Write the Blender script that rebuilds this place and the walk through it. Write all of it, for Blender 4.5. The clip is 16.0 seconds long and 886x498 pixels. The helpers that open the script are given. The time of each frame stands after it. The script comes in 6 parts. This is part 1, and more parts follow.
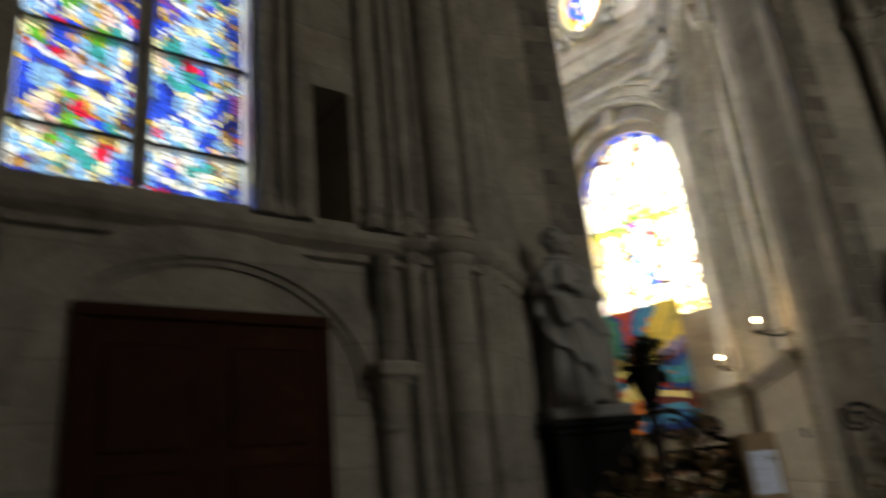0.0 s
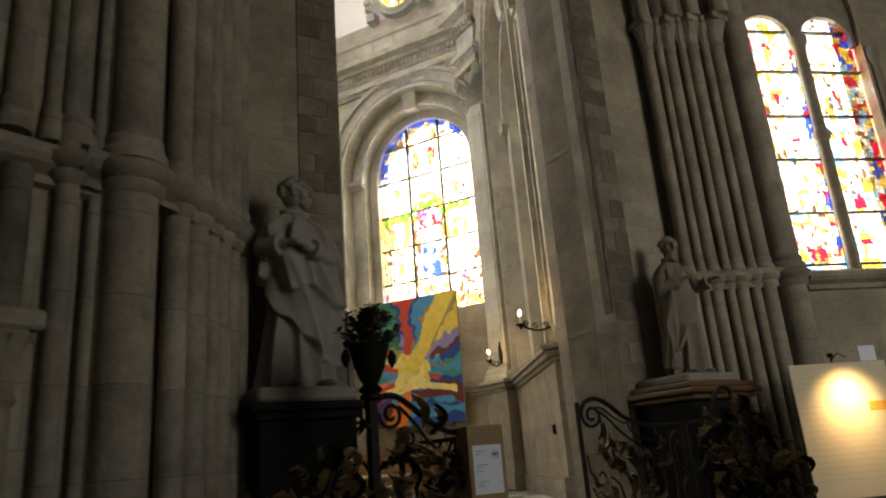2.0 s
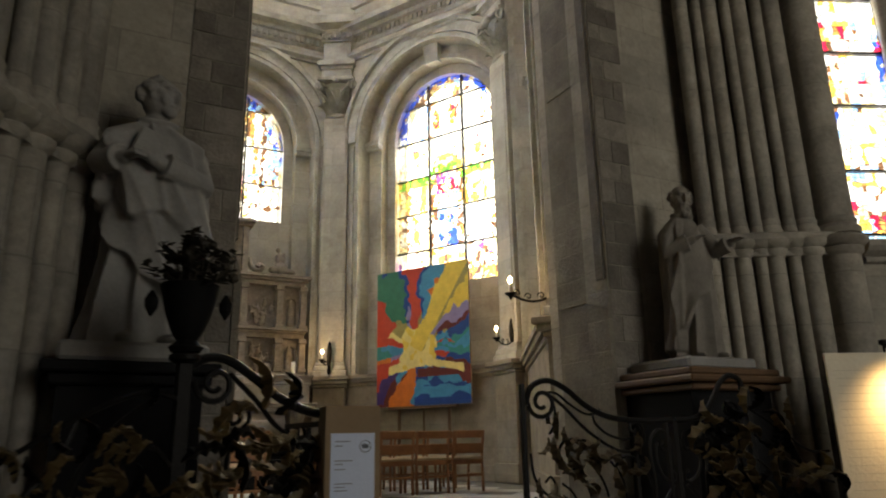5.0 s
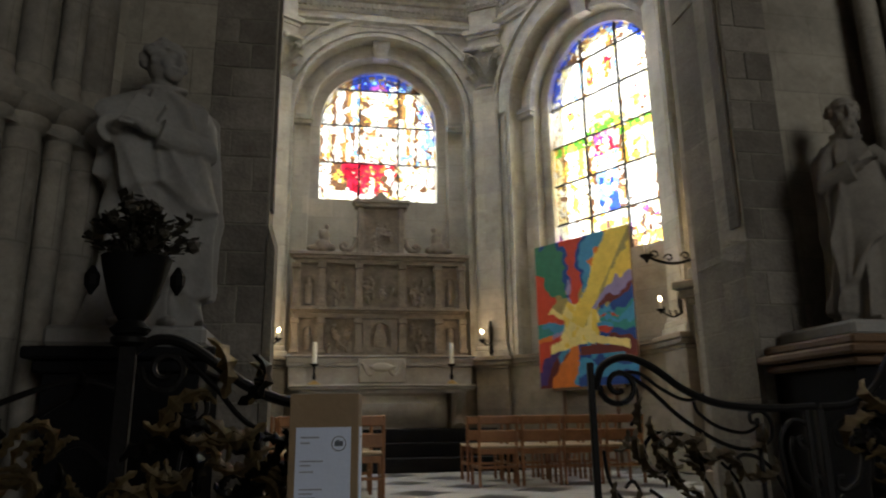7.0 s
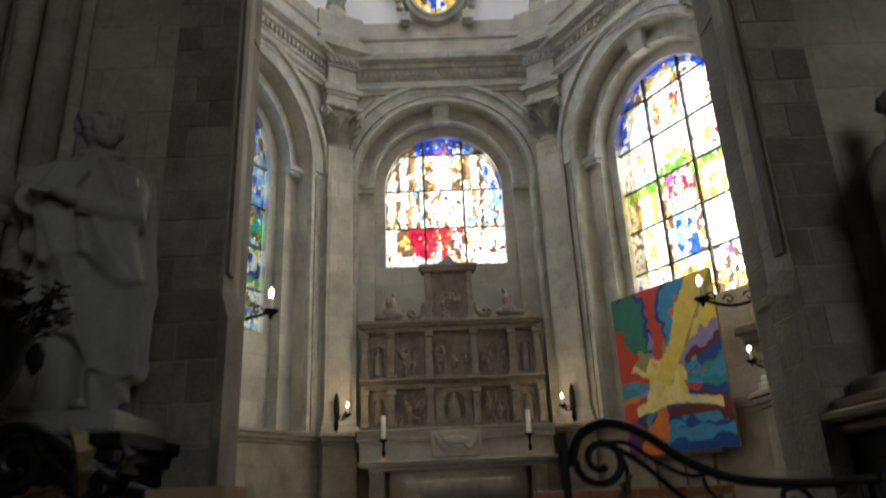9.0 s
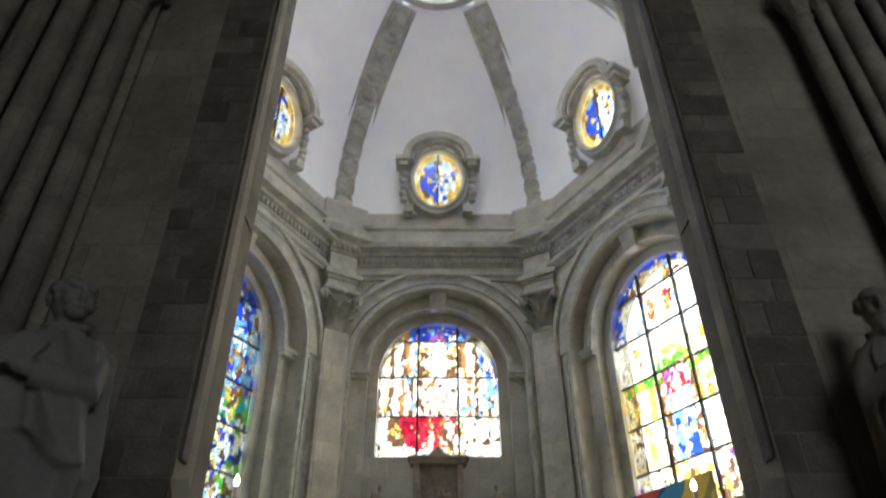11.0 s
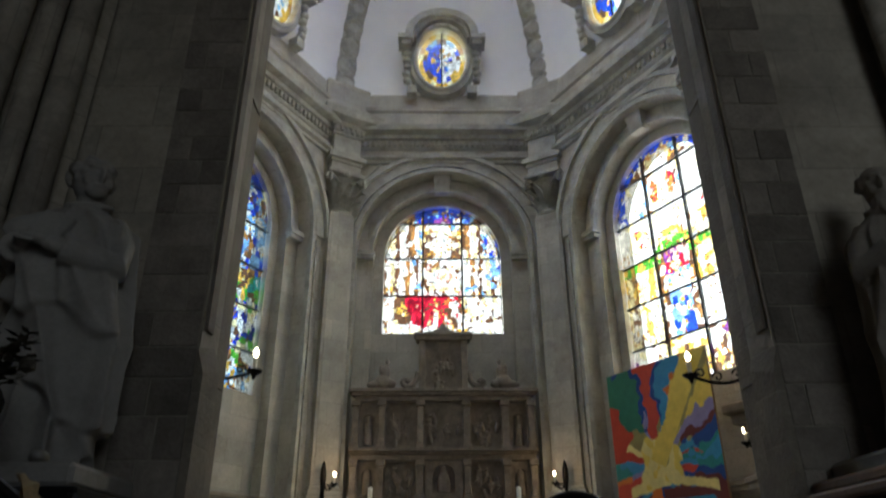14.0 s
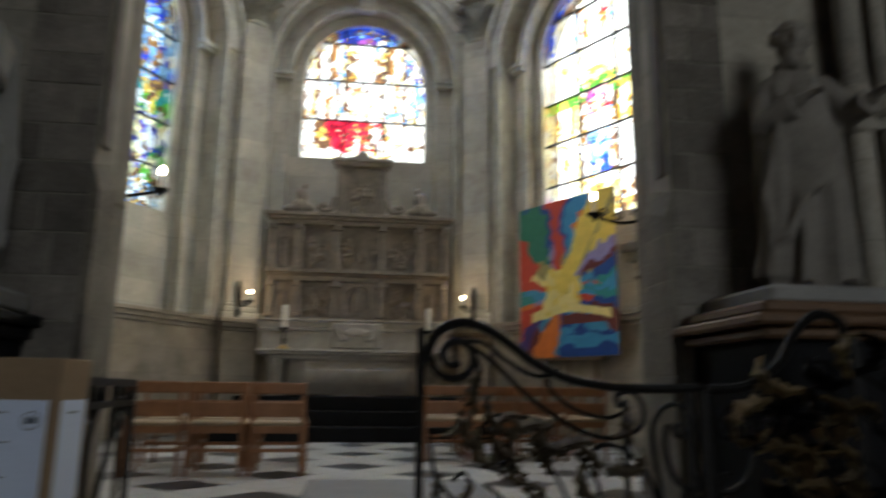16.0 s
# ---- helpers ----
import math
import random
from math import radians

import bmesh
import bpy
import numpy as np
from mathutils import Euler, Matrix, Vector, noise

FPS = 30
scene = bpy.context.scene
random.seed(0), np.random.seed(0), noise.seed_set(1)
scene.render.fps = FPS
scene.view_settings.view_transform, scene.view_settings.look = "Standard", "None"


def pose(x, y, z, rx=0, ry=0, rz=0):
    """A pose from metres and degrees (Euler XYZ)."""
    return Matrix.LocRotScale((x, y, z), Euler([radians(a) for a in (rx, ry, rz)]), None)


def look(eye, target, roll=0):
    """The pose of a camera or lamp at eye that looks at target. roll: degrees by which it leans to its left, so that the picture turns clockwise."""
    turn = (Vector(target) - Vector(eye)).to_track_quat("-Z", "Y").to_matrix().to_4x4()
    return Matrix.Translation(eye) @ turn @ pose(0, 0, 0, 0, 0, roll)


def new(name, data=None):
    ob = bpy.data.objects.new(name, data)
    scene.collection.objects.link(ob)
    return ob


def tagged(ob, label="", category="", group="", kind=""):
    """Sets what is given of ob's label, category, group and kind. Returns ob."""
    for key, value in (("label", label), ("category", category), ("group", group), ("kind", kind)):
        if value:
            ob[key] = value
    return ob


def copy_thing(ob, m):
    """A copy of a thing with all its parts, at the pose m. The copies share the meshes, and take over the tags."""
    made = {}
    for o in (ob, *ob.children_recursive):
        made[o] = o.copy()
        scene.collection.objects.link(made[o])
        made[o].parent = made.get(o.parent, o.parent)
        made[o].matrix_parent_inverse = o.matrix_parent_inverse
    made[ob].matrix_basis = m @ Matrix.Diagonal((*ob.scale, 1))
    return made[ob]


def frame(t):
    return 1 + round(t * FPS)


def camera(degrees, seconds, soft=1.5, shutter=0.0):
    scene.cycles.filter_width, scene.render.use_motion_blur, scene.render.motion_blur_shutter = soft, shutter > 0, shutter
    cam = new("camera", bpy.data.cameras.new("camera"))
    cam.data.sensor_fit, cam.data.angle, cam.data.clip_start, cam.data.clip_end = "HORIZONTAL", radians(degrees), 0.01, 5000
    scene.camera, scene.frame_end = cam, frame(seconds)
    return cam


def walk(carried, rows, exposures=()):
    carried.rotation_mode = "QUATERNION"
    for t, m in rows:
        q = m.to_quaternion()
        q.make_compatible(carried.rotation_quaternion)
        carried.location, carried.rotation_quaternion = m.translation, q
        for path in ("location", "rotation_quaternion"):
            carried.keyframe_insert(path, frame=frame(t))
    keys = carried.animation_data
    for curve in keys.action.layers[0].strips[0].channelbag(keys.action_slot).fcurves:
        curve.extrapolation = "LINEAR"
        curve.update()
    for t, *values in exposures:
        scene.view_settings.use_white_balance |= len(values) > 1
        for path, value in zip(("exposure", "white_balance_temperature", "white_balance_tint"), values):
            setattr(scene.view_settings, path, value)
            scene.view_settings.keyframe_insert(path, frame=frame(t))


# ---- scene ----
cam = camera(65.1, 16.0, soft=2.0, shutter=0.8)
PATH = [
    (0, (-4.646, -15.07, 1.403), (-4.102, -13.255, 2.045), -5.7),
    (0.2, (-4.558, -15.045, 1.382), (-3.852, -13.27, 1.979), -4.6),
    (0.5, (-4.426, -15.004, 1.351), (-3.615, -13.271, 1.932), -4.3),
    (1, (-4.185, -14.809, 1.371), (-3.302, -13.109, 1.946), -3.0),
    (1.5, (-3.957, -14.587, 1.387), (-2.988, -12.937, 1.969), -3.2),
    (2, (-3.726, -14.415, 1.37), (-2.688, -12.804, 1.943), -4.6),
    (2.5, (-3.445, -14.27, 1.4), (-2.443, -12.633, 1.962), -3.2),
    (3, (-3.145, -14.107, 1.387), (-2.143, -12.465, 1.934), -2.3),
    (3.2, (-3.033, -14.052, 1.355), (-2.052, -12.404, 1.922), -2.1),
    (5.3, (-1.966, -13.687, 1.395), (-1.137, -11.946, 1.927), -0.8),
    (5.5, (-1.802, -13.636, 1.409), (-1.057, -11.86, 1.948), -0.7),
    (6, (-1.538, -13.549, 1.417), (-0.993, -11.686, 1.901), -0.1),
    (6.5, (-1.289, -13.413, 1.42), (-0.823, -11.525, 1.885), -0.6),
    (7, (-1.059, -13.327, 1.431), (-0.727, -11.416, 1.92), -0.8),
    (7.5, (-0.793, -13.266, 1.434), (-0.614, -11.34, 1.944), -0.9),
    (8, (-0.581, -13.16, 1.422), (-0.542, -11.233, 1.955), -1.1),
    (8.5, (-0.416, -12.957, 1.437), (-0.406, -11.05, 2.04), -1.8),
    (9, (-0.25, -12.851, 1.481), (-0.224, -10.971, 2.161), -2.5),
    (9.5, (-0.066, -12.806, 1.51), (-0.131, -10.981, 2.324), -2.5),
    (10, (-0.021, -12.771, 1.523), (-0.121, -10.984, 2.414), -2.2),
    (10.2, (-0.033, -12.76, 1.509), (-0.069, -10.998, 2.454), -1.6),
    (12.3, (-0.1, -12.84, 1.512), (-0.053, -11.325, 2.818), -0.2),
    (12.5, (-0.105, -12.843, 1.511), (-0.052, -11.29, 2.77), -0.3),
    (13, (-0.16, -12.924, 1.492), (-0.11, -11.238, 2.567), -1.1),
    (13.5, (-0.121, -12.871, 1.483), (-0.092, -11.114, 2.438), -0.5),
    (14, (-0.128, -12.852, 1.444), (-0.109, -11.049, 2.31), -0.3),
    (14.5, (-0.11, -12.848, 1.451), (-0.098, -10.986, 2.18), 0.1),
    (15, (-0.129, -12.806, 1.44), (-0.115, -10.882, 1.985), 0.0),
    (15.5, (-0.072, -12.851, 1.446), (-0.059, -10.897, 1.872), 0.2),
    (15.8, (-0.064, -12.84, 1.45), (0.055, -10.881, 1.834), 0.2),
    (16, (-0.051, -12.853, 1.467), (0.195, -10.909, 1.867), 0.7),
]
# the clip's camera: brighter and yellower at first, then settling
EXPOSURES = [(0.0, 0.55, 7100, 7), (1.5, 0.5, 7600, 7), (3.2, 0.65, 7500, 7), (5.5, 0.3, 7000, 8), (7.0, 0.1, 6600, 8), (9.0, -0.1, 6150, 6), (10.2, -0.3, 6000, 6), (12.5, -0.1, 5850, 4), (13.5, -0.45, 5750, 5), (14.5, -0.75, 5850, 6), (15.2, -0.55, 5900, 6), (15.6, -0.3, 5900, 6), (16.0, 0.05, 5950, 6)]
walk(cam, [(t, look(eye, target, roll)) for t, eye, target, roll in PATH], EXPOSURES)

# ---- world, light, exposure ----
world = bpy.data.worlds.new("world")
scene.world = world
world.use_nodes = True
sky = world.node_tree.nodes.new("ShaderNodeTexSky")
sky.sky_type, sky.sun_disc = "NISHITA", False
sky.sun_elevation, sky.sun_rotation = radians(48), radians(120)
world.node_tree.links.new(sky.outputs[0], world.node_tree.nodes["Background"].inputs[0])
world.node_tree.nodes["Background"].inputs[1].default_value = 0.12


def window_light(name, m, w, h, radiance, colour=(1, 1, 1)):
    """Daylight outside an opening: a lamp that faces along -y of m."""
    lamp = bpy.data.lights.new(name, "AREA")
    lamp.spread = radians(112)
    lamp.shape, lamp.size, lamp.size_y = "RECTANGLE", w, h
    lamp.energy, lamp.color = radiance * math.pi * w * h, colour
    ob = new(name, lamp)
    ob.matrix_world = m @ pose(0, 0, 0, -90)
    return ob


def sky_glow(m, w, h, strength, colour=(1, 1, 1)):
    """Plain bright sky seen through a window, as a flat backdrop outside it."""
    mat = bpy.data.materials.new("bright_sky")
    mat.use_nodes = True
    em = mat.node_tree.nodes.new("ShaderNodeEmission")
    em.inputs[0].default_value, em.inputs[1].default_value = (*colour, 1), strength
    mat.node_tree.links.new(em.outputs[0], mat.node_tree.nodes["Material Output"].inputs[0])
    me = bpy.data.meshes.new("backdrop")
    me.from_pydata([(-w / 2, 0, -h / 2), (w / 2, 0, -h / 2), (w / 2, 0, h / 2), (-w / 2, 0, h / 2)], [], [(0, 1, 2, 3)])
    me.materials.append(mat)
    ob = tagged(new("backdrop", me), "bright overcast sky outside the window", "sky", kind="structure")
    ob.matrix_basis = m
    return ob


# ---- materials ----
def material(name, colour, rough=0.85, metal=0.0, vary=0.25, scale=3.0, fine=40.0, bump=0.15, stain=None, stain_amount=0.5, spec=0.3, courses=None, per_object=0.0):
    m = bpy.data.materials.new(name)
    m.use_nodes = True
    nt = m.node_tree
    bsdf = nt.nodes["Principled BSDF"]
    bsdf.inputs["Roughness"].default_value, bsdf.inputs["Metallic"].default_value = rough, metal
    bsdf.inputs["Specular IOR Level"].default_value = spec
    tc = nt.nodes.new("ShaderNodeTexCoord")
    info = nt.nodes.new("ShaderNodeObjectInfo")
    shift = nt.nodes.new("ShaderNodeVectorMath")
    shift.operation = "MULTIPLY_ADD"
    comb = nt.nodes.new("ShaderNodeCombineXYZ")
    for i in range(3):
        nt.links.new(info.outputs["Random"], comb.inputs[i])
    shift.inputs[1].default_value = (37.0, 21.0, 13.0)
    nt.links.new(comb.outputs[0], shift.inputs[0])
    nt.links.new(tc.outputs["Object"], shift.inputs[2])
    n1, n2 = nt.nodes.new("ShaderNodeTexNoise"), nt.nodes.new("ShaderNodeTexNoise")
    n1.inputs["Scale"].default_value, n2.inputs["Scale"].default_value = scale, fine
    n1.inputs["Detail"].default_value, n2.inputs["Detail"].default_value = 6, 4
    n1.inputs["Roughness"].default_value = 0.65
    for n in (n1, n2):
        nt.links.new(shift.outputs[0], n.inputs["Vector"])
    ramp = nt.nodes.new("ShaderNodeValToRGB")
    c = Vector(colour)
    ramp.color_ramp.elements[0].position, ramp.color_ramp.elements[1].position = 0.3, 0.72
    ramp.color_ramp.elements[0].color = (*(c * (1 - vary)), 1)
    ramp.color_ramp.elements[1].color = (*(c * (1 + vary * 0.6)), 1)
    nt.links.new(n1.outputs["Fac"], ramp.inputs[0])
    mix = nt.nodes.new("ShaderNodeMix")
    mix.data_type, mix.blend_type = "RGBA", "OVERLAY"
    mix.inputs[0].default_value = min(0.6, vary * 1.6)
    nt.links.new(ramp.outputs[0], mix.inputs[6])
    grey = nt.nodes.new("ShaderNodeMix")
    grey.data_type = "RGBA"
    grey.inputs[6].default_value, grey.inputs[7].default_value = (0.3, 0.3, 0.3, 1), (0.7, 0.7, 0.7, 1)
    nt.links.new(n2.outputs["Fac"], grey.inputs[0])
    nt.links.new(grey.outputs[2], mix.inputs[7])
    out = mix.outputs[2]
    if stain:
        n3 = nt.nodes.new("ShaderNodeTexNoise")
        n3.inputs["Scale"].default_value, n3.inputs["Detail"].default_value = scale * 0.6, 8
        n3.inputs["Roughness"].default_value = 0.75
        nt.links.new(shift.outputs[0], n3.inputs["Vector"])
        r3 = nt.nodes.new("ShaderNodeValToRGB")
        r3.color_ramp.elements[0].position, r3.color_ramp.elements[1].position = 0.52, 0.7
        r3.color_ramp.elements[0].color, r3.color_ramp.elements[1].color = (0, 0, 0, 1), (stain_amount,) * 3 + (1,)
        nt.links.new(n3.outputs["Fac"], r3.inputs[0])
        m2 = nt.nodes.new("ShaderNodeMix")
        m2.data_type = "RGBA"
        m2.inputs[7].default_value = (*stain, 1)
        nt.links.new(out, m2.inputs[6])
        nt.links.new(r3.outputs[0], m2.inputs[0])
        out = m2.outputs[2]
    if per_object:
        rmp = nt.nodes.new("ShaderNodeMapRange")
        rmp.inputs["To Min"].default_value, rmp.inputs["To Max"].default_value = 1 - per_object, 1 + per_object
        nt.links.new(info.outputs["Random"], rmp.inputs["Value"])
        vm = nt.nodes.new("ShaderNodeVectorMath")
        vm.operation = "SCALE"
        nt.links.new(out, vm.inputs[0])
        nt.links.new(rmp.outputs["Result"], vm.inputs["Scale"])
        out = vm.outputs[0]
    height = n2.outputs["Fac"]
    if courses:
        bw, bh, strength = courses[:3]
        mortar = courses[3] if len(courses) > 3 else (0.3, 0.29, 0.27)
        br = nt.nodes.new("ShaderNodeTexBrick")
        sep, cmb, add = nt.nodes.new("ShaderNodeSeparateXYZ"), nt.nodes.new("ShaderNodeCombineXYZ"), nt.nodes.new("ShaderNodeMath")
        nt.links.new(tc.outputs["Object"], sep.inputs[0])
        nt.links.new(sep.outputs[0], add.inputs[0])
        nt.links.new(sep.outputs[1], add.inputs[1])
        nt.links.new(add.outputs[0], cmb.inputs[0])
        nt.links.new(sep.outputs[2], cmb.inputs[1])
        nt.links.new(cmb.outputs[0], br.inputs["Vector"])
        br.inputs["Scale"].default_value = 1.0
        br.inputs["Brick Width"].default_value, br.inputs["Row Height"].default_value = bw, bh
        br.inputs["Mortar Size"].default_value, br.inputs["Mortar Smooth"].default_value = 0.006, 0.4
        br.inputs["Color1"].default_value, br.inputs["Color2"].default_value = (0.40, 0.40, 0.40, 1), (0.62, 0.60, 0.57, 1)
        br.inputs["Mortar"].default_value = (*mortar, 1)
        m4 = nt.nodes.new("ShaderNodeMix")
        m4.data_type, m4.blend_type = "RGBA", "OVERLAY"
        m4.inputs[0].default_value = strength
        nt.links.new(out, m4.inputs[6])
        nt.links.new(br.outputs["Color"], m4.inputs[7])
        out = m4.outputs[2]
        sub = nt.nodes.new("ShaderNodeMath")
        sub.operation = "SUBTRACT"
        nt.links.new(n2.outputs["Fac"], sub.inputs[0])
        nt.links.new(br.outputs["Fac"], sub.inputs[1])
        height = sub.outputs[0]
    nt.links.new(out, bsdf.inputs["Base Color"])
    if bump:
        b = nt.nodes.new("ShaderNodeBump")
        b.inputs["Strength"].default_value, b.inputs["Distance"].default_value = bump, 0.02
        nt.links.new(height, b.inputs["Height"])
        nt.links.new(b.outputs[0], bsdf.inputs["Normal"])
    return m


def glass(name, colour):
    """Coloured window glass: light passes tinted, the face is glossy."""
    m = bpy.data.materials.new(name)
    m.use_nodes = True
    nt = m.node_tree
    nt.nodes.remove(nt.nodes["Principled BSDF"])
    tr, gl, mx = nt.nodes.new("ShaderNodeBsdfTransparent"), nt.nodes.new("ShaderNodeBsdfGlossy"), nt.nodes.new("ShaderNodeMixShader")
    tc, n = nt.nodes.new("ShaderNodeTexCoord"), nt.nodes.new("ShaderNodeTexNoise")
    n.inputs["Scale"].default_value, n.inputs["Detail"].default_value = 9, 5
    nt.links.new(tc.outputs["Object"], n.inputs["Vector"])
    ramp = nt.nodes.new("ShaderNodeValToRGB")
    c = Vector(colour)
    ramp.color_ramp.elements[0].position, ramp.color_ramp.elements[1].position = 0.35, 0.65
    ramp.color_ramp.elements[0].color, ramp.color_ramp.elements[1].color = (*(c * 0.45), 1), (*c, 1)
    nt.links.new(n.outputs["Fac"], ramp.inputs[0])
    nt.links.new(ramp.outputs[0], tr.inputs[0])
    gl.inputs["Roughness"].default_value = 0.15
    mx.inputs[0].default_value = 0.04
    nt.links.new(tr.outputs[0], mx.inputs[1])
    nt.links.new(gl.outputs[0], mx.inputs[2])
    nt.links.new(mx.outputs[0], nt.nodes["Material Output"].inputs[0])
    return m


def glow(name, colour, strength):
    m = bpy.data.materials.new(name)
    m.use_nodes = True
    b = m.node_tree.nodes["Principled BSDF"]
    b.inputs["Base Color"].default_value = (*colour, 1)
    b.inputs["Emission Color"].default_value = (*colour, 1)
    b.inputs["Emission Strength"].default_value = strength
    return m


STONE = material("chapel_limestone", (0.43, 0.411, 0.352), 0.85, vary=0.3, scale=1.3, fine=26, stain=(0.2, 0.165, 0.12), stain_amount=0.6, courses=(0.86, 0.4, 0.5), bump=0.3)
STONE_TRIM = material("carved_limestone", (0.425, 0.415, 0.36), 0.85, vary=0.35, scale=3, stain=(0.16, 0.14, 0.11), stain_amount=0.6, bump=0.3)
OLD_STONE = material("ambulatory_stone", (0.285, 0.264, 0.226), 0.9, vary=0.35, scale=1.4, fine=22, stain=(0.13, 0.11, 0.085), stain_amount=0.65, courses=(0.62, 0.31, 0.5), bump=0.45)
SHAFT_STONE = material("shaft_stone", (0.255, 0.237, 0.206), 0.85, vary=0.4, scale=2.6, fine=24, stain=(0.12, 0.1, 0.08), stain_amount=0.65, courses=(7.0, 0.46, 0.45), bump=0.4)
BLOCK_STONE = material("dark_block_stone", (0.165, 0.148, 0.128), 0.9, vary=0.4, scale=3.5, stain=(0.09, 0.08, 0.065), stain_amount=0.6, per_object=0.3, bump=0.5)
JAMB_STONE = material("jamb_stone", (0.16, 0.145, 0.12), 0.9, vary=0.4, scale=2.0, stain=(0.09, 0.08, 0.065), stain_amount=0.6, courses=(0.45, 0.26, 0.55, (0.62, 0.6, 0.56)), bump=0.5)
MORTAR = material("pale_mortar", (0.21, 0.195, 0.16), 0.95, vary=0.35, scale=8)
STATUE_STONE = material("statue_stone", (0.235, 0.228, 0.218), 0.9, vary=0.2, scale=4, stain=(0.2, 0.19, 0.18), stain_amount=0.45)
# right statue: weathered stone, its base tone also lowered for the shade there
SHADED_WORN_STONE = material("shaded_weathered_stone", (0.175, 0.16, 0.14), 0.9, vary=0.25, scale=4, stain=(0.1, 0.09, 0.08), stain_amount=0.5)
ALTAR_STONE = material("grey_marble", (0.36, 0.33, 0.29), 0.5, vary=0.25, scale=4, stain=(0.18, 0.155, 0.13), stain_amount=0.5)
# wall limestone toned down for dado and pedestals: low-level shade in the colour
DIMMED_DADO = material("dimmed_dado_limestone", (0.28, 0.245, 0.195), 0.85, vary=0.35, scale=2.2, stain=(0.16, 0.13, 0.095), stain_amount=0.6, courses=(0.9, 0.42, 0.4), bump=0.3)
RELIEF_STONE = material("reredos_stone", (0.23, 0.198, 0.163), 0.8, vary=0.45, scale=5, stain=(0.15, 0.125, 0.1), stain_amount=0.6, bump=0.3)
PLASTER = material("white_plaster", (0.84, 0.84, 0.83), 0.9, vary=0.06, scale=1.2, bump=0.05)
BLACK_STONE = material("black_marble", (0.008, 0.008, 0.009), 0.7, vary=0.3, spec=0.1)
DARK_WOOD = material("dark_oak", (0.032, 0.011, 0.005), 0.7, vary=0.4, scale=5, spec=0.08)
CHAIR_WOOD = material("beech_wood", (0.23, 0.11, 0.052), 0.45, vary=0.25, scale=6)
SHELF_WOOD = material("brown_wood", (0.11, 0.062, 0.032), 0.5, vary=0.3, scale=6)
RUSH = material("woven_seat", (0.33, 0.25, 0.16), 0.8, vary=0.3, fine=90)
IRON = material("black_iron", (0.008, 0.0072, 0.0068), 0.5, spec=0.12, metal=0.15, vary=0.4)
GILT = material("worn_gilding", (0.24, 0.175, 0.085), 0.55, metal=0.3, vary=0.5, scale=8, stain=(0.05, 0.04, 0.03), stain_amount=0.8)
DULL_GILT = material("dulled_gilding", (0.13, 0.1, 0.06), 0.6, metal=0.25, vary=0.5, scale=8, stain=(0.03, 0.025, 0.02), stain_amount=0.8)
BRASS = material("brass", (0.5, 0.33, 0.12), 0.35, metal=0.9, vary=0.2)
WAX = material("candle_wax", (0.8, 0.77, 0.68), 0.5, vary=0.05)
CARD = material("cardboard", (0.27, 0.19, 0.115), 0.9, vary=0.12, scale=4)
PAPER = material("white_paper", (0.64, 0.71, 0.86), 0.8, vary=0.03)
PALE_INK = material("pale_printed_ink", (0.3, 0.32, 0.38), 0.8, vary=0.1)
FAINT_INK = material("faint_print", (0.42, 0.36, 0.26), 0.8, vary=0.1)
INK = material("printed_ink", (0.12, 0.13, 0.16), 0.8, vary=0.1)
PANEL = material("information_panel", (0.62, 0.55, 0.42), 0.7, vary=0.06)
HIGHLIGHT = material("orange_print", (0.62, 0.3, 0.06), 0.7, vary=0.08)
LEAD = material("window_lead", (0.02, 0.02, 0.022), 0.6, vary=0.2)
TILE_WHITE = material("white_marble_tile", (0.45, 0.445, 0.43), 0.3, vary=0.12, scale=4, bump=0.02)
TILE_BLACK = material("black_marble_tile", (0.035, 0.035, 0.038), 0.3, vary=0.3, scale=4, bump=0.02)
PAVING = material("paving_stone", (0.2, 0.19, 0.17), 0.6, vary=0.2, scale=2, courses=(0.6, 0.6, 0.3))
CARPET = material("grey_carpet", (0.2, 0.2, 0.21), 0.95, vary=0.1, fine=120)
FLOWER_DARK = material("dried_leaves", (0.035, 0.03, 0.022), 0.8, vary=0.5, scale=12)
PLANT = material("green_leaves", (0.05, 0.09, 0.03), 0.6, vary=0.4, scale=10)
POT = material("dark_pot", (0.006, 0.006, 0.006), 0.7, vary=0.3, spec=0.08)
RED_CUP = material("red_glass_cup", (0.35, 0.02, 0.015), 0.25, vary=0.1)
BULB = glow("lit_bulb", (1.0, 0.78, 0.45), 40.0)
GLASS_COLOURS = {
    "white": (0.95, 0.95, 0.92), "straw": (0.95, 0.86, 0.5), "gold": (0.85, 0.55, 0.1), "amber": (0.5, 0.26, 0.08), "red": (0.75, 0.02, 0.06),
    "crimson": (0.4, 0.01, 0.03), "blue": (0.03, 0.09, 0.75), "sky": (0.3, 0.55, 0.9), "green": (0.15, 0.5, 0.05), "violet": (0.3, 0.08, 0.35),
    "brown": (0.2, 0.1, 0.05), "orange": (0.85, 0.25, 0.06), "pink": (0.9, 0.6, 0.55), "navy": (0.015, 0.03, 0.28), "teal": (0.05, 0.4, 0.4)}
GLASS = {k: glass("glass_" + k, v) for k, v in GLASS_COLOURS.items()}
GLASS_KEYS = list(GLASS)


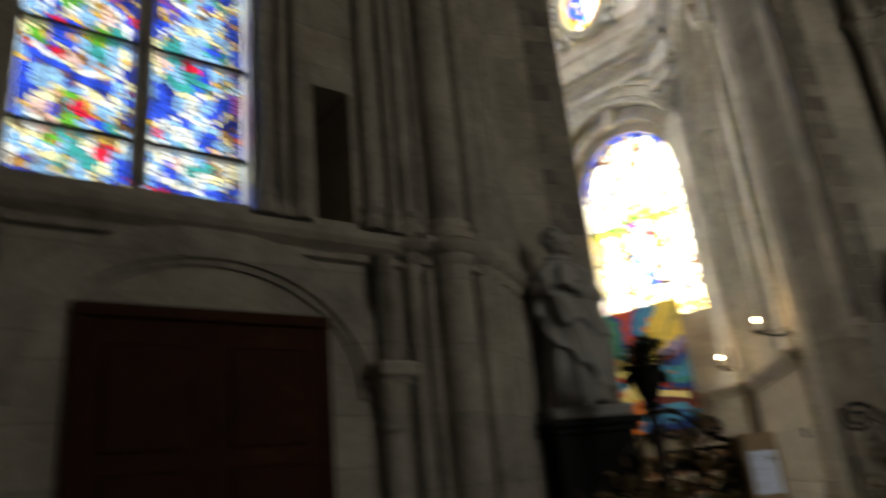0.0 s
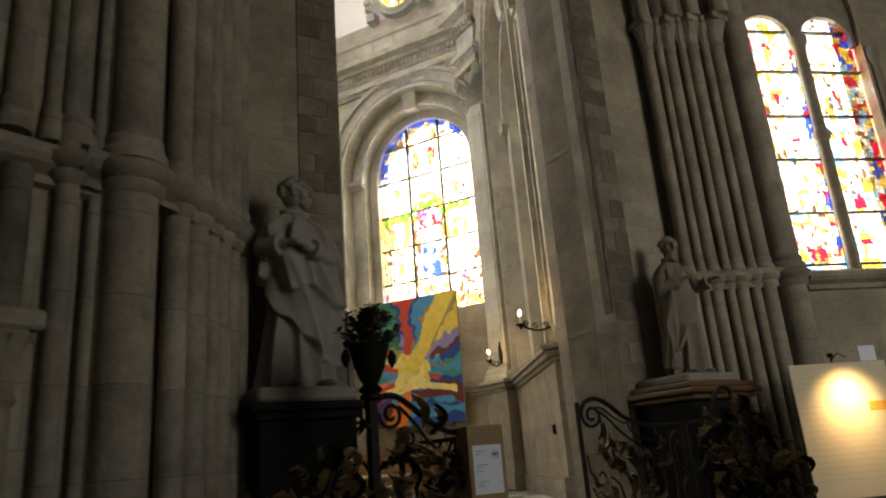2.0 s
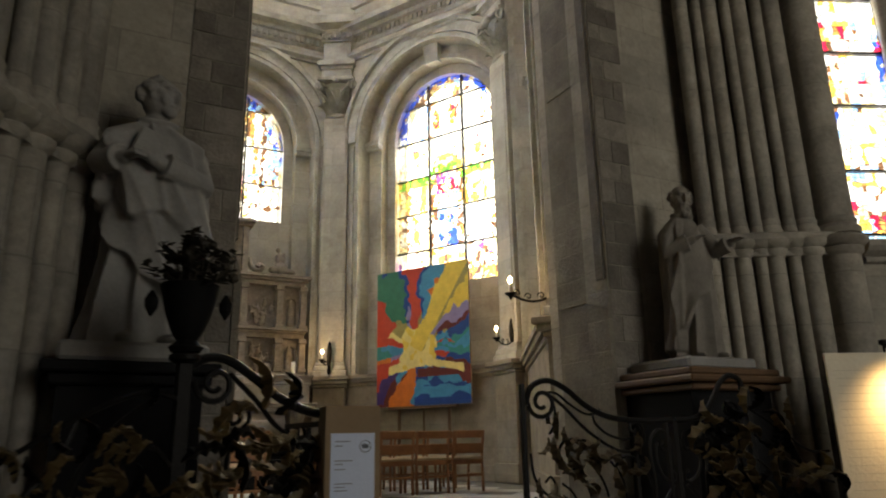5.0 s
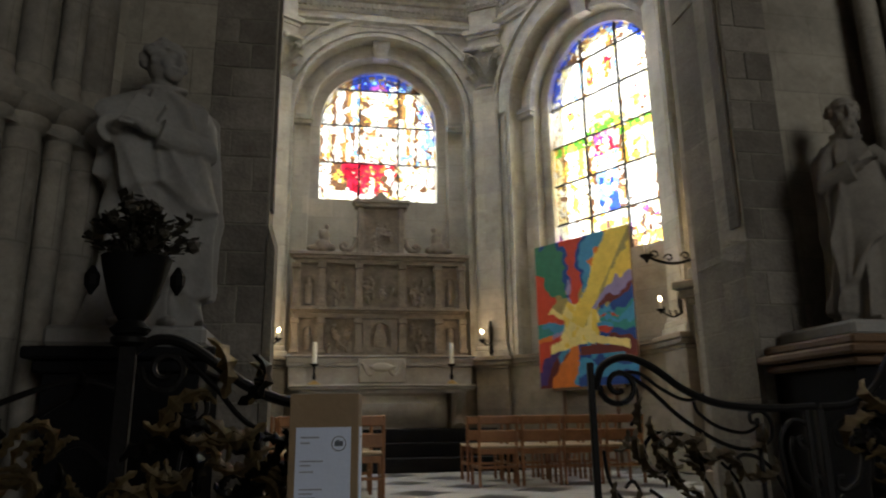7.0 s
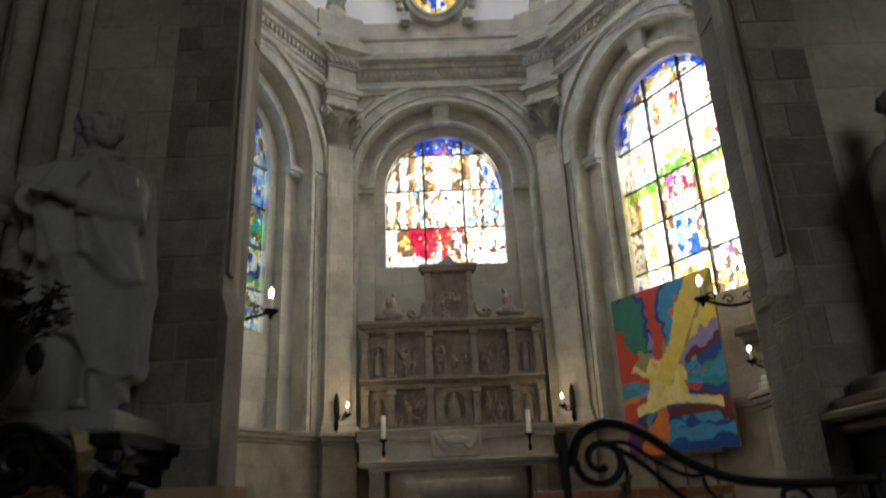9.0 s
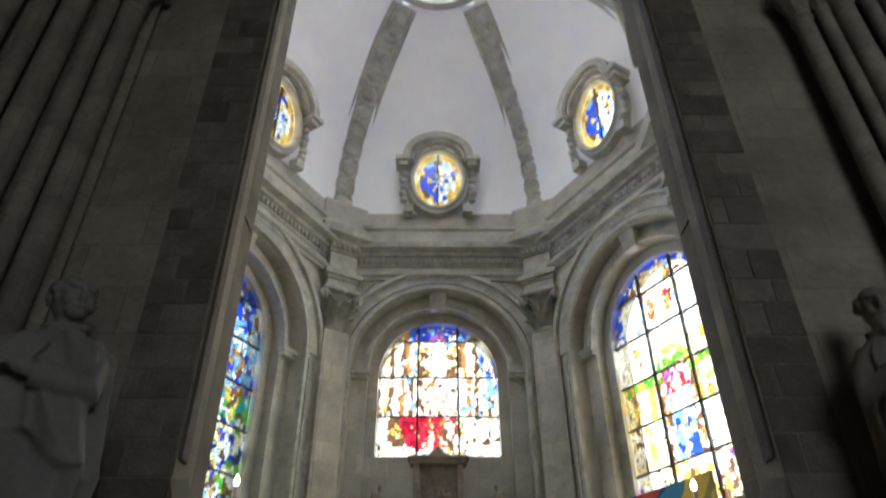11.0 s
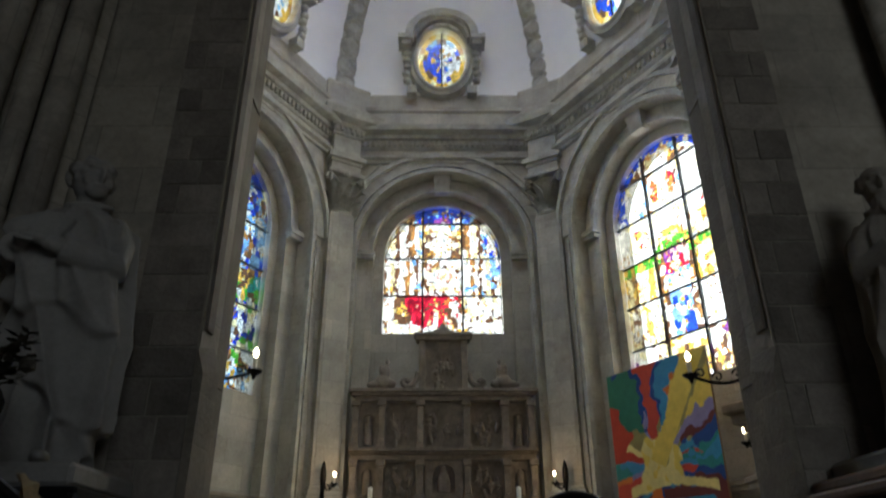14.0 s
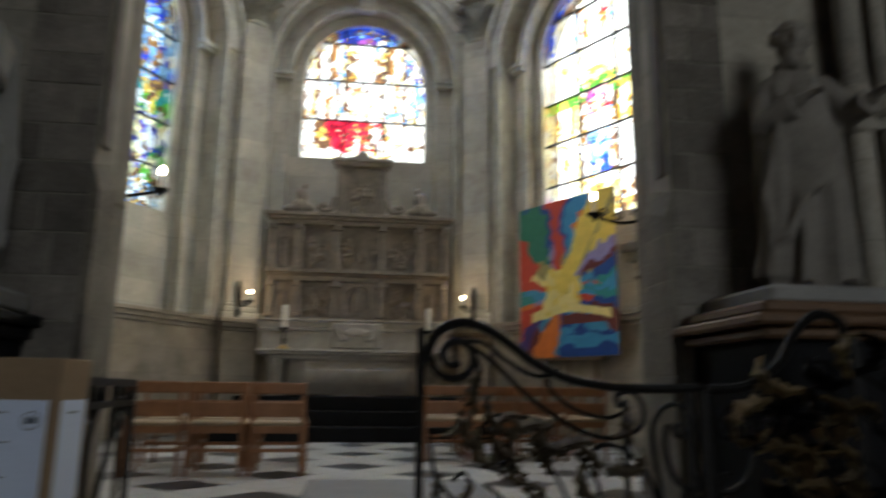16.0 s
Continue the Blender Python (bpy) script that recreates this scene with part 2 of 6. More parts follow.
# ---- mesh helpers ----
def part(name, bm, mat, parent=None, label="", smooth=False, m=None):
    """Links a bmesh as one mesh object, under parent if given."""
    me = bpy.data.meshes.new(name)
    bmesh.ops.recalc_face_normals(bm, faces=bm.faces)
    bm.to_mesh(me)
    bm.free()
    for x in (mat if isinstance(mat, (list, tuple)) else [mat]):
        me.materials.append(x)
    if smooth:
        for p in me.polygons:
            p.use_smooth = True
        me.set_sharp_from_angle(angle=radians(40))
    ob = new(name, me)
    if parent is not None:
        ob.parent = parent
    if m is not None:
        ob.matrix_basis = m
    if label:
        ob["label"] = label
    return ob


def thing(name, m, label, category, group="", kind=""):
    ob = new(name)
    ob.matrix_basis = m
    ob.empty_display_size = 0.1
    return tagged(ob, label, category, group, kind)


def box(bm, x0, x1, y0, y1, z0, z1, bevel=0.0):
    v = [bm.verts.new((x, y, z)) for z in (z0, z1) for y in (y0, y1) for x in (x0, x1)]
    fs = [bm.faces.new([v[i] for i in q]) for q in ((0, 2, 3, 1), (4, 5, 7, 6), (0, 1, 5, 4), (2, 6, 7, 3), (0, 4, 6, 2), (1, 3, 7, 5))]
    if bevel:
        es = list({e for f in fs for e in f.edges})
        bmesh.ops.bevel(bm, geom=es, offset=bevel, segments=1, affect="EDGES")
    return bm


def boxes(*rows, bevel=0.0):
    bm = bmesh.new()
    for r in rows:
        box(bm, *r, bevel=bevel)
    return bm


def lathe(bm, profile, n=24, cx=0, cy=0, sx=1.0, sy=1.0, a0=0.0, a1=2 * math.pi):
    """Turns (r, z) pairs round the axis."""
    full = abs(a1 - a0 - 2 * math.pi) < 1e-6
    k = n if full else n + 1
    rings = [[bm.verts.new((cx + r * sx * math.cos(a0 + (a1 - a0) * i / n), cy + r * sy * math.sin(a0 + (a1 - a0) * i / n), z)) for i in range(k)] for r, z in profile]
    for a, b in zip(rings, rings[1:]):
        for i in range(n):
            j = (i + 1) % k
            bm.faces.new((a[i], a[j], b[j], b[i]))
    if full:
        for ring in (rings[0], rings[-1]):
            bm.faces.new(ring)
    return bm


def tube(bm, pts, r, n=6, taper=None, closed=False):
    """A round bar along points; taper: radius at each point as a share of r."""
    pts = [Vector(p) for p in pts]
    rings = []
    ref = None
    for i, p in enumerate(pts):
        d = (pts[min(i + 1, len(pts) - 1)] - pts[max(i - 1, 0)]).normalized()
        if ref is None:
            ref = d.orthogonal().normalized()
        ref = (ref - d * ref.dot(d)).normalized()
        s = d.cross(ref)
        q = r * (taper[i] if taper else 1.0)
        rings.append([bm.verts.new(p + (ref * math.cos(2 * math.pi * k / n) + s * math.sin(2 * math.pi * k / n)) * q) for k in range(n)])
    for a, b in zip(rings, rings[1:]):
        for k in range(n):
            bm.faces.new((a[k], a[(k + 1) % n], b[(k + 1) % n], b[k]))
    bm.faces.new(rings[0])
    bm.faces.new(rings[-1])
    return bm


def sweep(bm, path, profile, closed=False):
    """Carries a profile of (out, z) along a plan path of (x, y); out is to the path's right hand."""
    n = len(path)
    cols = []
    for i in range(n):
        p = Vector(path[i])
        a = Vector(path[(i - 1) % n]) if (closed or i > 0) else None
        b = Vector(path[(i + 1) % n]) if (closed or i < n - 1) else None
        d1 = (p - a).normalized() if a is not None else (b - p).normalized()
        d2 = (b - p).normalized() if b is not None else d1
        n1, n2 = Vector((d1.y, -d1.x)), Vector((d2.y, -d2.x))
        mid = (n1 + n2)
        mid = mid / max(mid.dot(n1), 0.2)
        cols.append([bm.verts.new((p.x + mid.x * o, p.y + mid.y * o, z)) for o, z in profile])
    for i in range(n if closed else n - 1):
        a, b = cols[i], cols[(i + 1) % n]
        for k in range(len(profile) - 1):
            bm.faces.new((a[k], b[k], b[k + 1], a[k + 1]))
    if not closed:
        for c in (cols[0], cols[-1]):
            bm.faces.new(c)
    return bm


def arch_z(x, hw, spring, rise):
    return spring + rise * math.sqrt(max(0.0, 1 - (x / hw) ** 2))


def arch_panel(bm, x0, x1, z0, z1, hw, sill, spring, y0, y1, rise=None, n=28, cx=0.0):
    """A slab from y0 to y1 with an arched opening through it."""
    rise = hw if rise is None else rise
    xs = [cx - hw * math.cos(math.pi * i / n) for i in range(n + 1)]
    def quad(a, b, c, d):
        bm.faces.new([bm.verts.new(p) for p in (a, b, c, d)])
    def slab(xa, za0, za1, xb, zb0, zb1):
        for y in (y0, y1):
            quad((xa, y, za0), (xb, y, zb0), (xb, y, zb1), (xa, y, za1))
    slab(x0, z0, z1, cx - hw, z0, z1)
    slab(cx + hw, z0, z1, x1, z0, z1)
    if sill > z0:
        slab(cx - hw, z0, sill, cx + hw, z0, sill)
        quad((cx - hw, y0, sill), (cx + hw, y0, sill), (cx + hw, y1, sill), (cx - hw, y1, sill))
    for sx in (-hw, hw):
        quad((cx + sx, y0, sill), (cx + sx, y1, sill), (cx + sx, y1, spring), (cx + sx, y0, spring))
    for a, b in zip(xs, xs[1:]):
        za, zb = arch_z(a - cx, hw, spring, rise), arch_z(b - cx, hw, spring, rise)
        slab(a, za, z1, b, zb, z1)
        quad((a, y0, za), (b, y0, zb), (b, y1, zb), (a, y1, za))
    quad((x0, y0, z1), (x1, y0, z1), (x1, y1, z1), (x0, y1, z1))
    quad((x0, y0, z0), (x0, y1, z0), (x0, y1, z1), (x0, y0, z1))
    quad((x1, y0, z0), (x1, y1, z0), (x1, y1, z1), (x1, y0, z1))
    bmesh.ops.remove_doubles(bm, verts=bm.verts, dist=1e-4)
    return bm


def arch_band(bm, r0, r1, y0, y1, spring, leg=None, n=36, rise_ratio=1.0, a0=0.0, a1=math.pi):
    """A half ring of stone from r0 to r1, with straight legs down to leg."""
    pts = [(math.cos(a0 + (a1 - a0) * i / n), math.sin(a0 + (a1 - a0) * i / n)) for i in range(n + 1)]
    row = [[(c * r, spring + s * r * rise_ratio) for c, s in pts] for r in (r0, r1)]
    if leg is not None:
        for k, r in enumerate((r0, r1)):
            row[k] = [(r, leg)] + row[k] + [(-r, leg)]
    v = [[[bm.verts.new((x, y, z)) for x, z in row[k]] for y in (y0, y1)] for k in (0, 1)]
    m = len(row[0])
    for i in range(m - 1):
        bm.faces.new((v[0][0][i], v[0][0][i + 1], v[1][0][i + 1], v[1][0][i]))
        bm.faces.new((v[0][1][i], v[0][1][i + 1], v[1][1][i + 1], v[1][1][i]))
        bm.faces.new((v[0][0][i], v[0][0][i + 1], v[0][1][i + 1], v[0][1][i]))
        bm.faces.new((v[1][0][i], v[1][0][i + 1], v[1][1][i + 1], v[1][1][i]))
    for i in (0, m - 1):
        bm.faces.new((v[0][0][i], v[1][0][i], v[1][1][i], v[0][1][i]))
    return bm


def pieces(name, rows, mat, parent, bevel=0.0, label=""):
    """Each box a part of its own."""
    return [part(name, boxes(r, bevel=bevel), mat, parent, label) for r in rows]


def structure(name, bm, mat, m=None, label="", category="wall", smooth=False):
    return tagged(part(name, bm, mat, None, smooth=smooth, m=m), label, category, kind="structure")


# ---- plan of the chapel: a hexagon ----
CX, CY, APO = 0.0, -3.8, 3.9
HALF = APO * math.tan(radians(30))
FLOOR = 0.72
WALL_TOP, CORNICE, DOME = 11.2, 10.27, 11.65
SPRING = 7.72


SHIFT = {1: 0.31, 5: -0.31}  # the long side walls carry their windows nearer the entrance


def side(k):
    """Pose of hexagon wall k (0: behind the altar, then clockwise): x along, y outward from the inner face."""
    a = -60 * k
    return pose(CX, CY, 0, 0, 0, a) @ pose(0, APO, 0)


def bay(k):
    """Pose of the bay on wall k: its arch, windows and dome oval."""
    return side(k) @ pose(SHIFT.get(k, 0.0), 0, 0)


def corner(k):
    """Pose at the corner between walls k and k + 1, y outward; the two by the entrance stand wider."""
    if k in (2, 3):
        return pose(2.72 if k == 2 else -2.6, -7.85, 0, 0, 0, -60 * k - 30)
    return pose(CX + (0.1 if k == 0 else 0), CY, 0, 0, 0, -60 * k - 30) @ pose(0, APO / math.cos(radians(30)), 0)


# ---- stained glass ----
def pane_grid(bm, x0, x1, z0, z1, top, design, size, rng, y=0.0):
    """Small leaded pieces between x0 and x1; top(x) bounds them from above."""
    nx, nz = max(1, round((x1 - x0) / size)), max(1, round((z1 - z0) / size))
    grid = []
    for i in range(nx + 1):
        x = x0 + (x1 - x0) * i / nx
        zt = min(z1, top(x))
        col = []
        for j in range(nz + 1):
            jx = rng.uniform(-0.4, 0.4) * size if 0 < i < nx and 0 < j < nz else 0
            jz = rng.uniform(-0.4, 0.4) * size if 0 < j < nz and zt - z0 > 0.6 * (z1 - z0) else 0
            col.append(bm.verts.new((x + jx, y, z0 + max(zt - z0, 0.001) * j / nz + jz)))
        grid.append(col)
    for i in range(nx):
        if min(z1, top(x0 + (x1 - x0) * (i + 0.5) / nx)) <= z0 + 0.01:
            continue
        for j in range(nz):
            f = bm.faces.new((grid[i][j], grid[i + 1][j], grid[i + 1][j + 1], grid[i][j + 1]))
            c = f.calc_center_median()
            f.material_index = GLASS_KEYS.index(figured(design, c.x, c.z, size * 2.3))


def figured(design, x, z, s=0.14):
    """Colour of one piece of glass: pieces that share a cell share a colour, with dark drawn outlines between some cells."""
    wx = x + 0.05 * noise.noise(Vector((x * 4, 3.1, z * 4)))
    wz = z + 0.06 * noise.noise(Vector((x * 4, 7.7, z * 4)))
    d, pts = noise.voronoi(Vector((wx / s, 0.5, wz / (s * 1.35))))
    cell = random.Random(int(pts[0].x * 7919) * 31 + int(pts[0].z * 6271))
    if d[1] - d[0] < 0.06 and noise.noise(Vector((x * 2.3, 1.0, z * 2.3))) > -0.05:
        return cell.choice(("brown", "amber", "gold", "straw"))
    if noise.noise(Vector((x * 21, 5.0, z * 21))) > 0.62:
        return cell.choice(("straw", "brown"))
    return design(wx, wz, cell)


def stained_window(m, hw, sill, spring, xs, zs, design, name, label, size=0.046, rise=None, came=0.0035, seed=1):
    """A leaded window: panes between iron bars, in a frame of lead."""
    rise = hw if rise is None else rise
    rng = random.Random(seed)
    win = tagged(new(name), label, "stained-glass window", kind="structure")
    win.matrix_basis = m
    def top(x):
        return arch_z(x, hw, spring, rise)
    edges_x, edges_z = [-hw + 0.004, *xs, hw - 0.004], [sill, *zs, spring + rise]
    for xa, xb in zip(edges_x, edges_x[1:]):
        for za, zb in zip(edges_z, edges_z[1:]):
            if max(top(xa), top(xb), top((xa + xb) / 2)) <= za + 0.05:
                continue
            bm = bmesh.new()
            pane_grid(bm, xa, xb, za, zb, top, design, size, rng)
            loose = [v for v in bm.verts if not v.link_faces]
            bmesh.ops.delete(bm, geom=loose, context="VERTS")
            faces = list(bm.faces)
            if not faces:
                continue
            inner = bmesh.ops.inset_individual(bm, faces=faces, thickness=came, use_even_offset=True)
            for f in inner["faces"]:
                f.material_index = len(GLASS_KEYS)
            part("pane", bm, [GLASS[k] for k in GLASS_KEYS] + [LEAD], win)
    for x in xs:
        part("glazing_bar", boxes((x - 0.02, x + 0.02, -0.035, 0.02, sill, top(x))), LEAD, win, "black iron glazing bar")
    for z in zs:
        w = hw if z <= spring else hw * math.sqrt(max(0, 1 - ((z - spring) / rise) ** 2))
        part("saddle_bar", boxes((-w, w, -0.045, 0.01, z - 0.014, z + 0.014)), LEAD, win, "black iron saddle bar")
    return win


def pick(rng, *weighted):
    total = sum(w for _, w in weighted)
    r = rng.uniform(0, total)
    for k, w in weighted:
        r -= w
        if r <= 0:
            return k
    return weighted[-1][0]


def stripes(x, step, *colours):
    """Upright figures and columns side by side, one colour each."""
    return colours[int(math.floor(x / step)) % len(colours)]


def design_centre(x, z, rng):
    if z > 8.55:
        if z < 8.7 and abs(x) < 0.45:
            return pick(rng, ("violet", 3), ("navy", 2), ("white", 1))
        return pick(rng, ("blue", 5), ("sky", 1), ("navy", 2)) if abs(x) < 0.62 else pick(rng, ("brown", 2), ("white", 1.5), ("straw", 1), ("sky", 1))
    if z > 8.42 and abs(x) < 0.36:
        return pick(rng, ("white", 4), ("sky", 1))
    if x > 1.02 and z > 7.3 or (x > 0.86 and 7.9 < z < 8.3):
        return pick(rng, ("sky", 3), ("blue", 2), ("white", 1))
    if z > 7.71:
        if abs(x) < 0.43:
            if abs(x) / 0.4 + abs(z - 8.06) / 0.3 < 0.95 or (z < 8.0 and abs(x) < 0.2):
                return "white"
            return pick(rng, ("brown", 3), ("amber", 2), ("straw", 1)) if z < 8.3 else pick(rng, ("straw", 2), ("white", 2), ("gold", 1))
        if abs(x) > 1.0 and z > 8.1:
            return pick(rng, ("brown", 1), ("straw", 1), ("white", 1))
        return pick(rng, (stripes(x, 0.085, "white", "straw", "brown", "white", "white", "brown", "amber"), 7), ("white", 1.5), ("sky", 0.4))
    if z > 6.85:
        if abs(x) < 0.43:
            if z < 7.5 and math.hypot(x + 0.05, z - 7.28) < 0.3:
                return pick(rng, ("white", 5), ("pink", 1), ("straw", 1), ("brown", 0.7))
            return pick(rng, ("brown", 1.3), ("white", 4), ("amber", 0.5), ("pink", 0.6))
        return pick(rng, (stripes(x, 0.085, "white", "brown", "white", "straw", "brown", "white", "white", "amber"), 7), ("white", 1.5), ("sky", 0.4))
    fold = 0.08 * math.sin(z * 9 + x * 3)
    if -0.72 - fold < x < 0.32 - fold * 0.5 and z > 6.12 + 0.1 * abs(math.sin(x * 8)):
        if -0.2 < x < -0.1 and z < 6.45:
            return "white"
        if x > 0.02:
            return pick(rng, ("red", 3), ("orange", 2), ("white", 1), ("brown", 0.6))
        return pick(rng, ("crimson", 3), ("red", 3)) if x < -0.35 else pick(rng, ("red", 5), ("crimson", 1))
    if -1.0 < x < -0.7 and z > 6.22:
        return pick(rng, ("brown", 4), ("gold", 1), ("straw", 1))
    if (0.34 < x < 0.48 and z > 6.3) or (x > 1.02 and 6.35 < z < 6.7):
        return pick(rng, ("brown", 3), ("straw", 1), ("white", 1))
    return pick(rng, ("white", 10), ("straw", 1), ("brown", 0.5))


def design_right(x, z, rng):
    if z > 7.62 and (math.hypot(x, z - 7.72) > 1.13 or (x < -0.98 and z < 8.15)):
        return pick(rng, ("blue", 6), ("navy", 1), ("white", 1))
    if z > 8.43:
        return pick(rng, ("white", 4), ("brown", 2), ("straw", 1), ("amber", 0.8), ("sky", 0.5))
    if z > 7.62:
        if math.hypot((abs(x + 0.02) - 0.21) / 0.1, (z - 8.06) / 0.25) < 1:
            return pick(rng, ("orange", 3), ("red", 2), ("brown", 1), ("pink", 1))
        return pick(rng, ("white", 12), ("straw", 0.7), ("sky", 0.5))
    if z > 6.78:
        r = math.hypot(x, z - 6.8)
        if r < 0.3:
            return pick(rng, ("green", 3), ("straw", 1.5))
        if r < 0.4:
            return pick(rng, ("gold", 3), ("straw", 1), ("green", 0.6))
        if 0.58 < abs(x) < 0.98 and 6.98 < z < 7.42:
            return pick(rng, ("gold", 2), ("red", 1), ("straw", 1.5), ("white", 3))
        return pick(rng, ("white", 11), ("straw", 1))
    if z > 5.98:
        if z > 6.6 and abs(x) > 0.3:
            return pick(rng, ("green", 3), ("gold", 2), ("straw", 1))
        if abs(x) < 0.43:
            if abs(x) < 0.08 and 6.42 < z < 6.66:
                return "white"
            if abs(x) < 0.25:
                return pick(rng, ("violet", 2.5), ("pink", 1.2), ("red", 0.5)) if z > 6.36 else pick(rng, ("white", 4), ("pink", 0.6), ("sky", 1.5))
            return pick(rng, ("brown", 1.5), ("amber", 1), ("white", 2))
        if x < 0:
            return pick(rng, (stripes(x, 0.13, "gold", "straw", "amber", "straw", "white"), 4), ("white", 1.2), ("gold", 1))
        return pick(rng, ("gold", 1.5), ("straw", 2), ("white", 2)) if x < 0.95 else pick(rng, ("white", 6), ("straw", 1))
    if z > 5.17:
        if abs(x) < 0.24:
            return pick(rng, ("sky", 4), ("blue", 1.6), ("white", 1.2))
        if abs(x) < 0.42:
            return pick(rng, ("brown", 2), ("amber", 1), ("white", 2))
        if x < 0:
            return pick(rng, (stripes(x, 0.14, "white", "straw", "brown", "white", "gold"), 3), ("white", 2), ("straw", 1))
        return pick(rng, ("brown", 2), ("amber", 1), ("white", 1)) if x > 1.0 and z < 5.65 else pick(rng, ("white", 9), ("straw", 1))
    if abs(x) < 0.42:
        return pick(rng, ("straw", 3), ("gold", 1.5), ("white", 2), ("brown", 0.6))
    if x > 0 and z < 4.66:
        return pick(rng, ("gold", 2), ("brown", 2), ("straw", 2))
    return pick(rng, ("white", 5), ("straw", 2), ("brown", 0.8), ("violet", 0.5))


def design_left(x, z, rng):
    z = 7.3 + (z - 7.62) * 0.925
    if z > 7.5:
        return pick(rng, ("blue", 4), ("navy", 1.5), ("white", 2), ("sky", 2), ("brown", 1))
    if z > 7.15:
        return pick(rng, ("white", 3), ("sky", 3))
    if z > 6.4:
        return pick(rng, ("sky", 3), ("white", 2), ("amber", 1.5), ("brown", 1), ("blue", 1))
    if z > 5.9:
        return pick(rng, ("green", 2), ("gold", 2), ("brown", 2), ("white", 1), ("teal", 1))
    if z > 4.75:
        return pick(rng, ("navy", 1.5), ("blue", 1.5), ("brown", 2), ("straw", 2), ("white", 3), ("green", 1))
    return pick(rng, ("white", 2), ("sky", 2), ("brown", 1), ("gold", 1))


def design_bull(x, z, rng):
    r = math.hypot(x / 0.54, z / 0.83)
    if r > 0.78:
        return pick(rng, ("gold", 5), ("straw", 1), ("amber", 1))
    if x < -0.03:
        return pick(rng, ("blue", 4), ("sky", 1), ("brown", 1.5), ("gold", 0.8))
    return pick(rng, ("white", 4), ("sky", 1), ("gold", 1), ("brown", 0.8), ("blue", 0.6))


def design_mosaic(x, z, rng):
    """Round medallions on a deep blue ground."""
    u = abs(abs(x) - 0.33)
    v = (z - 3.18) % 0.66 - 0.33
    r = math.hypot(u, v)
    if 0.25 < r < 0.285:
        return pick(rng, ("white", 2), ("straw", 2), ("sky", 1))
    if r >= 0.285:
        return pick(rng, ("blue", 5), ("sky", 4), ("navy", 1.5), ("red", 0.5), ("violet", 0.4), ("white", 0.6))
    return pick(rng, ("blue", 2.5), ("sky", 5), ("teal", 2.5), ("pink", 0.8), ("red", 0.7), ("green", 0.6), ("white", 1.2), ("straw", 0.5))


def design_pale(x, z, rng):
    u = abs(abs(x) - 0.4)
    if u > 0.29:
        return pick(rng, ("red", 2.4), ("sky", 1), ("blue", 1.2), ("gold", 1.2), ("white", 2))
    if u < 0.12 and (z * 1.35) % 1 > 0.62:
        return pick(rng, ("sky", 1), ("gold", 1), ("pink", 1), ("white", 3), ("red", 0.6))
    return pick(rng, ("white", 7), ("straw", 2), ("pink", 1.2), ("sky", 0.8), ("gold", 0.8))


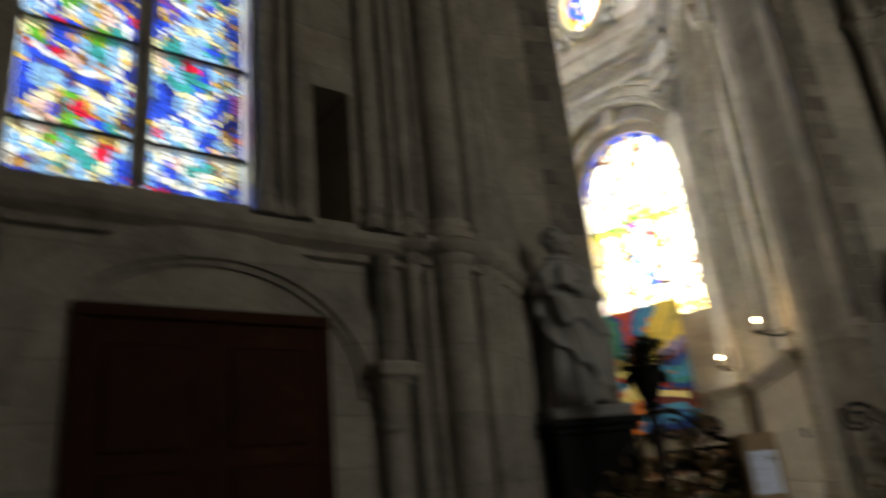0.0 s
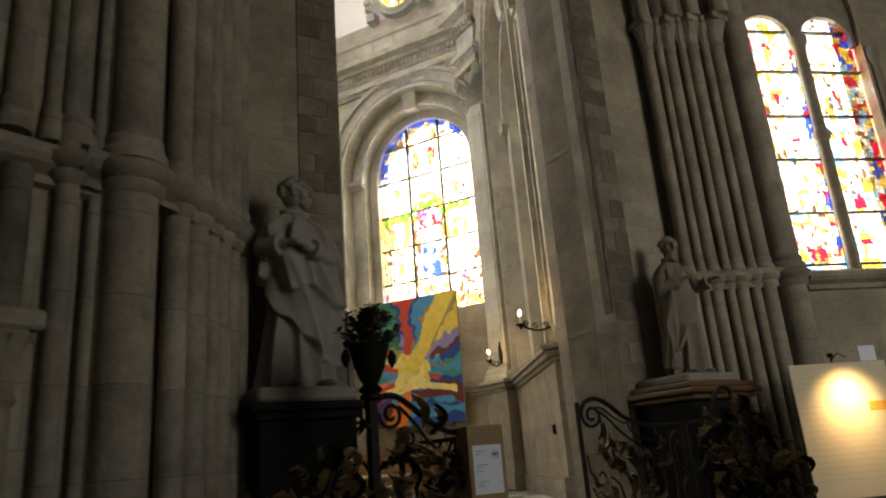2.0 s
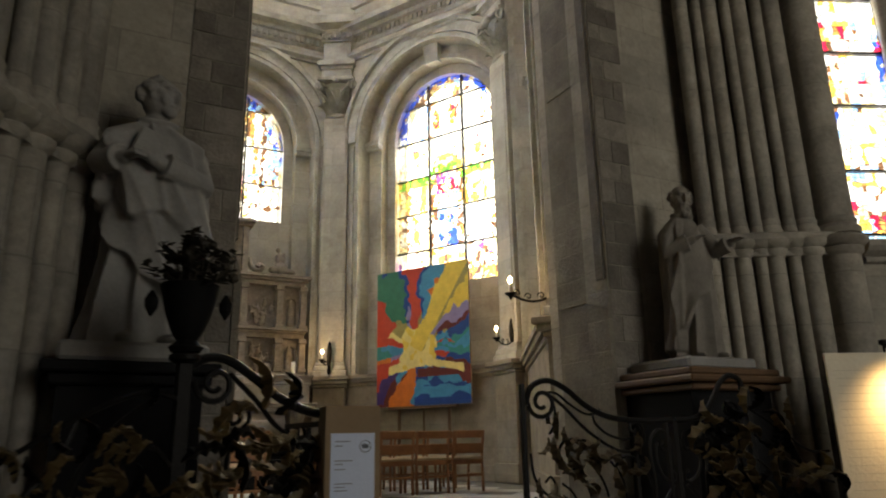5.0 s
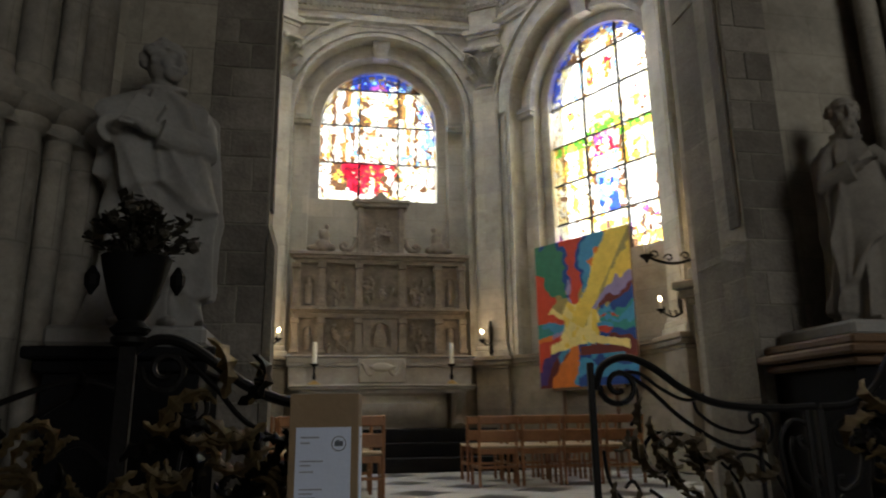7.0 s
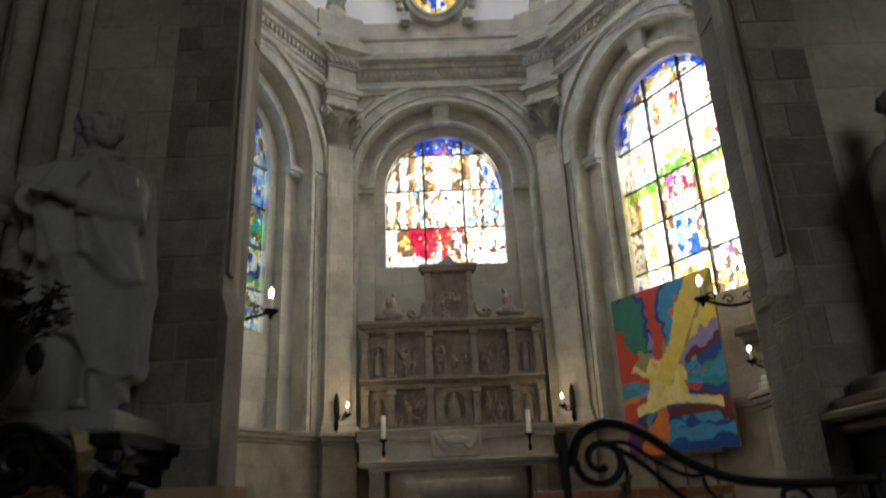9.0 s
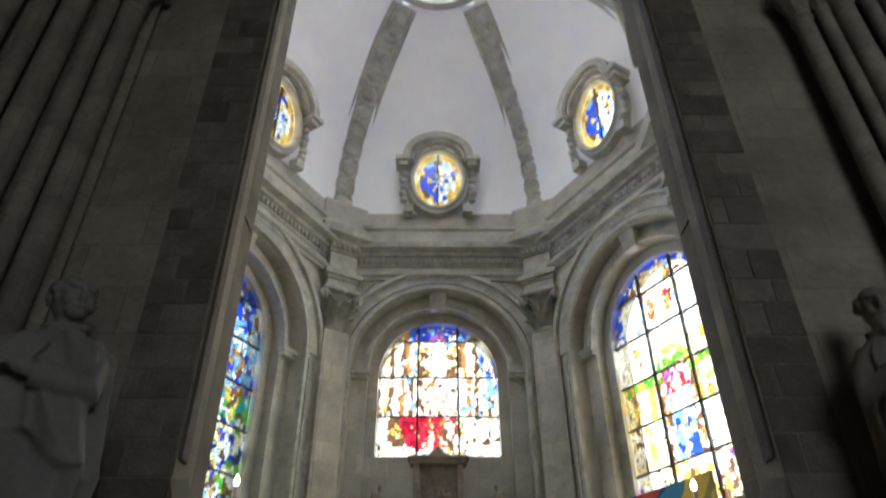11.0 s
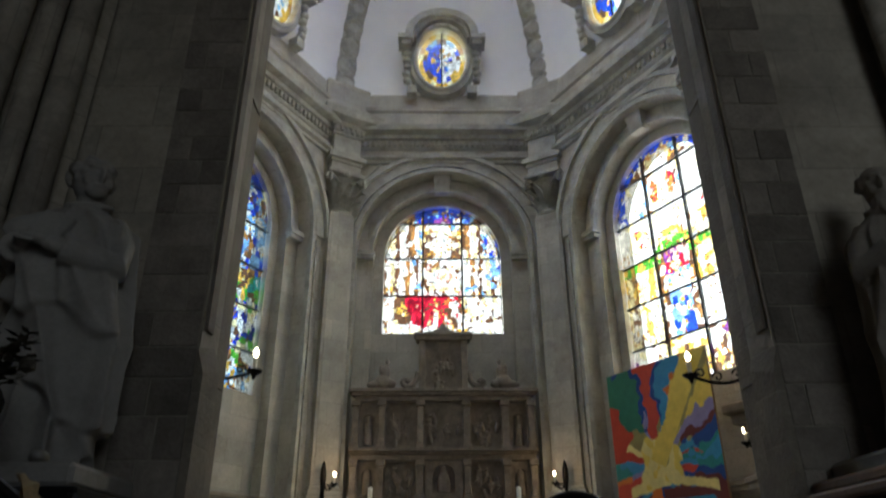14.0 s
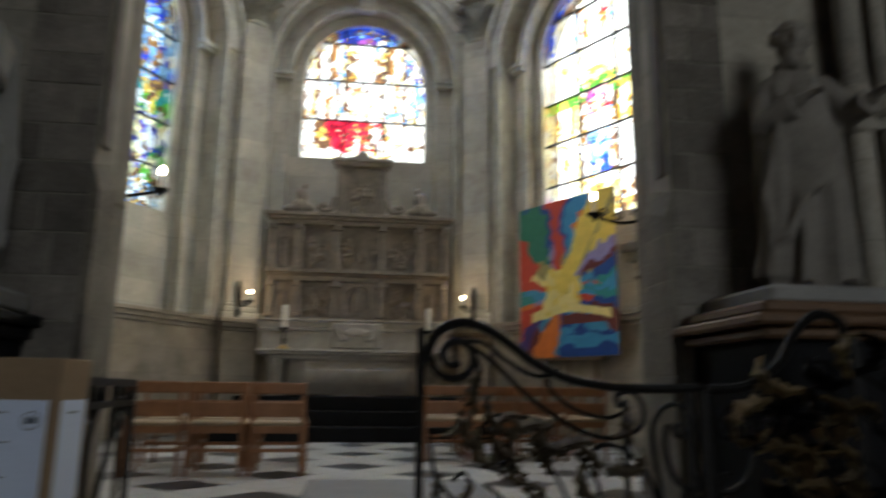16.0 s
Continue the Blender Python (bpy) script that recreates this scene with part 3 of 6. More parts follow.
# ---- the chapel's walls ----
WALLS = {0: ("wall_altar", 6.0), 1: ("wall_east", 4.38), 5: ("wall_west", 4.4), 2: ("wall_south_east", None), 4: ("wall_south_west", None)}
for k, (nm, sill) in WALLS.items():
    m = bay(k)
    off = SHIFT.get(k, 0.0)
    blind = sill is None
    bm = arch_panel(bmesh.new(), -HALF - 0.2 - max(off, 0), HALF + 0.2 - min(off, 0), FLOOR, CORNICE, 1.78, 2.64, SPRING, 0.0, 0.28)
    structure(nm, bm, STONE, m, "pale limestone chapel wall with tall arched recess")
    bm = bmesh.new()
    arch_panel(bm, -1.9, 1.9, 2.5, 9.9, 1.45, 2.64, SPRING, 0.284, 0.50)
    structure("trim", bm, STONE, m, "inner order of the arched recess", "wall")
    if blind:
        structure("trim", boxes((-1.9, 1.9, 0.504, 0.9, 2.5, 9.9)), STONE, m, "back of the blind arched recess", "wall")
    else:
        structure("trim", arch_panel(bmesh.new(), -1.9, 1.9, 2.5, 9.9, 1.245, sill, SPRING, 0.504, 0.95), STONE, m, "window reveal of pale limestone", "wall")
    # archivolt, keystone, imposts
    structure("trim", arch_band(bmesh.new(), 1.78, 1.86, -0.10, 0.02, SPRING, 2.7), STONE_TRIM, m, "carved roll round the arch", "moulding", smooth=True)
    structure("trim", arch_band(bmesh.new(), 1.93, 2.16, -0.05, 0.02, SPRING), STONE_TRIM, m, "flat archivolt band", "moulding", smooth=True)
    structure("trim", arch_band(bmesh.new(), 2.16, 2.25, -0.13, 0.02, SPRING), STONE_TRIM, m, "outer archivolt roll", "moulding", smooth=True)
    structure("trim", arch_band(bmesh.new(), 1.45, 1.54, 0.19, 0.29, SPRING), STONE_TRIM, m, "inner archivolt roll", "moulding", smooth=True)
    key = bmesh.new()
    box(key, -0.15, 0.15, 0.12, 0.3, SPRING + 1.38, SPRING + 1.78)
    for v in key.verts:
        if v.co.z > SPRING + 1.5:
            v.co.x *= 1.3
            v.co.y -= 0.06
    structure("trim", key, STONE_TRIM, m, "carved keystone", "moulding")
    for s in (-1, 1):
        xa, xb = sorted((s * 1.44, s * 1.84))
        structure("trim", boxes((xa, xb, 0.16, 0.30, SPRING - 0.20, SPRING - 0.12), (xa - 0.03, xb + 0.03, 0.12, 0.30, SPRING - 0.115, SPRING - 0.05), (xa, xb, 0.15, 0.3, SPRING - 0.046, SPRING)), STONE_TRIM, m, "moulded impost of the arch", "moulding")
        # narrow recessed strip beside the pilaster
        structure("trim", boxes((s * 2.0 - 0.03, s * 2.0 + 0.03, -0.04, 0.02, 2.7, SPRING - 0.1)), STONE_TRIM, m, "slim upright roll", "moulding")
    # spandrel ribs
    for s in (-1, 1):
        bm = bmesh.new()
        tube(bm, [(s * (1.1 + 0.85 * t), -0.0, SPRING + 2.28 - 0.95 * t) for t in (0, 0.33, 0.66, 1)], 0.035, 6)
        structure("trim", bm, STONE_TRIM, m, "sunk spandrel border", "moulding")
    # dado, its stone darkened to carry the dimmer light low down
    structure("trim", boxes(*[(-HALF + 0.3 - max(off, 0), HALF - 0.3 - min(off, 0), o, 0.02, z0, z1) for o, z0, z1 in ((-0.08, FLOOR, FLOOR + 0.25), (-0.07, 2.46, 2.52), (-0.12, 2.525, 2.60), (-0.16, 2.604, 2.66))]), DIMMED_DADO, m, "dado cornice and plinth", "moulding")
    structure("trim", boxes((-HALF + 0.3 - max(off, 0), HALF - 0.3 - min(off, 0), -0.035, -0.004, FLOOR + 0.254, 2.456)), DIMMED_DADO, m, "dado facing of brownish limestone, darkened for the dim lower walls", "wall")
    if not blind:
        hw = 1.245
        design = {0: design_centre, 1: design_right, 5: design_left}[k]
        zs = {0: (6.85, 7.71, 8.55), 1: (5.17, 5.98, 6.78, 7.62, 8.43), 5: (5.17, 5.98, 6.78, 7.62, 8.43)}[k]
        stained_window(m @ pose(0, 0.62, 0), hw, sill, SPRING, (-0.42, 0.42), zs, design, "window_%d" % (k + 1),
                       {0: "arched stained-glass window with a red-robed group", 1: "tall arched stained-glass window in white, gold and blue", 5: "tall arched stained-glass window in blue and green"}[k], seed=k + 3)
        window_light("daylight", m @ pose(0, 1.3, (sill + SPRING + hw) / 2), 2.9, SPRING + hw - sill + 0.5, {0: 12.5, 1: 16.5, 5: 8.5}[k], {0: (1, 0.98, 0.94), 1: (1, 0.98, 0.92), 5: (0.85, 0.93, 1)}[k])
        sky_glow(m @ pose(0, 1.5, (sill + SPRING + hw) / 2), 4.0, SPRING + hw - sill + 2.0, {0: 4.6, 1: 6.6, 5: 3.0}[k], {0: (1, 0.99, 0.95), 1: (1, 0.99, 0.95), 5: (0.8, 0.92, 1)}[k])

# entablature, attic and dome base run round the hexagon (one side opens to the entrance arch below)
hexagon = [(CX + APO / math.cos(radians(30)) * math.sin(radians(60 * i + 30)), CY + APO / math.cos(radians(30)) * math.cos(radians(60 * i + 30))) for i in range(6)]
around = hexagon[3:] + hexagon[:3]
structure("trim", sweep(bmesh.new(), around, [(-0.1, 9.72), (0.07, 9.72), (0.07, 9.78), (0.15, 9.82), (0.15, 9.88), (-0.1, 9.90)]), STONE_TRIM, None, "architrave moulding", "moulding")
structure("trim", sweep(bmesh.new(), around, [(-0.3, 10.08), (0.02, 10.08), (0.05, 10.13), (0.05, 10.30), (0.14, 10.32), (0.16, 10.40), (0.33, 10.43), (0.36, 10.54), (0.30, 10.58), (-0.3, 10.58)]), STONE_TRIM, None, "projecting stone cornice below the dome", "cornice")
structure("trim", sweep(bmesh.new(), hexagon, [(-0.4, 10.55), (0.0, 10.55), (0.0, 11.1), (0.05, 11.14), (0.05, 11.24), (-0.4, 11.3)], True), STONE, None, "attic band above the cornice", "wall")
structure("trim", sweep(bmesh.new(), hexagon, [(-0.4, 11.2), (-0.06, 11.2), (-0.06, 11.66), (-0.4, 11.66)], True), STONE, None, "dome base", "wall")
dent = bmesh.new()
for k in (0, 1, 2, 4, 5):
    for i in range(36):
        x = -HALF + 0.12 + (2 * HALF - 0.24) * i / 35
        b = bmesh.new()
        box(b, x - 0.035, x + 0.035, -0.11, -0.04, 10.15, 10.28)
        b.transform(side(k))
        me = bpy.data.meshes.new("tmp")
        b.to_mesh(me)
        b.free()
        dent.from_mesh(me)
        bpy.data.meshes.remove(me)
tagged(part("dentils", dent, STONE_TRIM), "row of small stone dentils under the cornice", "cornice", kind="stuff")


def acanthus(bm, x, y, z, h, w, out, face):
    """One curling leaf on a capital, facing along the angle face."""
    rows = [(0, 0.0, 0.8), (0.4, 0.02, 1.0), (0.75, 0.06, 0.8), (1.0, 0.13, 0.5), (0.9, 0.17, 0.2)]
    prev = None
    for t, o, ww in rows:
        d = Vector((math.cos(face), math.sin(face), 0))
        s = Vector((-d.y, d.x, 0))
        c = Vector((x, y, z + h * t)) + d * o * out / 0.13
        cur = [bm.verts.new(c + s * w * ww * q + d * (0.012 if q == 0 else 0)) for q in (-0.5, 0, 0.5)]
        if prev:
            for i in (0, 1):
                bm.faces.new((prev[i], prev[i + 1], cur[i + 1], cur[i]))
        prev = cur


for k in (5, 0, 1, 2, 3, 4):
    pil = thing("corner_pilaster", corner(k), "pale limestone Corinthian corner pilaster on a tall pedestal", "pilaster", "chapel corner pilasters")
    W = 0.27
    pieces("pedestal", ((-0.36, 0.36, -0.52, 0.1, FLOOR, FLOOR + 0.3), (-0.32, 0.32, -0.47, 0.1, FLOOR + 0.304, 2.44), (-0.35, 0.35, -0.5, 0.1, 2.444, 2.5), (-0.39, 0.39, -0.56, 0.1, 2.504, 2.58), (-0.43, 0.43, -0.60, 0.1, 2.584, 2.66)), DIMMED_DADO, pil, 0.012)
    pieces("base", ((-0.36, 0.36, -0.47, 0.1, 2.664, 2.78), (-0.33, 0.33, -0.43, 0.1, 2.784, 2.88), (-0.30, 0.30, -0.40, 0.1, 2.884, 2.95)), STONE_TRIM, pil, 0.015)
    part("shaft", boxes((-W, W, -0.36, 0.1, 2.954, 8.336), bevel=0.01), STONE, pil)
    for s in (-1, 1):
        part("side_strip", boxes((min(s * W, s * 0.42), max(s * W, s * 0.42), -0.2, 0.1, 2.7, 8.9)), STONE, pil)
    part("raised_panel", boxes((-W + 0.06, W - 0.06, -0.372, -0.356, 3.2, 8.15)), STONE, pil)
    cap = bmesh.new()
    lathe(cap, [(0.27, 8.34), (0.3, 8.37), (0.3, 8.41), (0.26, 8.44), (0.25, 8.6), (0.26, 8.9), (0.31, 9.08), (0.36, 9.16)], 24, 0, -0.12, 1.0, 0.9)
    box(cap, -0.41, 0.41, -0.54, 0.12, 9.18, 9.27, 0.02)
    for s in (-1, 1):
        for ax in ((1, 0), (0, 1)):
            pts = [(s * (0.37 - ax[0] * 0.11 * (1 - t) * math.cos(t * 10)), -0.47 + ax[1] * 0.11 * (1 - t) * math.cos(t * 10), 9.06 + 0.11 * (1 - t) * math.sin(t * 10)) for t in [i / 18 for i in range(19)]]
            tube(cap, pts, 0.032, 6)
        tube(cap, [(s * (0.05 + 0.24 * t), -0.4 - 0.05 * t, 8.8 + 0.3 * math.sin(t * 1.7)) for t in [i / 8 for i in range(9)]], 0.026, 6)
    lathe(cap, [(0.01, 9.1), (0.07, 9.14), (0.075, 9.2), (0.02, 9.25)], 10, 0, -0.53)
    cap_ob = part("capital", cap, STONE_TRIM, pil, "carved Corinthian capital with acanthus leaves", smooth=True)
    for row, (z, h, r, out) in enumerate(((8.42, 0.25, 0.262, 0.17), (8.52, 0.42, 0.262, 0.22))):
        for i in range(7):
            a = math.pi + math.pi * (i + 0.5 * row) / 6.5
            lf = bmesh.new()
            acanthus(lf, r * math.cos(a), -0.12 + 0.9 * r * math.sin(a), z, h, 0.17, out, a)
            bmesh.ops.solidify(lf, geom=list(lf.faces), thickness=0.018)
            part("acanthus_leaf", lf, STONE_TRIM, cap_ob, smooth=True)
    pieces("entablature_block", ((-0.33, 0.33, -0.42, 0.1, 9.274, 9.5), (-0.36, 0.36, -0.45, 0.1, 9.504, 9.58), (-0.42, 0.42, -0.52, 0.1, 9.584, 9.70), (-0.31, 0.31, -0.40, 0.1, 9.704, 10.2), (-0.36, 0.36, -0.45, 0.1, 10.204, 10.25), (-0.36, 0.36, -0.46, 0.1, 10.254, 10.38)), STONE_TRIM, pil)
    bm = bmesh.new()
    sweep(bm, [(0.36, 0.3), (0.36, -0.46), (-0.36, -0.46), (-0.36, 0.3)][::-1], [(-0.2, 10.384), (0.03, 10.384), (0.06, 10.48), (0.27, 10.52), (0.32, 10.68), (0.24, 10.72), (-0.2, 10.72)])
    box(bm, -0.36, 0.36, -0.45, 0.3, 10.4, 10.71)
    part("cornice_block", bm, STONE_TRIM, pil)
    pieces("dentil", [(-0.33 + i * 0.12, -0.27 + i * 0.12, -0.52, -0.465, 10.26, 10.36) for i in range(6)], STONE_TRIM, pil)
    part("attic_block", boxes((-0.52, 0.52, -0.3, 0.1, 10.724, 11.7)), STONE, pil)

# ---- dome ----
RISE, RING_A = 4.82, radians(69.3)
dome = bmesh.new()
BULL_Z = 12.6
for k in range(6):
    m = side(k)
    nz, nx = 44, 44
    grid = []
    for j in range(nz + 1):
        a = RING_A * j / nz
        r, z = (APO + 0.16) * math.cos(a), DOME + RISE * math.sin(a)
        hw = r * math.tan(radians(30))
        grid.append([dome.verts.new(m @ Vector((hw * (2 * i / nx - 1), r - APO, z))) for i in range(nx + 1)])
    inv = m.inverted()
    for j in range(nz):
        for i in range(nx):
            q = (grid[j][i], grid[j][i + 1], grid[j + 1][i + 1], grid[j + 1][i])
            c = inv @ (sum((v.co for v in q), Vector()) / 4)
            if k != 3 and math.hypot((c.x - SHIFT.get(k, 0.0)) / 0.66, (c.z - BULL_Z) / 0.95) < 1:
                continue
            dome.faces.new(q)
bmesh.ops.remove_doubles(dome, verts=dome.verts, dist=1e-3)
tagged(part("ceiling", dome, PLASTER, smooth=True), "white plastered cells of a ribbed dome", "ceiling", kind="structure")
for k in range(6):
    m = pose(CX + (0.08 if k == 0 else 0), CY, 0, 0, 0, -60 * k - 30)
    bm = bmesh.new()
    prev = None
    n = 26
    for j in range(n + 1):
        a = RING_A * j / n
        r, z = (APO + 0.16) / math.cos(radians(30)) * math.cos(a), DOME + RISE * math.sin(a)
        w = 0.6 - 0.28 * j / n
        nrm = Vector((0, -math.cos(a) * RISE, -math.sin(a) * 4.5)).normalized()
        cur = []
        for x, d in ((-w, -0.1), (-w, 0.12), (-w * 0.72, 0.17), (-w * 0.6, 0.12), (w * 0.6, 0.12), (w * 0.72, 0.17), (w, 0.12), (w, -0.1)):
            cur.append(bm.verts.new(Vector((x, r, z)) + nrm * d))
        if prev:
            for i in range(7):
                bm.faces.new((prev[i], prev[i + 1], cur[i + 1], cur[i]))
        prev = cur
    rib = tagged(part("rib", bm, STONE_TRIM, m=m, smooth=True), "stone dome rib with carved ornament", "dome rib", "dome ribs", "structure")
    for j in range(1, 22):
        a = RING_A * (j + 0.2) / 22.6
        r, z = (APO + 0.16) / math.cos(radians(30)) * math.cos(a), DOME + RISE * math.sin(a)
        w = 0.33 - 0.15 * j / 22
        nrm = Vector((0, -math.cos(a) * RISE, -math.sin(a) * 4.5)).normalized()
        tan = Vector((1, 0, 0)).cross(nrm)
        bm = bmesh.new()
        c = Vector((0, r, z)) + nrm * 0.12
        if j % 2:
            ring = [bm.verts.new(c + Vector((w * math.cos(t), 0, 0)) + tan * w * 0.8 * math.sin(t)) for t in [2 * math.pi * i / 10 for i in range(10)]]
            mid = [bm.verts.new(v.co * 0.5 + c * 0.5 + nrm * 0.06) for v in ring]
            for i in range(10):
                bm.faces.new((ring[i], ring[(i + 1) % 10], mid[(i + 1) % 10], mid[i]))
            bm.faces.new(mid)
        else:
            for s in (-1, 1):
                v = [bm.verts.new(c + Vector((s * w * q, 0, 0)) + tan * p + nrm * h) for q, p, h in ((0.1, 0, 0.05), (1.0, w * 0.6, 0), (0.5, 0, 0.06), (1.0, -w * 0.6, 0))]
                bm.faces.new(v)
        part("rosette", bm, STONE_TRIM, rib, smooth=False)
# oculus ring and lantern
RZ = DOME + RISE * math.sin(RING_A)
m = pose(CX, CY, 0)
bm = lathe(bmesh.new(), [(1.27, RZ + 0.5), (1.26, RZ - 0.02), (1.29, RZ - 0.14), (1.34, RZ - 0.16), (1.40, RZ - 0.1), (1.46, RZ - 0.12), (1.54, RZ - 0.06), (1.6, RZ + 0.1), (1.8, RZ + 0.5)], 64)
for f in [f for f in bm.faces if len(f.verts) > 4]:
    bm.faces.remove(f)
structure("trim", bm, STONE_TRIM, m, "moulded stone ring round the oculus", "oculus", smooth=True)
bm = lathe(bmesh.new(), [(1.28, RZ + 0.45), (1.25, RZ + 0.55), (1.25, RZ + 0.6)], 64)
for f in [f for f in bm.faces if len(f.verts) > 4]:
    bm.faces.remove(f)
structure("trim", bm, PLASTER, m, "white drum of the lantern", "lantern", smooth=True)
for i in range(8):
    a = math.pi * (i + 0.5) / 4
    structure("trim", boxes((-0.12, 0.12, -0.1, 0.1, RZ + 0.6, RZ + 1.28)), PLASTER, m @ pose(1.38 * math.cos(a), 1.38 * math.sin(a), 0, 0, 0, math.degrees(a) + 90), "white lantern pier", "lantern")
for i in range(4):
    structure("trim", boxes((-1.17, 1.17, -0.012, 0.012, RZ + 0.56, RZ + 0.59)), PLASTER, m @ pose(0, 0, 0, 0, 0, 45 * i + 10), "thin white glazing bar of the lantern", "lantern")
lamp = window_light("lantern_daylight", pose(CX, CY, RZ + 1.0, 90, 0, 0), 2.2, 2.2, 13.0, (0.95, 0.98, 1.0))
sky_glow(pose(CX, CY, RZ + 1.2, 90, 0, 0), 6.5, 6.5, 1.6, (0.86, 0.95, 1.0))
# oval windows in the dome
for k in range(6):
    if k == 3:
        continue
    m = bay(k) @ pose(0, -0.14, BULL_Z)
    bm = bmesh.new()
    n = 40
    rows = [[bm.verts.new((a * math.cos(2 * math.pi * i / n), y, b * math.sin(2 * math.pi * i / n))) for i in range(n)] for a, b, y in
            ((0.56, 0.85, 0.55), (0.56, 0.85, 0.05), (0.6, 0.89, -0.04), (0.66, 0.95, -0.06), (0.7, 0.99, 0.0), (0.77, 1.06, 0.02), (0.8, 1.09, 0.25), (0.8, 1.09, 0.55))]
    for a, b in zip(rows, rows[1:]):
        for i in range(n):
            bm.faces.new((a[i], a[(i + 1) % n], b[(i + 1) % n], b[i]))
    frame_ob = tagged(part("window_frame", bm, STONE_TRIM, m=m, smooth=True), "carved stone frame of an oval dome window", "window frame", kind="structure")
    hood = arch_band(bmesh.new(), 0.68, 0.86, -0.34, 0.3, 0.45, None, 24, 0.92)
    arch_band(hood, 0.6, 0.66, -0.22, 0.3, 0.45, None, 24, 0.95)
    part("hood_mould", hood, STONE_TRIM, frame_ob, smooth=True)
    for s in (-1, 1):
        part("hood_end", boxes((min(s * 0.68, s * 1.02), max(s * 0.68, s * 1.02), -0.34, 0.2, 0.34, 0.46), (min(s * 0.72, s * 0.94), max(s * 0.72, s * 0.94), -0.26, 0.2, 0.22, 0.336)), STONE_TRIM, frame_ob)
        sc = bmesh.new()
        for i in range(5):
            z = 0.1 - i * 0.2
            lathe(sc, [(0.02, z - 0.1), (0.09, z - 0.05), (0.1, z + 0.03), (0.03, z + 0.1)], 8, s * (0.8 + 0.03 * (i % 2)), -0.02)
        part("scroll", sc, STONE_TRIM, frame_ob, smooth=True)
        part("foot", boxes((min(s * 0.58, s * 0.8), max(s * 0.58, s * 0.8), -0.14, 0.1, -1.12, -0.9)), STONE_TRIM, frame_ob)
    win = tagged(new("window_oval"), "oval stained-glass window, blue with a golden border", "stained-glass window", kind="structure")
    win.matrix_basis = m @ pose(0, 0.1, 0)
    for sx in (-1, 1):
        bm = bmesh.new()
        rng = random.Random(k * 2 + sx)
        rr = [0.04, 0.25, 0.45, 0.62, 0.8, 1.0]
        nn = 12
        g = [[bm.verts.new((sx * (0.012 + 0.54 * r * math.sin(math.pi * i / nn)), 0, 0.84 * r * math.cos(math.pi * i / nn))) for i in range(nn + 1)] for r in rr]
        for a, b in zip(g, g[1:]):
            for i in range(nn):
                f = bm.faces.new((a[i], a[i + 1], b[i + 1], b[i]))
                c = f.calc_center_median()
                f.material_index = GLASS_KEYS.index(design_bull(c.x, c.z, rng))
        inner = bmesh.ops.inset_individual(bm, faces=list(bm.faces), thickness=0.006, use_even_offset=True)
        for f in inner["faces"]:
            f.material_index = len(GLASS_KEYS)
        part("pane", bm, [GLASS[q] for q in GLASS_KEYS] + [LEAD], win)
    part("glazing_bar", boxes((-0.016, 0.016, -0.03, 0.01, -0.83, 0.83)), LEAD, win)
    window_light("daylight", m @ pose(0, 0.6, 0), 1.3, 1.9, {1: 32.0}.get(k, 24.0), (0.95, 0.98, 1))
    sky_glow(m @ pose(0, 0.75, 0), 2.0, 2.6, {1: 4.0, 0: 1.6}.get(k, 1.3), (0.95, 0.98, 1))
# unseen roof shell, added to keep the sky's light out
bm = bmesh.new()
ring0 = [(x * 1.35, CY + (y - CY) * 1.35) for x, y in hexagon]
sweep(bm, ring0, [(0, 10.0), (0, 19.0)], True)
bm.faces.new([bm.verts.new((x, y, 19.0)) for x, y in ring0])
structure("roof", bm, OLD_STONE, None, "unseen outer shell round the dome, added to block the sky", "roof")

# ---- entrance wall, passage and ambulatory ----
EX = 0.15
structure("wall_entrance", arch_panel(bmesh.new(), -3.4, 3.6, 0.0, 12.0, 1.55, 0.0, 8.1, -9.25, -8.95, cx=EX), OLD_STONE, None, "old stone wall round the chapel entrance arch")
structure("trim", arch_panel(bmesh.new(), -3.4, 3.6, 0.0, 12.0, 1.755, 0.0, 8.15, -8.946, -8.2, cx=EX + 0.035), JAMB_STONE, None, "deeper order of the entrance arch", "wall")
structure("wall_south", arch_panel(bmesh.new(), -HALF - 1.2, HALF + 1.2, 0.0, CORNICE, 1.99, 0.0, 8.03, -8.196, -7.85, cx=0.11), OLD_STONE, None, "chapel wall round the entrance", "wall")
# ambulatory side walls
ML, MR = pose(-3.65, -10.55, 0, 0, 0, 21.2), pose(4.4, -10.0, 0, 0, 0, -22.6)
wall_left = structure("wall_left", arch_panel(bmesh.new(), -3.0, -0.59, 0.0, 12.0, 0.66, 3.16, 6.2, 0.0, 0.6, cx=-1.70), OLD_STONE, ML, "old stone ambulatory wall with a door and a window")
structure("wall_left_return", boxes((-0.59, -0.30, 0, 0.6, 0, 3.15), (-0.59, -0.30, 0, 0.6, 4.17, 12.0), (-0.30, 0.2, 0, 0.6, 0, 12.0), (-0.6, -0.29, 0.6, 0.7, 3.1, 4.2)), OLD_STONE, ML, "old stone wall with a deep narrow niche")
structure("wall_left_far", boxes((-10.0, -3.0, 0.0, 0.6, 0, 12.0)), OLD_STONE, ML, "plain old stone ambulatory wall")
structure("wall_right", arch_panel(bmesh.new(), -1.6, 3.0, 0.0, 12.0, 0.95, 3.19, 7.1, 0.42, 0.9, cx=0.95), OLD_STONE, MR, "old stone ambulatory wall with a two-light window")
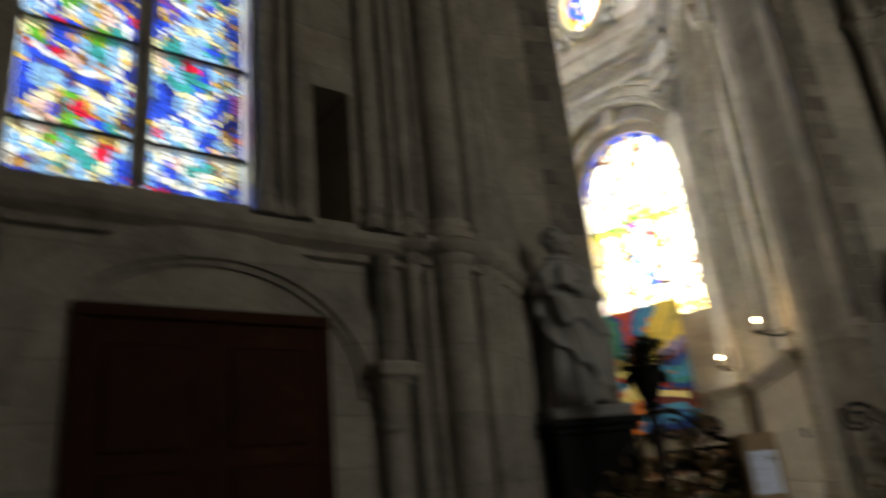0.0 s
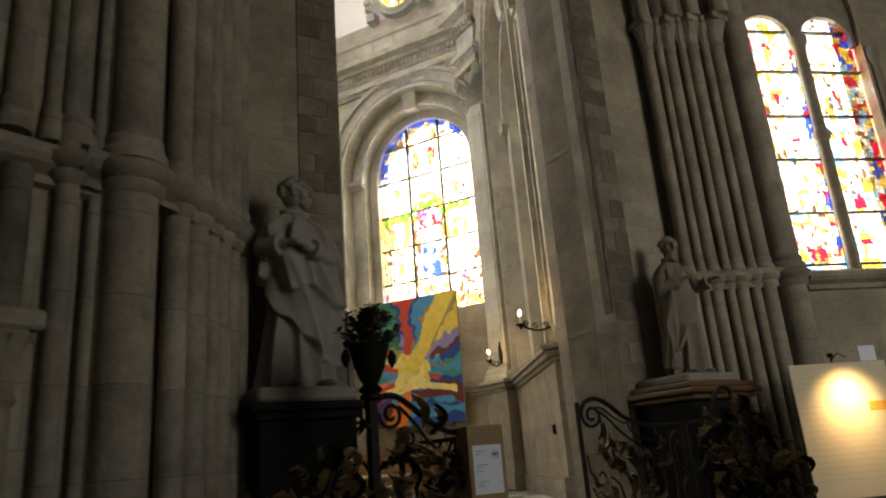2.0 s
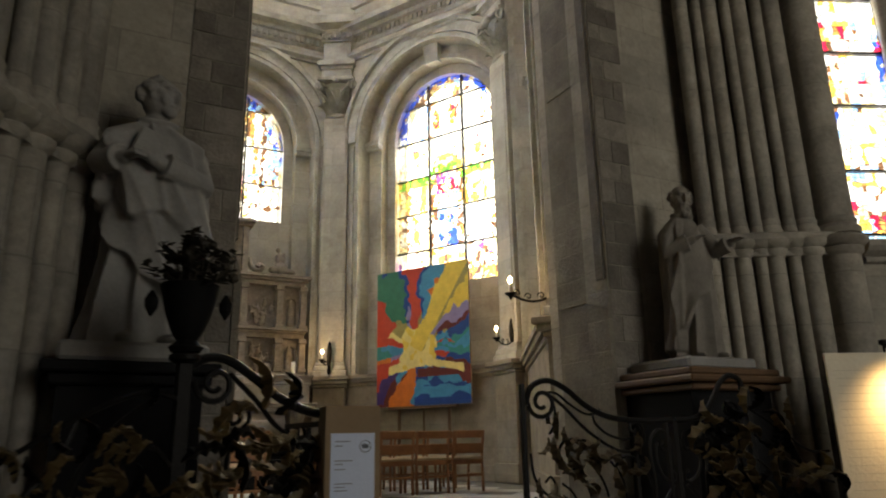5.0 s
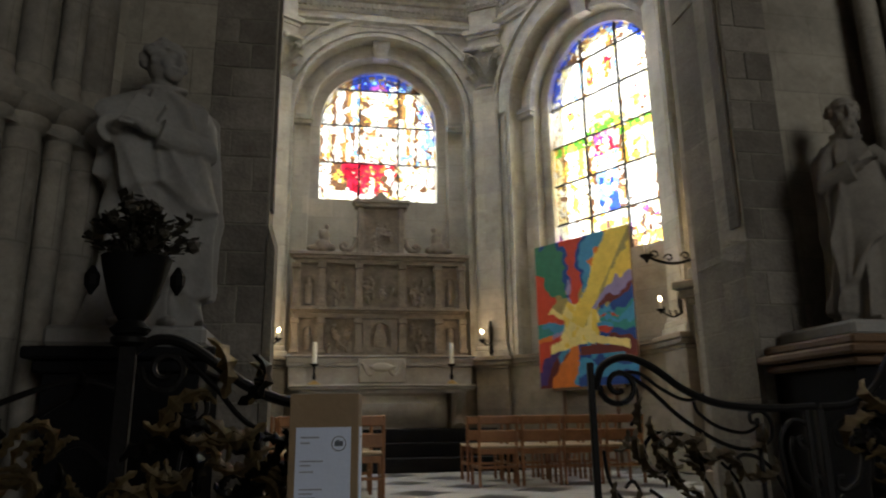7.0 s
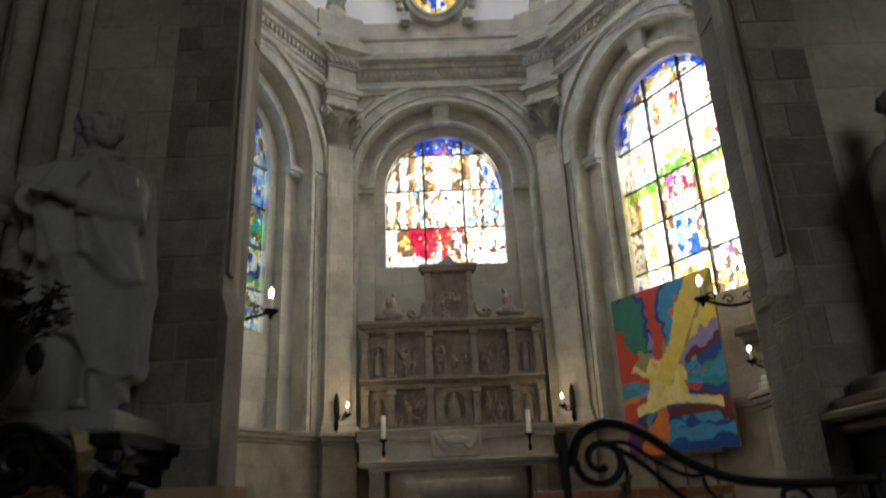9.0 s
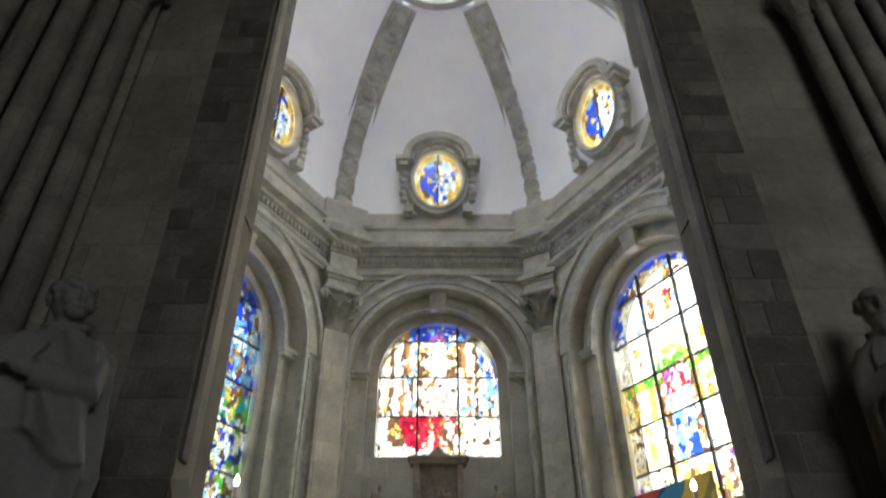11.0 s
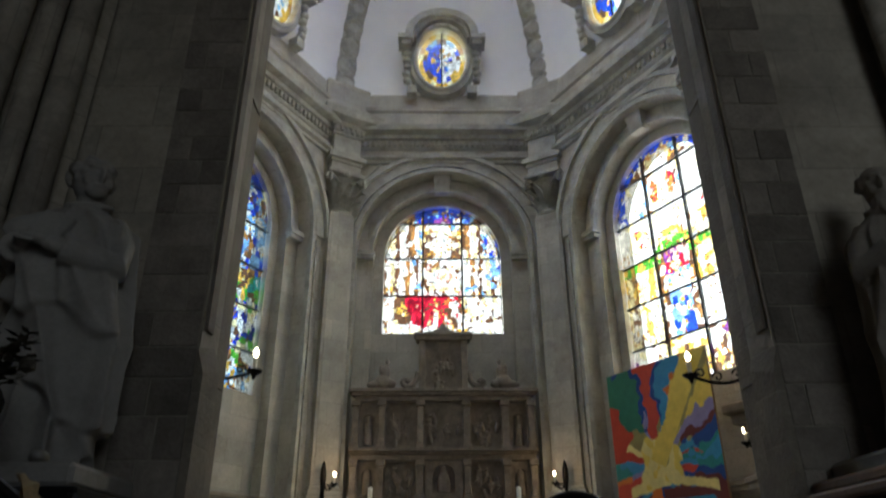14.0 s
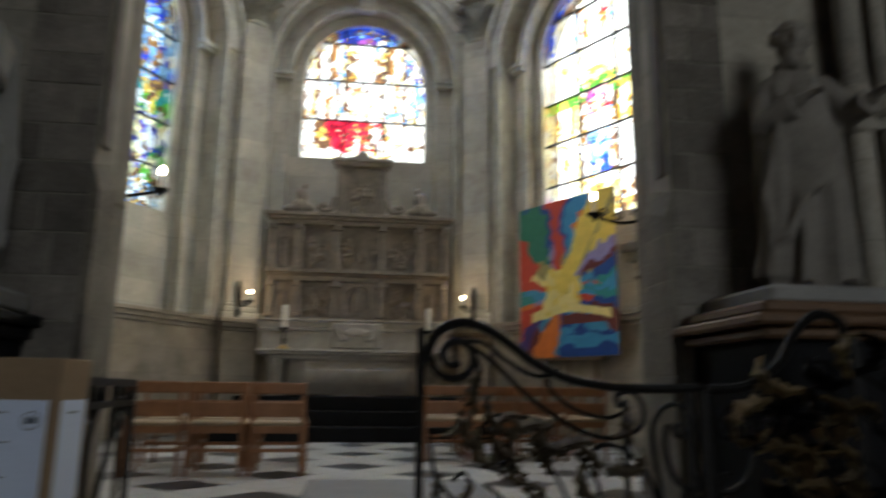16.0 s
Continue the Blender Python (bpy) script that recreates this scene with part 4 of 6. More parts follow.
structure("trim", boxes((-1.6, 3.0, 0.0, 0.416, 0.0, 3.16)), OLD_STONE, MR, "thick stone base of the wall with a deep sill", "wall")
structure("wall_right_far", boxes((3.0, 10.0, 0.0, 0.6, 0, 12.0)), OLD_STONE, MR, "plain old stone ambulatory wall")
# unseen wall behind the walk; its opening is added to let fill light in
structure("wall_back", arch_panel(bmesh.new(), -12.0, 12.0, 0.0, 12.0, 2.2, 2.2, 6.4, -21.6, -21.0, cx=4.0), OLD_STONE, None, "unseen choir wall behind the walk, with an added opening for fill light")
# end walls out of view, added so no sky leaks in
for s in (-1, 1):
    structure("wall_end", boxes((min(s * 11.5, s * 12), max(s * 11.5, s * 12), -21.0, -8.0, 0, 12.0)), OLD_STONE, None, "unseen plain wall added to close the ambulatory's end")
structure("ceiling_ambulatory", boxes((-12, 12, -21.6, -8.2, 12.0, 12.3)), OLD_STONE, None, "stone vault over the ambulatory", "ceiling")
structure("floor_ambulatory", boxes((-12, 12, -21.6, -8.2, -0.2, 0.0)), PAVING, None, "worn stone paving of the ambulatory", "floor")
# added fill lamp behind the walk, brightens the ambulatory and statues
window_light("choir_fill_light", pose(4.0, -21.9, 5.2, 0, 0, 180), 5, 6.5, 1.55, (1, 0.95, 0.86))
window_light("daylight", ML @ pose(-1.70, 1.0, 5.0), 1.6, 4.4, 12.0, (0.9, 0.96, 1))
window_light("daylight", MR @ pose(0.95, 1.2, 5.0), 1.8, 4.8, 12.0, (1, 0.98, 0.94))
stained_window(ML @ pose(-1.70, 0.13, 0), 0.655, 3.16, 6.2, (0.0,), (3.5, 4.17, 4.85, 5.5, 6.1), design_mosaic, "window_left", "two-light stained-glass window in deep blue and red", 0.036, came=0.003, seed=11)
sky_glow(MR @ pose(0.95, 1.5, 5.0), 4.2, 6.0, 4.2, (1, 0.99, 0.96))
sky_glow(ML @ pose(-1.7, 1.2, 5.0), 3.0, 6.0, 1.7, (0.92, 0.97, 1))
stained_window(MR @ pose(0.95, 0.6, 0), 0.945, 3.19, 7.1, (0.0,), (3.37, 4.08, 4.85, 5.5, 6.2, 6.85), design_pale, "window_right", "bright two-light stained-glass window", 0.055, came=0.003, seed=12)
for s in (-1, 1):
    structure("trim", arch_panel(bmesh.new(), -0.475, 0.475, 6.6, 7.45, 0.40, 6.6, 6.68, 0.5, 0.58), SHAFT_STONE, MR @ pose(0.95 + s * 0.476, 0, 0), "stone tracery head of a window light", "tracery")
structure("trim", lathe(bmesh.new(), [(0.08, 3.2), (0.08, 5.08), (0.11, 5.12), (0.12, 5.2), (0.08, 5.26), (0.08, 6.5), (0.13, 6.64), (0.13, 6.7)], 12), SHAFT_STONE, MR @ pose(0.95, 0.5, 0), "slender stone mullion with a ring", "mullion", smooth=True)
for mm, cx in ((ML, -1.70),):
    structure("trim", lathe(bmesh.new(), [(0.055, 3.2), (0.055, 4.85), (0.085, 4.88), (0.085, 4.95), (0.055, 4.98), (0.055, 6.2), (0.1, 6.35), (0.1, 6.5)], 12), SHAFT_STONE, mm @ pose(cx, 0.05 if mm is ML else 0.5, 0), "slender stone mullion", "mullion", smooth=True)
# chapel floor and steps up to it
structure("floor", boxes((-5.2, 5.2, -10.9, 0.3, FLOOR - 0.3, FLOOR - 0.02)), PAVING, None, "chapel floor bed", "floor")
for i in range(4):
    structure("step", boxes((-2.6, 2.9, -11.0 - 0.3 * (3 - i), -10.7, 0.1625 * i - 0.02 * (i == 0), 0.1625 * (i + 1) - 0.004), bevel=0.01), PAVING, None, "worn stone step up to the chapel", "step")


# ---- ambulatory: shafts, string courses, door ----
def shaft(m, r, z1, ring, name_label, ring_z=3.0, cap=True, group="wall shafts"):
    ob = thing("wall_shaft", m, name_label, "column shaft", group)
    part("shaft", lathe(bmesh.new(), [(r, 0.5), (r, 1.2), (r * 0.985, 1.22), (r, 1.24), (r, ring_z - 0.1), (r, z1)], 20), SHAFT_STONE, ob, smooth=True)
    part("base", lathe(bmesh.new(), [(r * 1.5, 0.0), (r * 1.5, 0.3), (r * 1.25, 0.34), (r * 1.35, 0.42), (r, 0.5)], 16), SHAFT_STONE, ob, smooth=True)
    if ring:
        part("shaft_ring", lathe(bmesh.new(), [(r, ring_z - 0.13), (r + 0.03, ring_z - 0.1), (r + 0.035, ring_z - 0.06), (r + 0.02, ring_z - 0.05), (r + 0.07, ring_z - 0.02), (r + 0.085, ring_z + 0.02), (r + 0.06, ring_z + 0.05), (r, ring_z + 0.07)], 20), SHAFT_STONE, ob, "moulded stone ring round the shaft", smooth=True)
        part("upper_base", lathe(bmesh.new(), [(r * 1.25, ring_z + 0.07), (r * 1.3, ring_z + 0.12), (r * 1.08, ring_z + 0.16), (r * 1.15, ring_z + 0.2), (r, ring_z + 0.23)], 16), SHAFT_STONE, ob, smooth=True)
    if cap:
        bm = lathe(bmesh.new(), [(r, z1 - 0.02), (r * 1.25, z1 + 0.01), (r * 1.05, z1 + 0.05), (r * 1.15, z1 + 0.15), (r * 1.75, z1 + 0.3), (r * 1.85, z1 + 0.32)], 16)
        cap_ob = part("capital", bm, SHAFT_STONE, ob, "carved leaf capital", smooth=True)
        for i in range(8):
            a = 2 * math.pi * i / 8
            lf = bmesh.new()
            acanthus(lf, r * math.cos(a), r * math.sin(a), z1 + 0.06, 0.24, r * 0.8, r * 0.8, a)
            part("acanthus_leaf", lf, SHAFT_STONE, cap_ob, smooth=True)
        part("abacus", boxes((-r * 1.9, r * 1.9, -r * 1.9, r * 1.9, z1 + 0.324, z1 + 0.42), bevel=0.015), SHAFT_STONE, ob)
    return ob


left_row = [(-3.54, -10.56, 0.06), (-3.40, -10.47, 0.04), (-3.22, -10.47, 0.145), (-2.93, -10.24, 0.075), (-2.80, -10.08, 0.095), (-2.66, -9.94, 0.06), (-2.57, -9.80, 0.085), (-2.45, -9.66, 0.065), (-2.37, -9.5, 0.09)]
right_row = [(2.78, -9.42, 0.085), (2.95, -9.52, 0.06), (3.10, -9.60, 0.09), (3.27, -9.72, 0.06), (3.42, -9.80, 0.095), (3.60, -9.92, 0.065), (3.78, -10.0, 0.11), (4.12, -10.16, 0.19)]
right_row = [(2.78 + (x - 2.78) * 0.776, -9.42 + (y + 9.42) * 0.74, r * 0.85) for x, y, r in right_row]
for row in (left_row, right_row):
    for i, (x, y, r) in enumerate(row):
        big = r > 0.12
        shaft(pose(x, y, 0), r, 7.8 if big else 6.05, True, "thick round stone wall shaft with a moulded ring" if big else "slender stone wall shaft with a moulded ring", 3.0 if row is left_row else 3.05)
# masonry behind the shafts
structure("trim", boxes((-0.8, 0.8, 0.06, 0.5, 0, 12)), OLD_STONE, pose(-2.75, -9.98, 0, 0, 0, 50), "stepped masonry behind the shafts", "wall")
structure("trim", boxes((-0.7, 0.7, 0.08, 0.5, 0, 12)), OLD_STONE, pose(3.28, -9.62, 0, 0, 0, -30), "stepped masonry behind the shafts", "wall")
# string courses
prof = [(-0.02, 2.84), (0.05, 2.86), (0.05, 2.9), (0.02, 2.92), (0.09, 2.96), (0.12, 3.0), (0.13, 3.05), (0.06, 3.08), (-0.02, 3.1)]
structure("trim", sweep(bmesh.new(), [(-10.0, 0.0), (0.5, 0.0)], prof), SHAFT_STONE, ML, "moulded stone string course", "moulding")
structure("trim", sweep(bmesh.new(), [(-0.2, 0.0), (10.0, 0.0)], [(o, z + 0.06) for o, z in prof]), SHAFT_STONE, MR, "moulded stone string course", "moulding")
links = bmesh.new()
sweep(links, [(x, y) for x, y, r in left_row], [(o + 0.02, z + 0.02) for o, z in prof[1:-1]])
structure("trim", links, SHAFT_STONE, None, "string course linking the shafts", "moulding")
links = bmesh.new()
sweep(links, [(x, y) for x, y, r in right_row], [(o + 0.02, z + 0.07) for o, z in prof[1:-1]])
structure("trim", links, SHAFT_STONE, None, "string course linking the shafts", "moulding")
# window and niche shafts on the left wall
for x, r in ((-0.96, 0.05), (-0.84, 0.035), (-0.72, 0.05), (-0.18, 0.06), (0.0, 0.04), (0.12, 0.07)):
    structure("trim", lathe(bmesh.new(), [(r * 1.5, 3.1), (r * 1.6, 3.16), (r * 1.2, 3.2), (r * 1.4, 3.26), (r, 3.3), (r, 7.5)], 14), SHAFT_STONE, ML @ pose(x, -0.03, 0), "slender shaft beside the window", "shaft", smooth=True)
for x, r in ((-0.1, 0.05), (2.0, 0.05)):
    structure("trim", lathe(bmesh.new(), [(r * 1.6, 3.16), (r * 1.2, 3.25), (r, 3.3), (r, 6.2), (r * 1.7, 6.4), (r * 1.7, 6.5)], 14), SHAFT_STONE, MR @ pose(x, 0.38, 0), "slender shaft beside the window", "shaft", smooth=True)
# door under its arch
DX = -1.28
structure("trim", arch_band(bmesh.new(), 1.0, 1.23, -0.06, 0.01, 1.95, None, 36, 0.82), SHAFT_STONE, ML @ pose(DX, 0, 0), "moulded door arch", "arch", smooth=True)
structure("trim", arch_band(bmesh.new(), 0.95, 1.0, -0.03, 0.01, 1.95, None, 36, 0.82), SHAFT_STONE, ML @ pose(DX, 0, 0), "inner roll of the door arch", "arch", smooth=True)
door = thing("door_1", ML @ pose(DX, 0, 0), "dark oak double door in a stone arch", "door", kind="structure")
part("door_frame", boxes((-0.72, -0.66, -0.05, 0.0, 0, 2.39), (0.66, 0.72, -0.05, 0.0, 0, 2.39), (-0.72, 0.72, -0.06, 0.0, 2.394, 2.46)), DARK_WOOD, door)
for s in (-1, 1):
    leaf = part("door_leaf", boxes((min(0, s * 0.655) + 0.003, max(0, s * 0.655) - 0.003, -0.035, -0.003, 0.0, 2.385)), DARK_WOOD, door)
    for z0, z1 in ((0.15, 0.95), (1.05, 1.6), (1.7, 2.25)):
        part("door_panel", boxes((min(s * 0.1, s * 0.56), max(s * 0.1, s * 0.56), -0.052, -0.037, z0, z1), bevel=0.012), DARK_WOOD, leaf)
for x in (-0.16, -2.42):
    c = shaft(ML @ pose(x, -0.08, 0), 0.075, 1.75, False, "small colonnette with a leaf capital beside the door", group="door colonnettes")

# vault mouldings over the entrance
def pointed(x0, x1, z0, apex, n=16):
    c = (x0 + x1) / 2
    pts = []
    for i in range(n + 1):
        t = i / n
        pts.append((x0 + (c - x0) * (1 - math.cos(t * math.pi / 2)) * 1.0, z0 + (apex - z0) * math.sin(t * math.pi / 2) ** 1.0))
    return pts + [(2 * c - x, z) for x, z in pts[-2::-1]]


for x0, x1, y, r, ap in ((-2.37, 2.78, -9.45, 0.09, 10.2), (-2.57, 3.03, -9.68, 0.09, 10.4), (-2.80, 3.28, -9.8, 0.1, 10.6), (-3.0, 3.56, -10.0, 0.11, 10.8)):
    bm = tube(bmesh.new(), [(x, y, z) for x, z in pointed(x0, x1, 6.45, ap)], r, 10)
    structure("trim", bm, SHAFT_STONE, None, "moulded rib of the wall arch", "arch", smooth=True)
for x0, y0, x1, y1 in ((-3.22, -10.47, 3.0, -18.0), (3.82, -9.97, -2.5, -18.0)):
    bm = tube(bmesh.new(), [(x0 + (x1 - x0) * t, y0 + (y1 - y0) * t, 8.1 + 3.6 * math.sin(t * math.pi)) for t in [i / 20 for i in range(21)]], 0.15, 10)
    structure("trim", bm, SHAFT_STONE, None, "diagonal vault rib", "vault rib", smooth=True)

# jamb mouldings of the entrance arch and its broader foot below a sloping stop
for s in (-1, 1):
    x = EX + s * 1.55
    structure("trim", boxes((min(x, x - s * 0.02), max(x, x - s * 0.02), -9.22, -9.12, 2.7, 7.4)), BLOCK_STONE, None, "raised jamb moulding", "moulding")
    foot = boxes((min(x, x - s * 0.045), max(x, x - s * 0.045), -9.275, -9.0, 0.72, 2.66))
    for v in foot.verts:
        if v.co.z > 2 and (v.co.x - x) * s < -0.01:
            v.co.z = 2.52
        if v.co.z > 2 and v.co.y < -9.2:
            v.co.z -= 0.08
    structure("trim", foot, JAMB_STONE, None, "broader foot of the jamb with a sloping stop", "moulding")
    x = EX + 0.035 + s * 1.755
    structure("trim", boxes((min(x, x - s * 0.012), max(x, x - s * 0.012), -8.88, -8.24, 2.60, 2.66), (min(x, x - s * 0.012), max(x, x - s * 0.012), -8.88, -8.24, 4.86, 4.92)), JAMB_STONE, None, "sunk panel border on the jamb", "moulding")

# ---- statues ----
def keyed(keys, t):
    for (a, ra), (b, rb) in zip(keys, keys[1:]):
        if t <= b:
            return ra + (rb - ra) * max(0.0, (t - a) / (b - a))
    return keys[-1][1]


def step(v, w=0.012):
    """0 to 1 over a narrow hem."""
    return min(1.0, max(0.0, v / w + 0.5))


def cloth_apostle(u, z):
    """Cloth thickness at angle u from the front and height z: pleated gown, slanting wrap, short tunic, mantle over one shoulder."""
    pleat = 1 - abs(math.sin(4.5 * u + 0.7 + 0.5 * math.sin(7 * z)))
    d = -0.055 + 0.05 * pleat ** 1.3 * (1 if z < 0.5 else 0.3)
    wrap = step(z - (0.215 - 0.135 * u + 0.012 * math.sin(9 * u)))
    ridge = 1 - abs(math.sin(11 * (z * 0.8 + 0.2 * u) + 1.2 * math.sin(2.2 * u)))
    d = d * (1 - wrap) + wrap * (-0.004 + (0.036 * ridge ** 1.6 + 0.016 * math.sin(6 * u + 8 * z)) * max(0.12, math.cos(u * 0.75)))
    tunic = step(z - (0.435 + 0.03 * math.sin(5 * u + 0.8) - 0.05 * u)) * step(1.0 - abs(u), 0.3)
    d += tunic * (0.026 + 0.026 * (1 - abs(math.sin(5 * u + 5 * z))) ** 1.6)
    mantle = step(abs(u + 0.0) - keyed(((0, 1.0), (0.3, 0.95), (0.55, 0.72), (0.7, 0.5), (0.8, 0.3)), z), 0.1) if u > 0 else step(-u - keyed(((0, 2.6), (0.42, 2.4), (0.5, 1.3), (0.8, 0.4)), z), 0.1)
    d += 0.055 * max(0.0, 1 - z / 0.5) * max(0.0, math.cos((u + 1.15) * 1.1)) ** 2 * (1 if u < 0.25 else 0)
    d += mantle * step(z - 0.1) * (0.02 + 0.036 * (1 - abs(math.sin(5.5 * u + 2 * z))) ** 1.4)
    return d


def cloth_cloak(u, z):
    """A long robe with hanging side folds and a cloak drawn across from the shoulder."""
    pleat = 1 - abs(math.sin(4.0 * u + 1.9 - 1.3 * z))
    d = -0.04 + 0.056 * pleat ** 1.4 * (1 if z < 0.55 else 0.35)
    wrap = step(z - (0.34 + 0.19 * u - 0.02 * math.sin(7 * u)))
    ridge = 1 - abs(math.sin(12 * (z * 0.75 - 0.26 * u) + 0.9 * math.sin(2.4 * u)))
    d = d * (1 - wrap) + wrap * (-0.002 + 0.042 * ridge ** 1.6 * max(0.15, math.cos(u * 0.75)))
    side_fall = step(-u - keyed(((0, 0.9), (0.4, 0.75), (0.7, 0.5), (0.82, 0.25)), z), 0.1)
    d += side_fall * step(z - 0.05) * (0.022 + 0.022 * (1 - abs(math.sin(6 * u + 1.5 * z))) ** 1.6)
    return d


def statue(name, m, h, turn, seed, label, arm, cloth, beard, mat):
    """A robed standing figure carved from one block."""
    rng = random.Random(seed)
    bm = bmesh.new()
    outline = [(0.0, 0.172), (0.1, 0.162), (0.3, 0.152), (0.5, 0.148), (0.62, 0.138), (0.70, 0.128), (0.745, 0.113), (0.785, 0.088), (0.815, 0.062), (0.85, 0.042)]
    n, steps = 176, 130
    rows = []
    for i in range(steps + 1):
        z = 0.85 * i / steps
        a = keyed(outline, z)
        fade = min(1.0, max(0.0, (0.83 - z) / 0.1))
        sway = 0.012 * math.sin(z * 5)
        row = []
        for q in range(n):
            u = 2 * math.pi * (q + 0.5) / n - math.pi
            r = a + (cloth(u, z) if z > 0 else cloth(u, 0.001)) * fade
            row.append(bm.verts.new((h * (r * 1.02 * math.sin(u) + sway), -h * r * 0.76 * math.cos(u), h * z)))
        rows.append(row)
    for a, b in zip(rows, rows[1:]):
        for q in range(n):
            bm.faces.new((a[q], a[(q + 1) % n], b[(q + 1) % n], b[q]))
    bm.faces.new(rows[0])
    bm.faces.new(rows[-1])

    def blob(base, at, size, sub=2):
        bmesh.ops.create_icosphere(bm, subdivisions=sub, radius=1.0, matrix=base @ Matrix.Translation(Vector(at) * h) @ Matrix.Diagonal((h * size[0], h * size[1], h * size[2], 1)))

    # neck and head with hair, brow, nose, cheeks and chin
    head = Matrix.Translation((0, -0.02 * h, 0.925 * h)) @ Matrix.Rotation(turn, 4, "Z") @ Matrix.Scale(1.14, 4)
    tube(bm, [(0, 0, 0.80 * h), (0, -0.012 * h, 0.9 * h)], 0.043 * h, 14)
    for at, size in (((0, 0, 0), (0.053, 0.062, 0.072)), ((0, 0.012, 0.022), (0.058, 0.062, 0.056)), ((0, -0.04, -0.045), (0.03, 0.024, 0.026)), ((0, -0.066, -0.006), (0.009, 0.018, 0.024)), ((0, -0.054, 0.022), (0.038, 0.014, 0.008)),
                     ((0.026, -0.044, -0.018), (0.018, 0.016, 0.02)), ((-0.026, -0.044, -0.018), (0.018, 0.016, 0.02)), ((0, -0.058, -0.036), (0.02, 0.012, 0.007))):
        blob(head, at, size, 3)
    for i in range(52):
        t, e = rng.uniform(0.15, 1.85) * math.pi, rng.uniform(-0.6, 1.35)
        if beard and e > 0.5:
            continue
        blob(head, (0.056 * math.sin(t) * math.cos(e) * 1.04, -0.056 * math.cos(t) * math.cos(e) + 0.012, 0.014 + 0.056 * math.sin(e)), (rng.uniform(0.013, 0.02),) * 3, 1)
    if beard:
        for i in range(18):
            t = rng.uniform(-1.0, 1.0)
            blob(head, (0.04 * math.sin(t), -0.05 * math.cos(t) - 0.004, -0.05 - rng.uniform(0, 0.045) * math.cos(t)), (0.013, 0.013, 0.018), 1)
    # rolled collar
    tube(bm, [(0.066 * h * math.sin(a), -0.008 * h - 0.054 * h * math.cos(a), (0.832 - 0.016 * math.cos(a)) * h) for a in [2 * math.pi * i / 18 for i in range(19)]], 0.012 * h, 6)
    # arms in wide sleeves, wrists and fingers
    for s, (e, w) in zip((-1, 1), arm):
        sh = Vector((s * 0.096 * h, -0.012 * h, 0.755 * h))
        e, w = Vector(e) * h, Vector(w) * h
        d = (w - e).normalized()
        tube(bm, [sh, (sh + e) / 2 + Vector((s * 0.012 * h, 0, 0)), e, e + (w - e) * 0.45, e + (w - e) * 0.75], 0.046 * h, 14, [1.0, 1.0, 1.05, 1.0, 1.1])
        tube(bm, [e + (w - e) * 0.6, w], 0.024 * h, 10)
        hand = Matrix.Translation(w + d * 0.02 * h) @ d.to_track_quat("X", "Z").to_matrix().to_4x4()
        blob(hand, (0, 0, 0), (0.032, 0.024, 0.014))
        for q in range(4):
            tube(bm, [hand @ Vector((0.02 * h, (-0.018 + 0.012 * q) * h, 0)), hand @ Vector((0.052 * h, (-0.02 + 0.013 * q) * h, -0.01 * h))], 0.0065 * h, 6)
        # sleeve folds under the forearm
        for q in range(3):
            p = e + (w - e) * (0.1 + 0.22 * q)
            tube(bm, [p, p + Vector((s * 0.004 * h, 0.01 * h, -0.06 * h + 0.012 * q * h))], 0.02 * h, 8, [1.0, 0.35])
    for x, a in ((-0.055, -0.2), (0.085, 0.35)):
        blob(Matrix.Translation((x * h, -0.132 * h, 0.018 * h)) @ Matrix.Rotation(a, 4, "Z"), (0, 0, 0), (0.027, 0.06, 0.02))
    if not beard:
        # closed book held at the chest
        book = bmesh.new()
        box(book, -0.05 * h, 0.05 * h, -0.014 * h, 0.014 * h, -0.065 * h, 0.065 * h, 0.004 * h)
        book.transform(Matrix.Translation((-0.035 * h, -0.15 * h, 0.685 * h)) @ Matrix.Rotation(0.3, 4, "Y") @ Matrix.Rotation(-0.35, 4, "X"))
        tmp = bpy.data.meshes.new("book")
        book.to_mesh(tmp)
        book.free()
        bm.from_mesh(tmp)
        bpy.data.meshes.remove(tmp)
    ob = tagged(part(name, bm, mat, m=m, smooth=True), label, "statue")
    r = ob.modifiers.new("blend", "REMESH")
    r.mode, r.voxel_size, r.use_smooth_shade = "VOXEL", 0.008, True
    sm = ob.modifiers.new("soften", "SMOOTH")
    sm.factor, sm.iterations = 0.5, 2
    return ob


statue("statue", pose(-1.96, -9.62, 1.90, 0, 0, 4) @ Matrix.Diagonal((1.0, 0.95, 1, 1)), 1.6, radians(42), 3, "grey stone statue of a robed standing figure on a plinth", (((-0.175, -0.05, 0.63), (-0.105, -0.16, 0.63)), ((0.16, -0.085, 0.585), (-0.03, -0.165, 0.635))), cloth_apostle, False, STATUE_STONE)
statue("statue", pose(2.27, -9.6, 1.97, 0, 0, -14) @ Matrix.Diagonal((0.86, 0.9, 1, 1)), 1.5, radians(-12), 8, "weathered stone statue of a robed figure beside the arch, darkened for shade", (((-0.165, -0.06, 0.6), (-0.03, -0.16, 0.655)), ((0.17, -0.09, 0.61), (0.215, -0.2, 0.64))), cloth_cloak, True, SHADED_WORN_STONE)
pl = thing("statue_pedestal", pose(-1.97, -9.6, 0), "black marble pedestal with a pale stone slab", "pedestal")
part("slab", boxes((-0.36, 0.36, -0.3, 0.34, 1.8, 1.9), bevel=0.02), STATUE_STONE, pl)
part("moulding", boxes((-0.42, 0.42, -0.36, 0.34, 1.74, 1.796), (-0.38, 0.38, -0.32, 0.34, 1.68, 1.736), bevel=0.01), BLACK_STONE, pl)
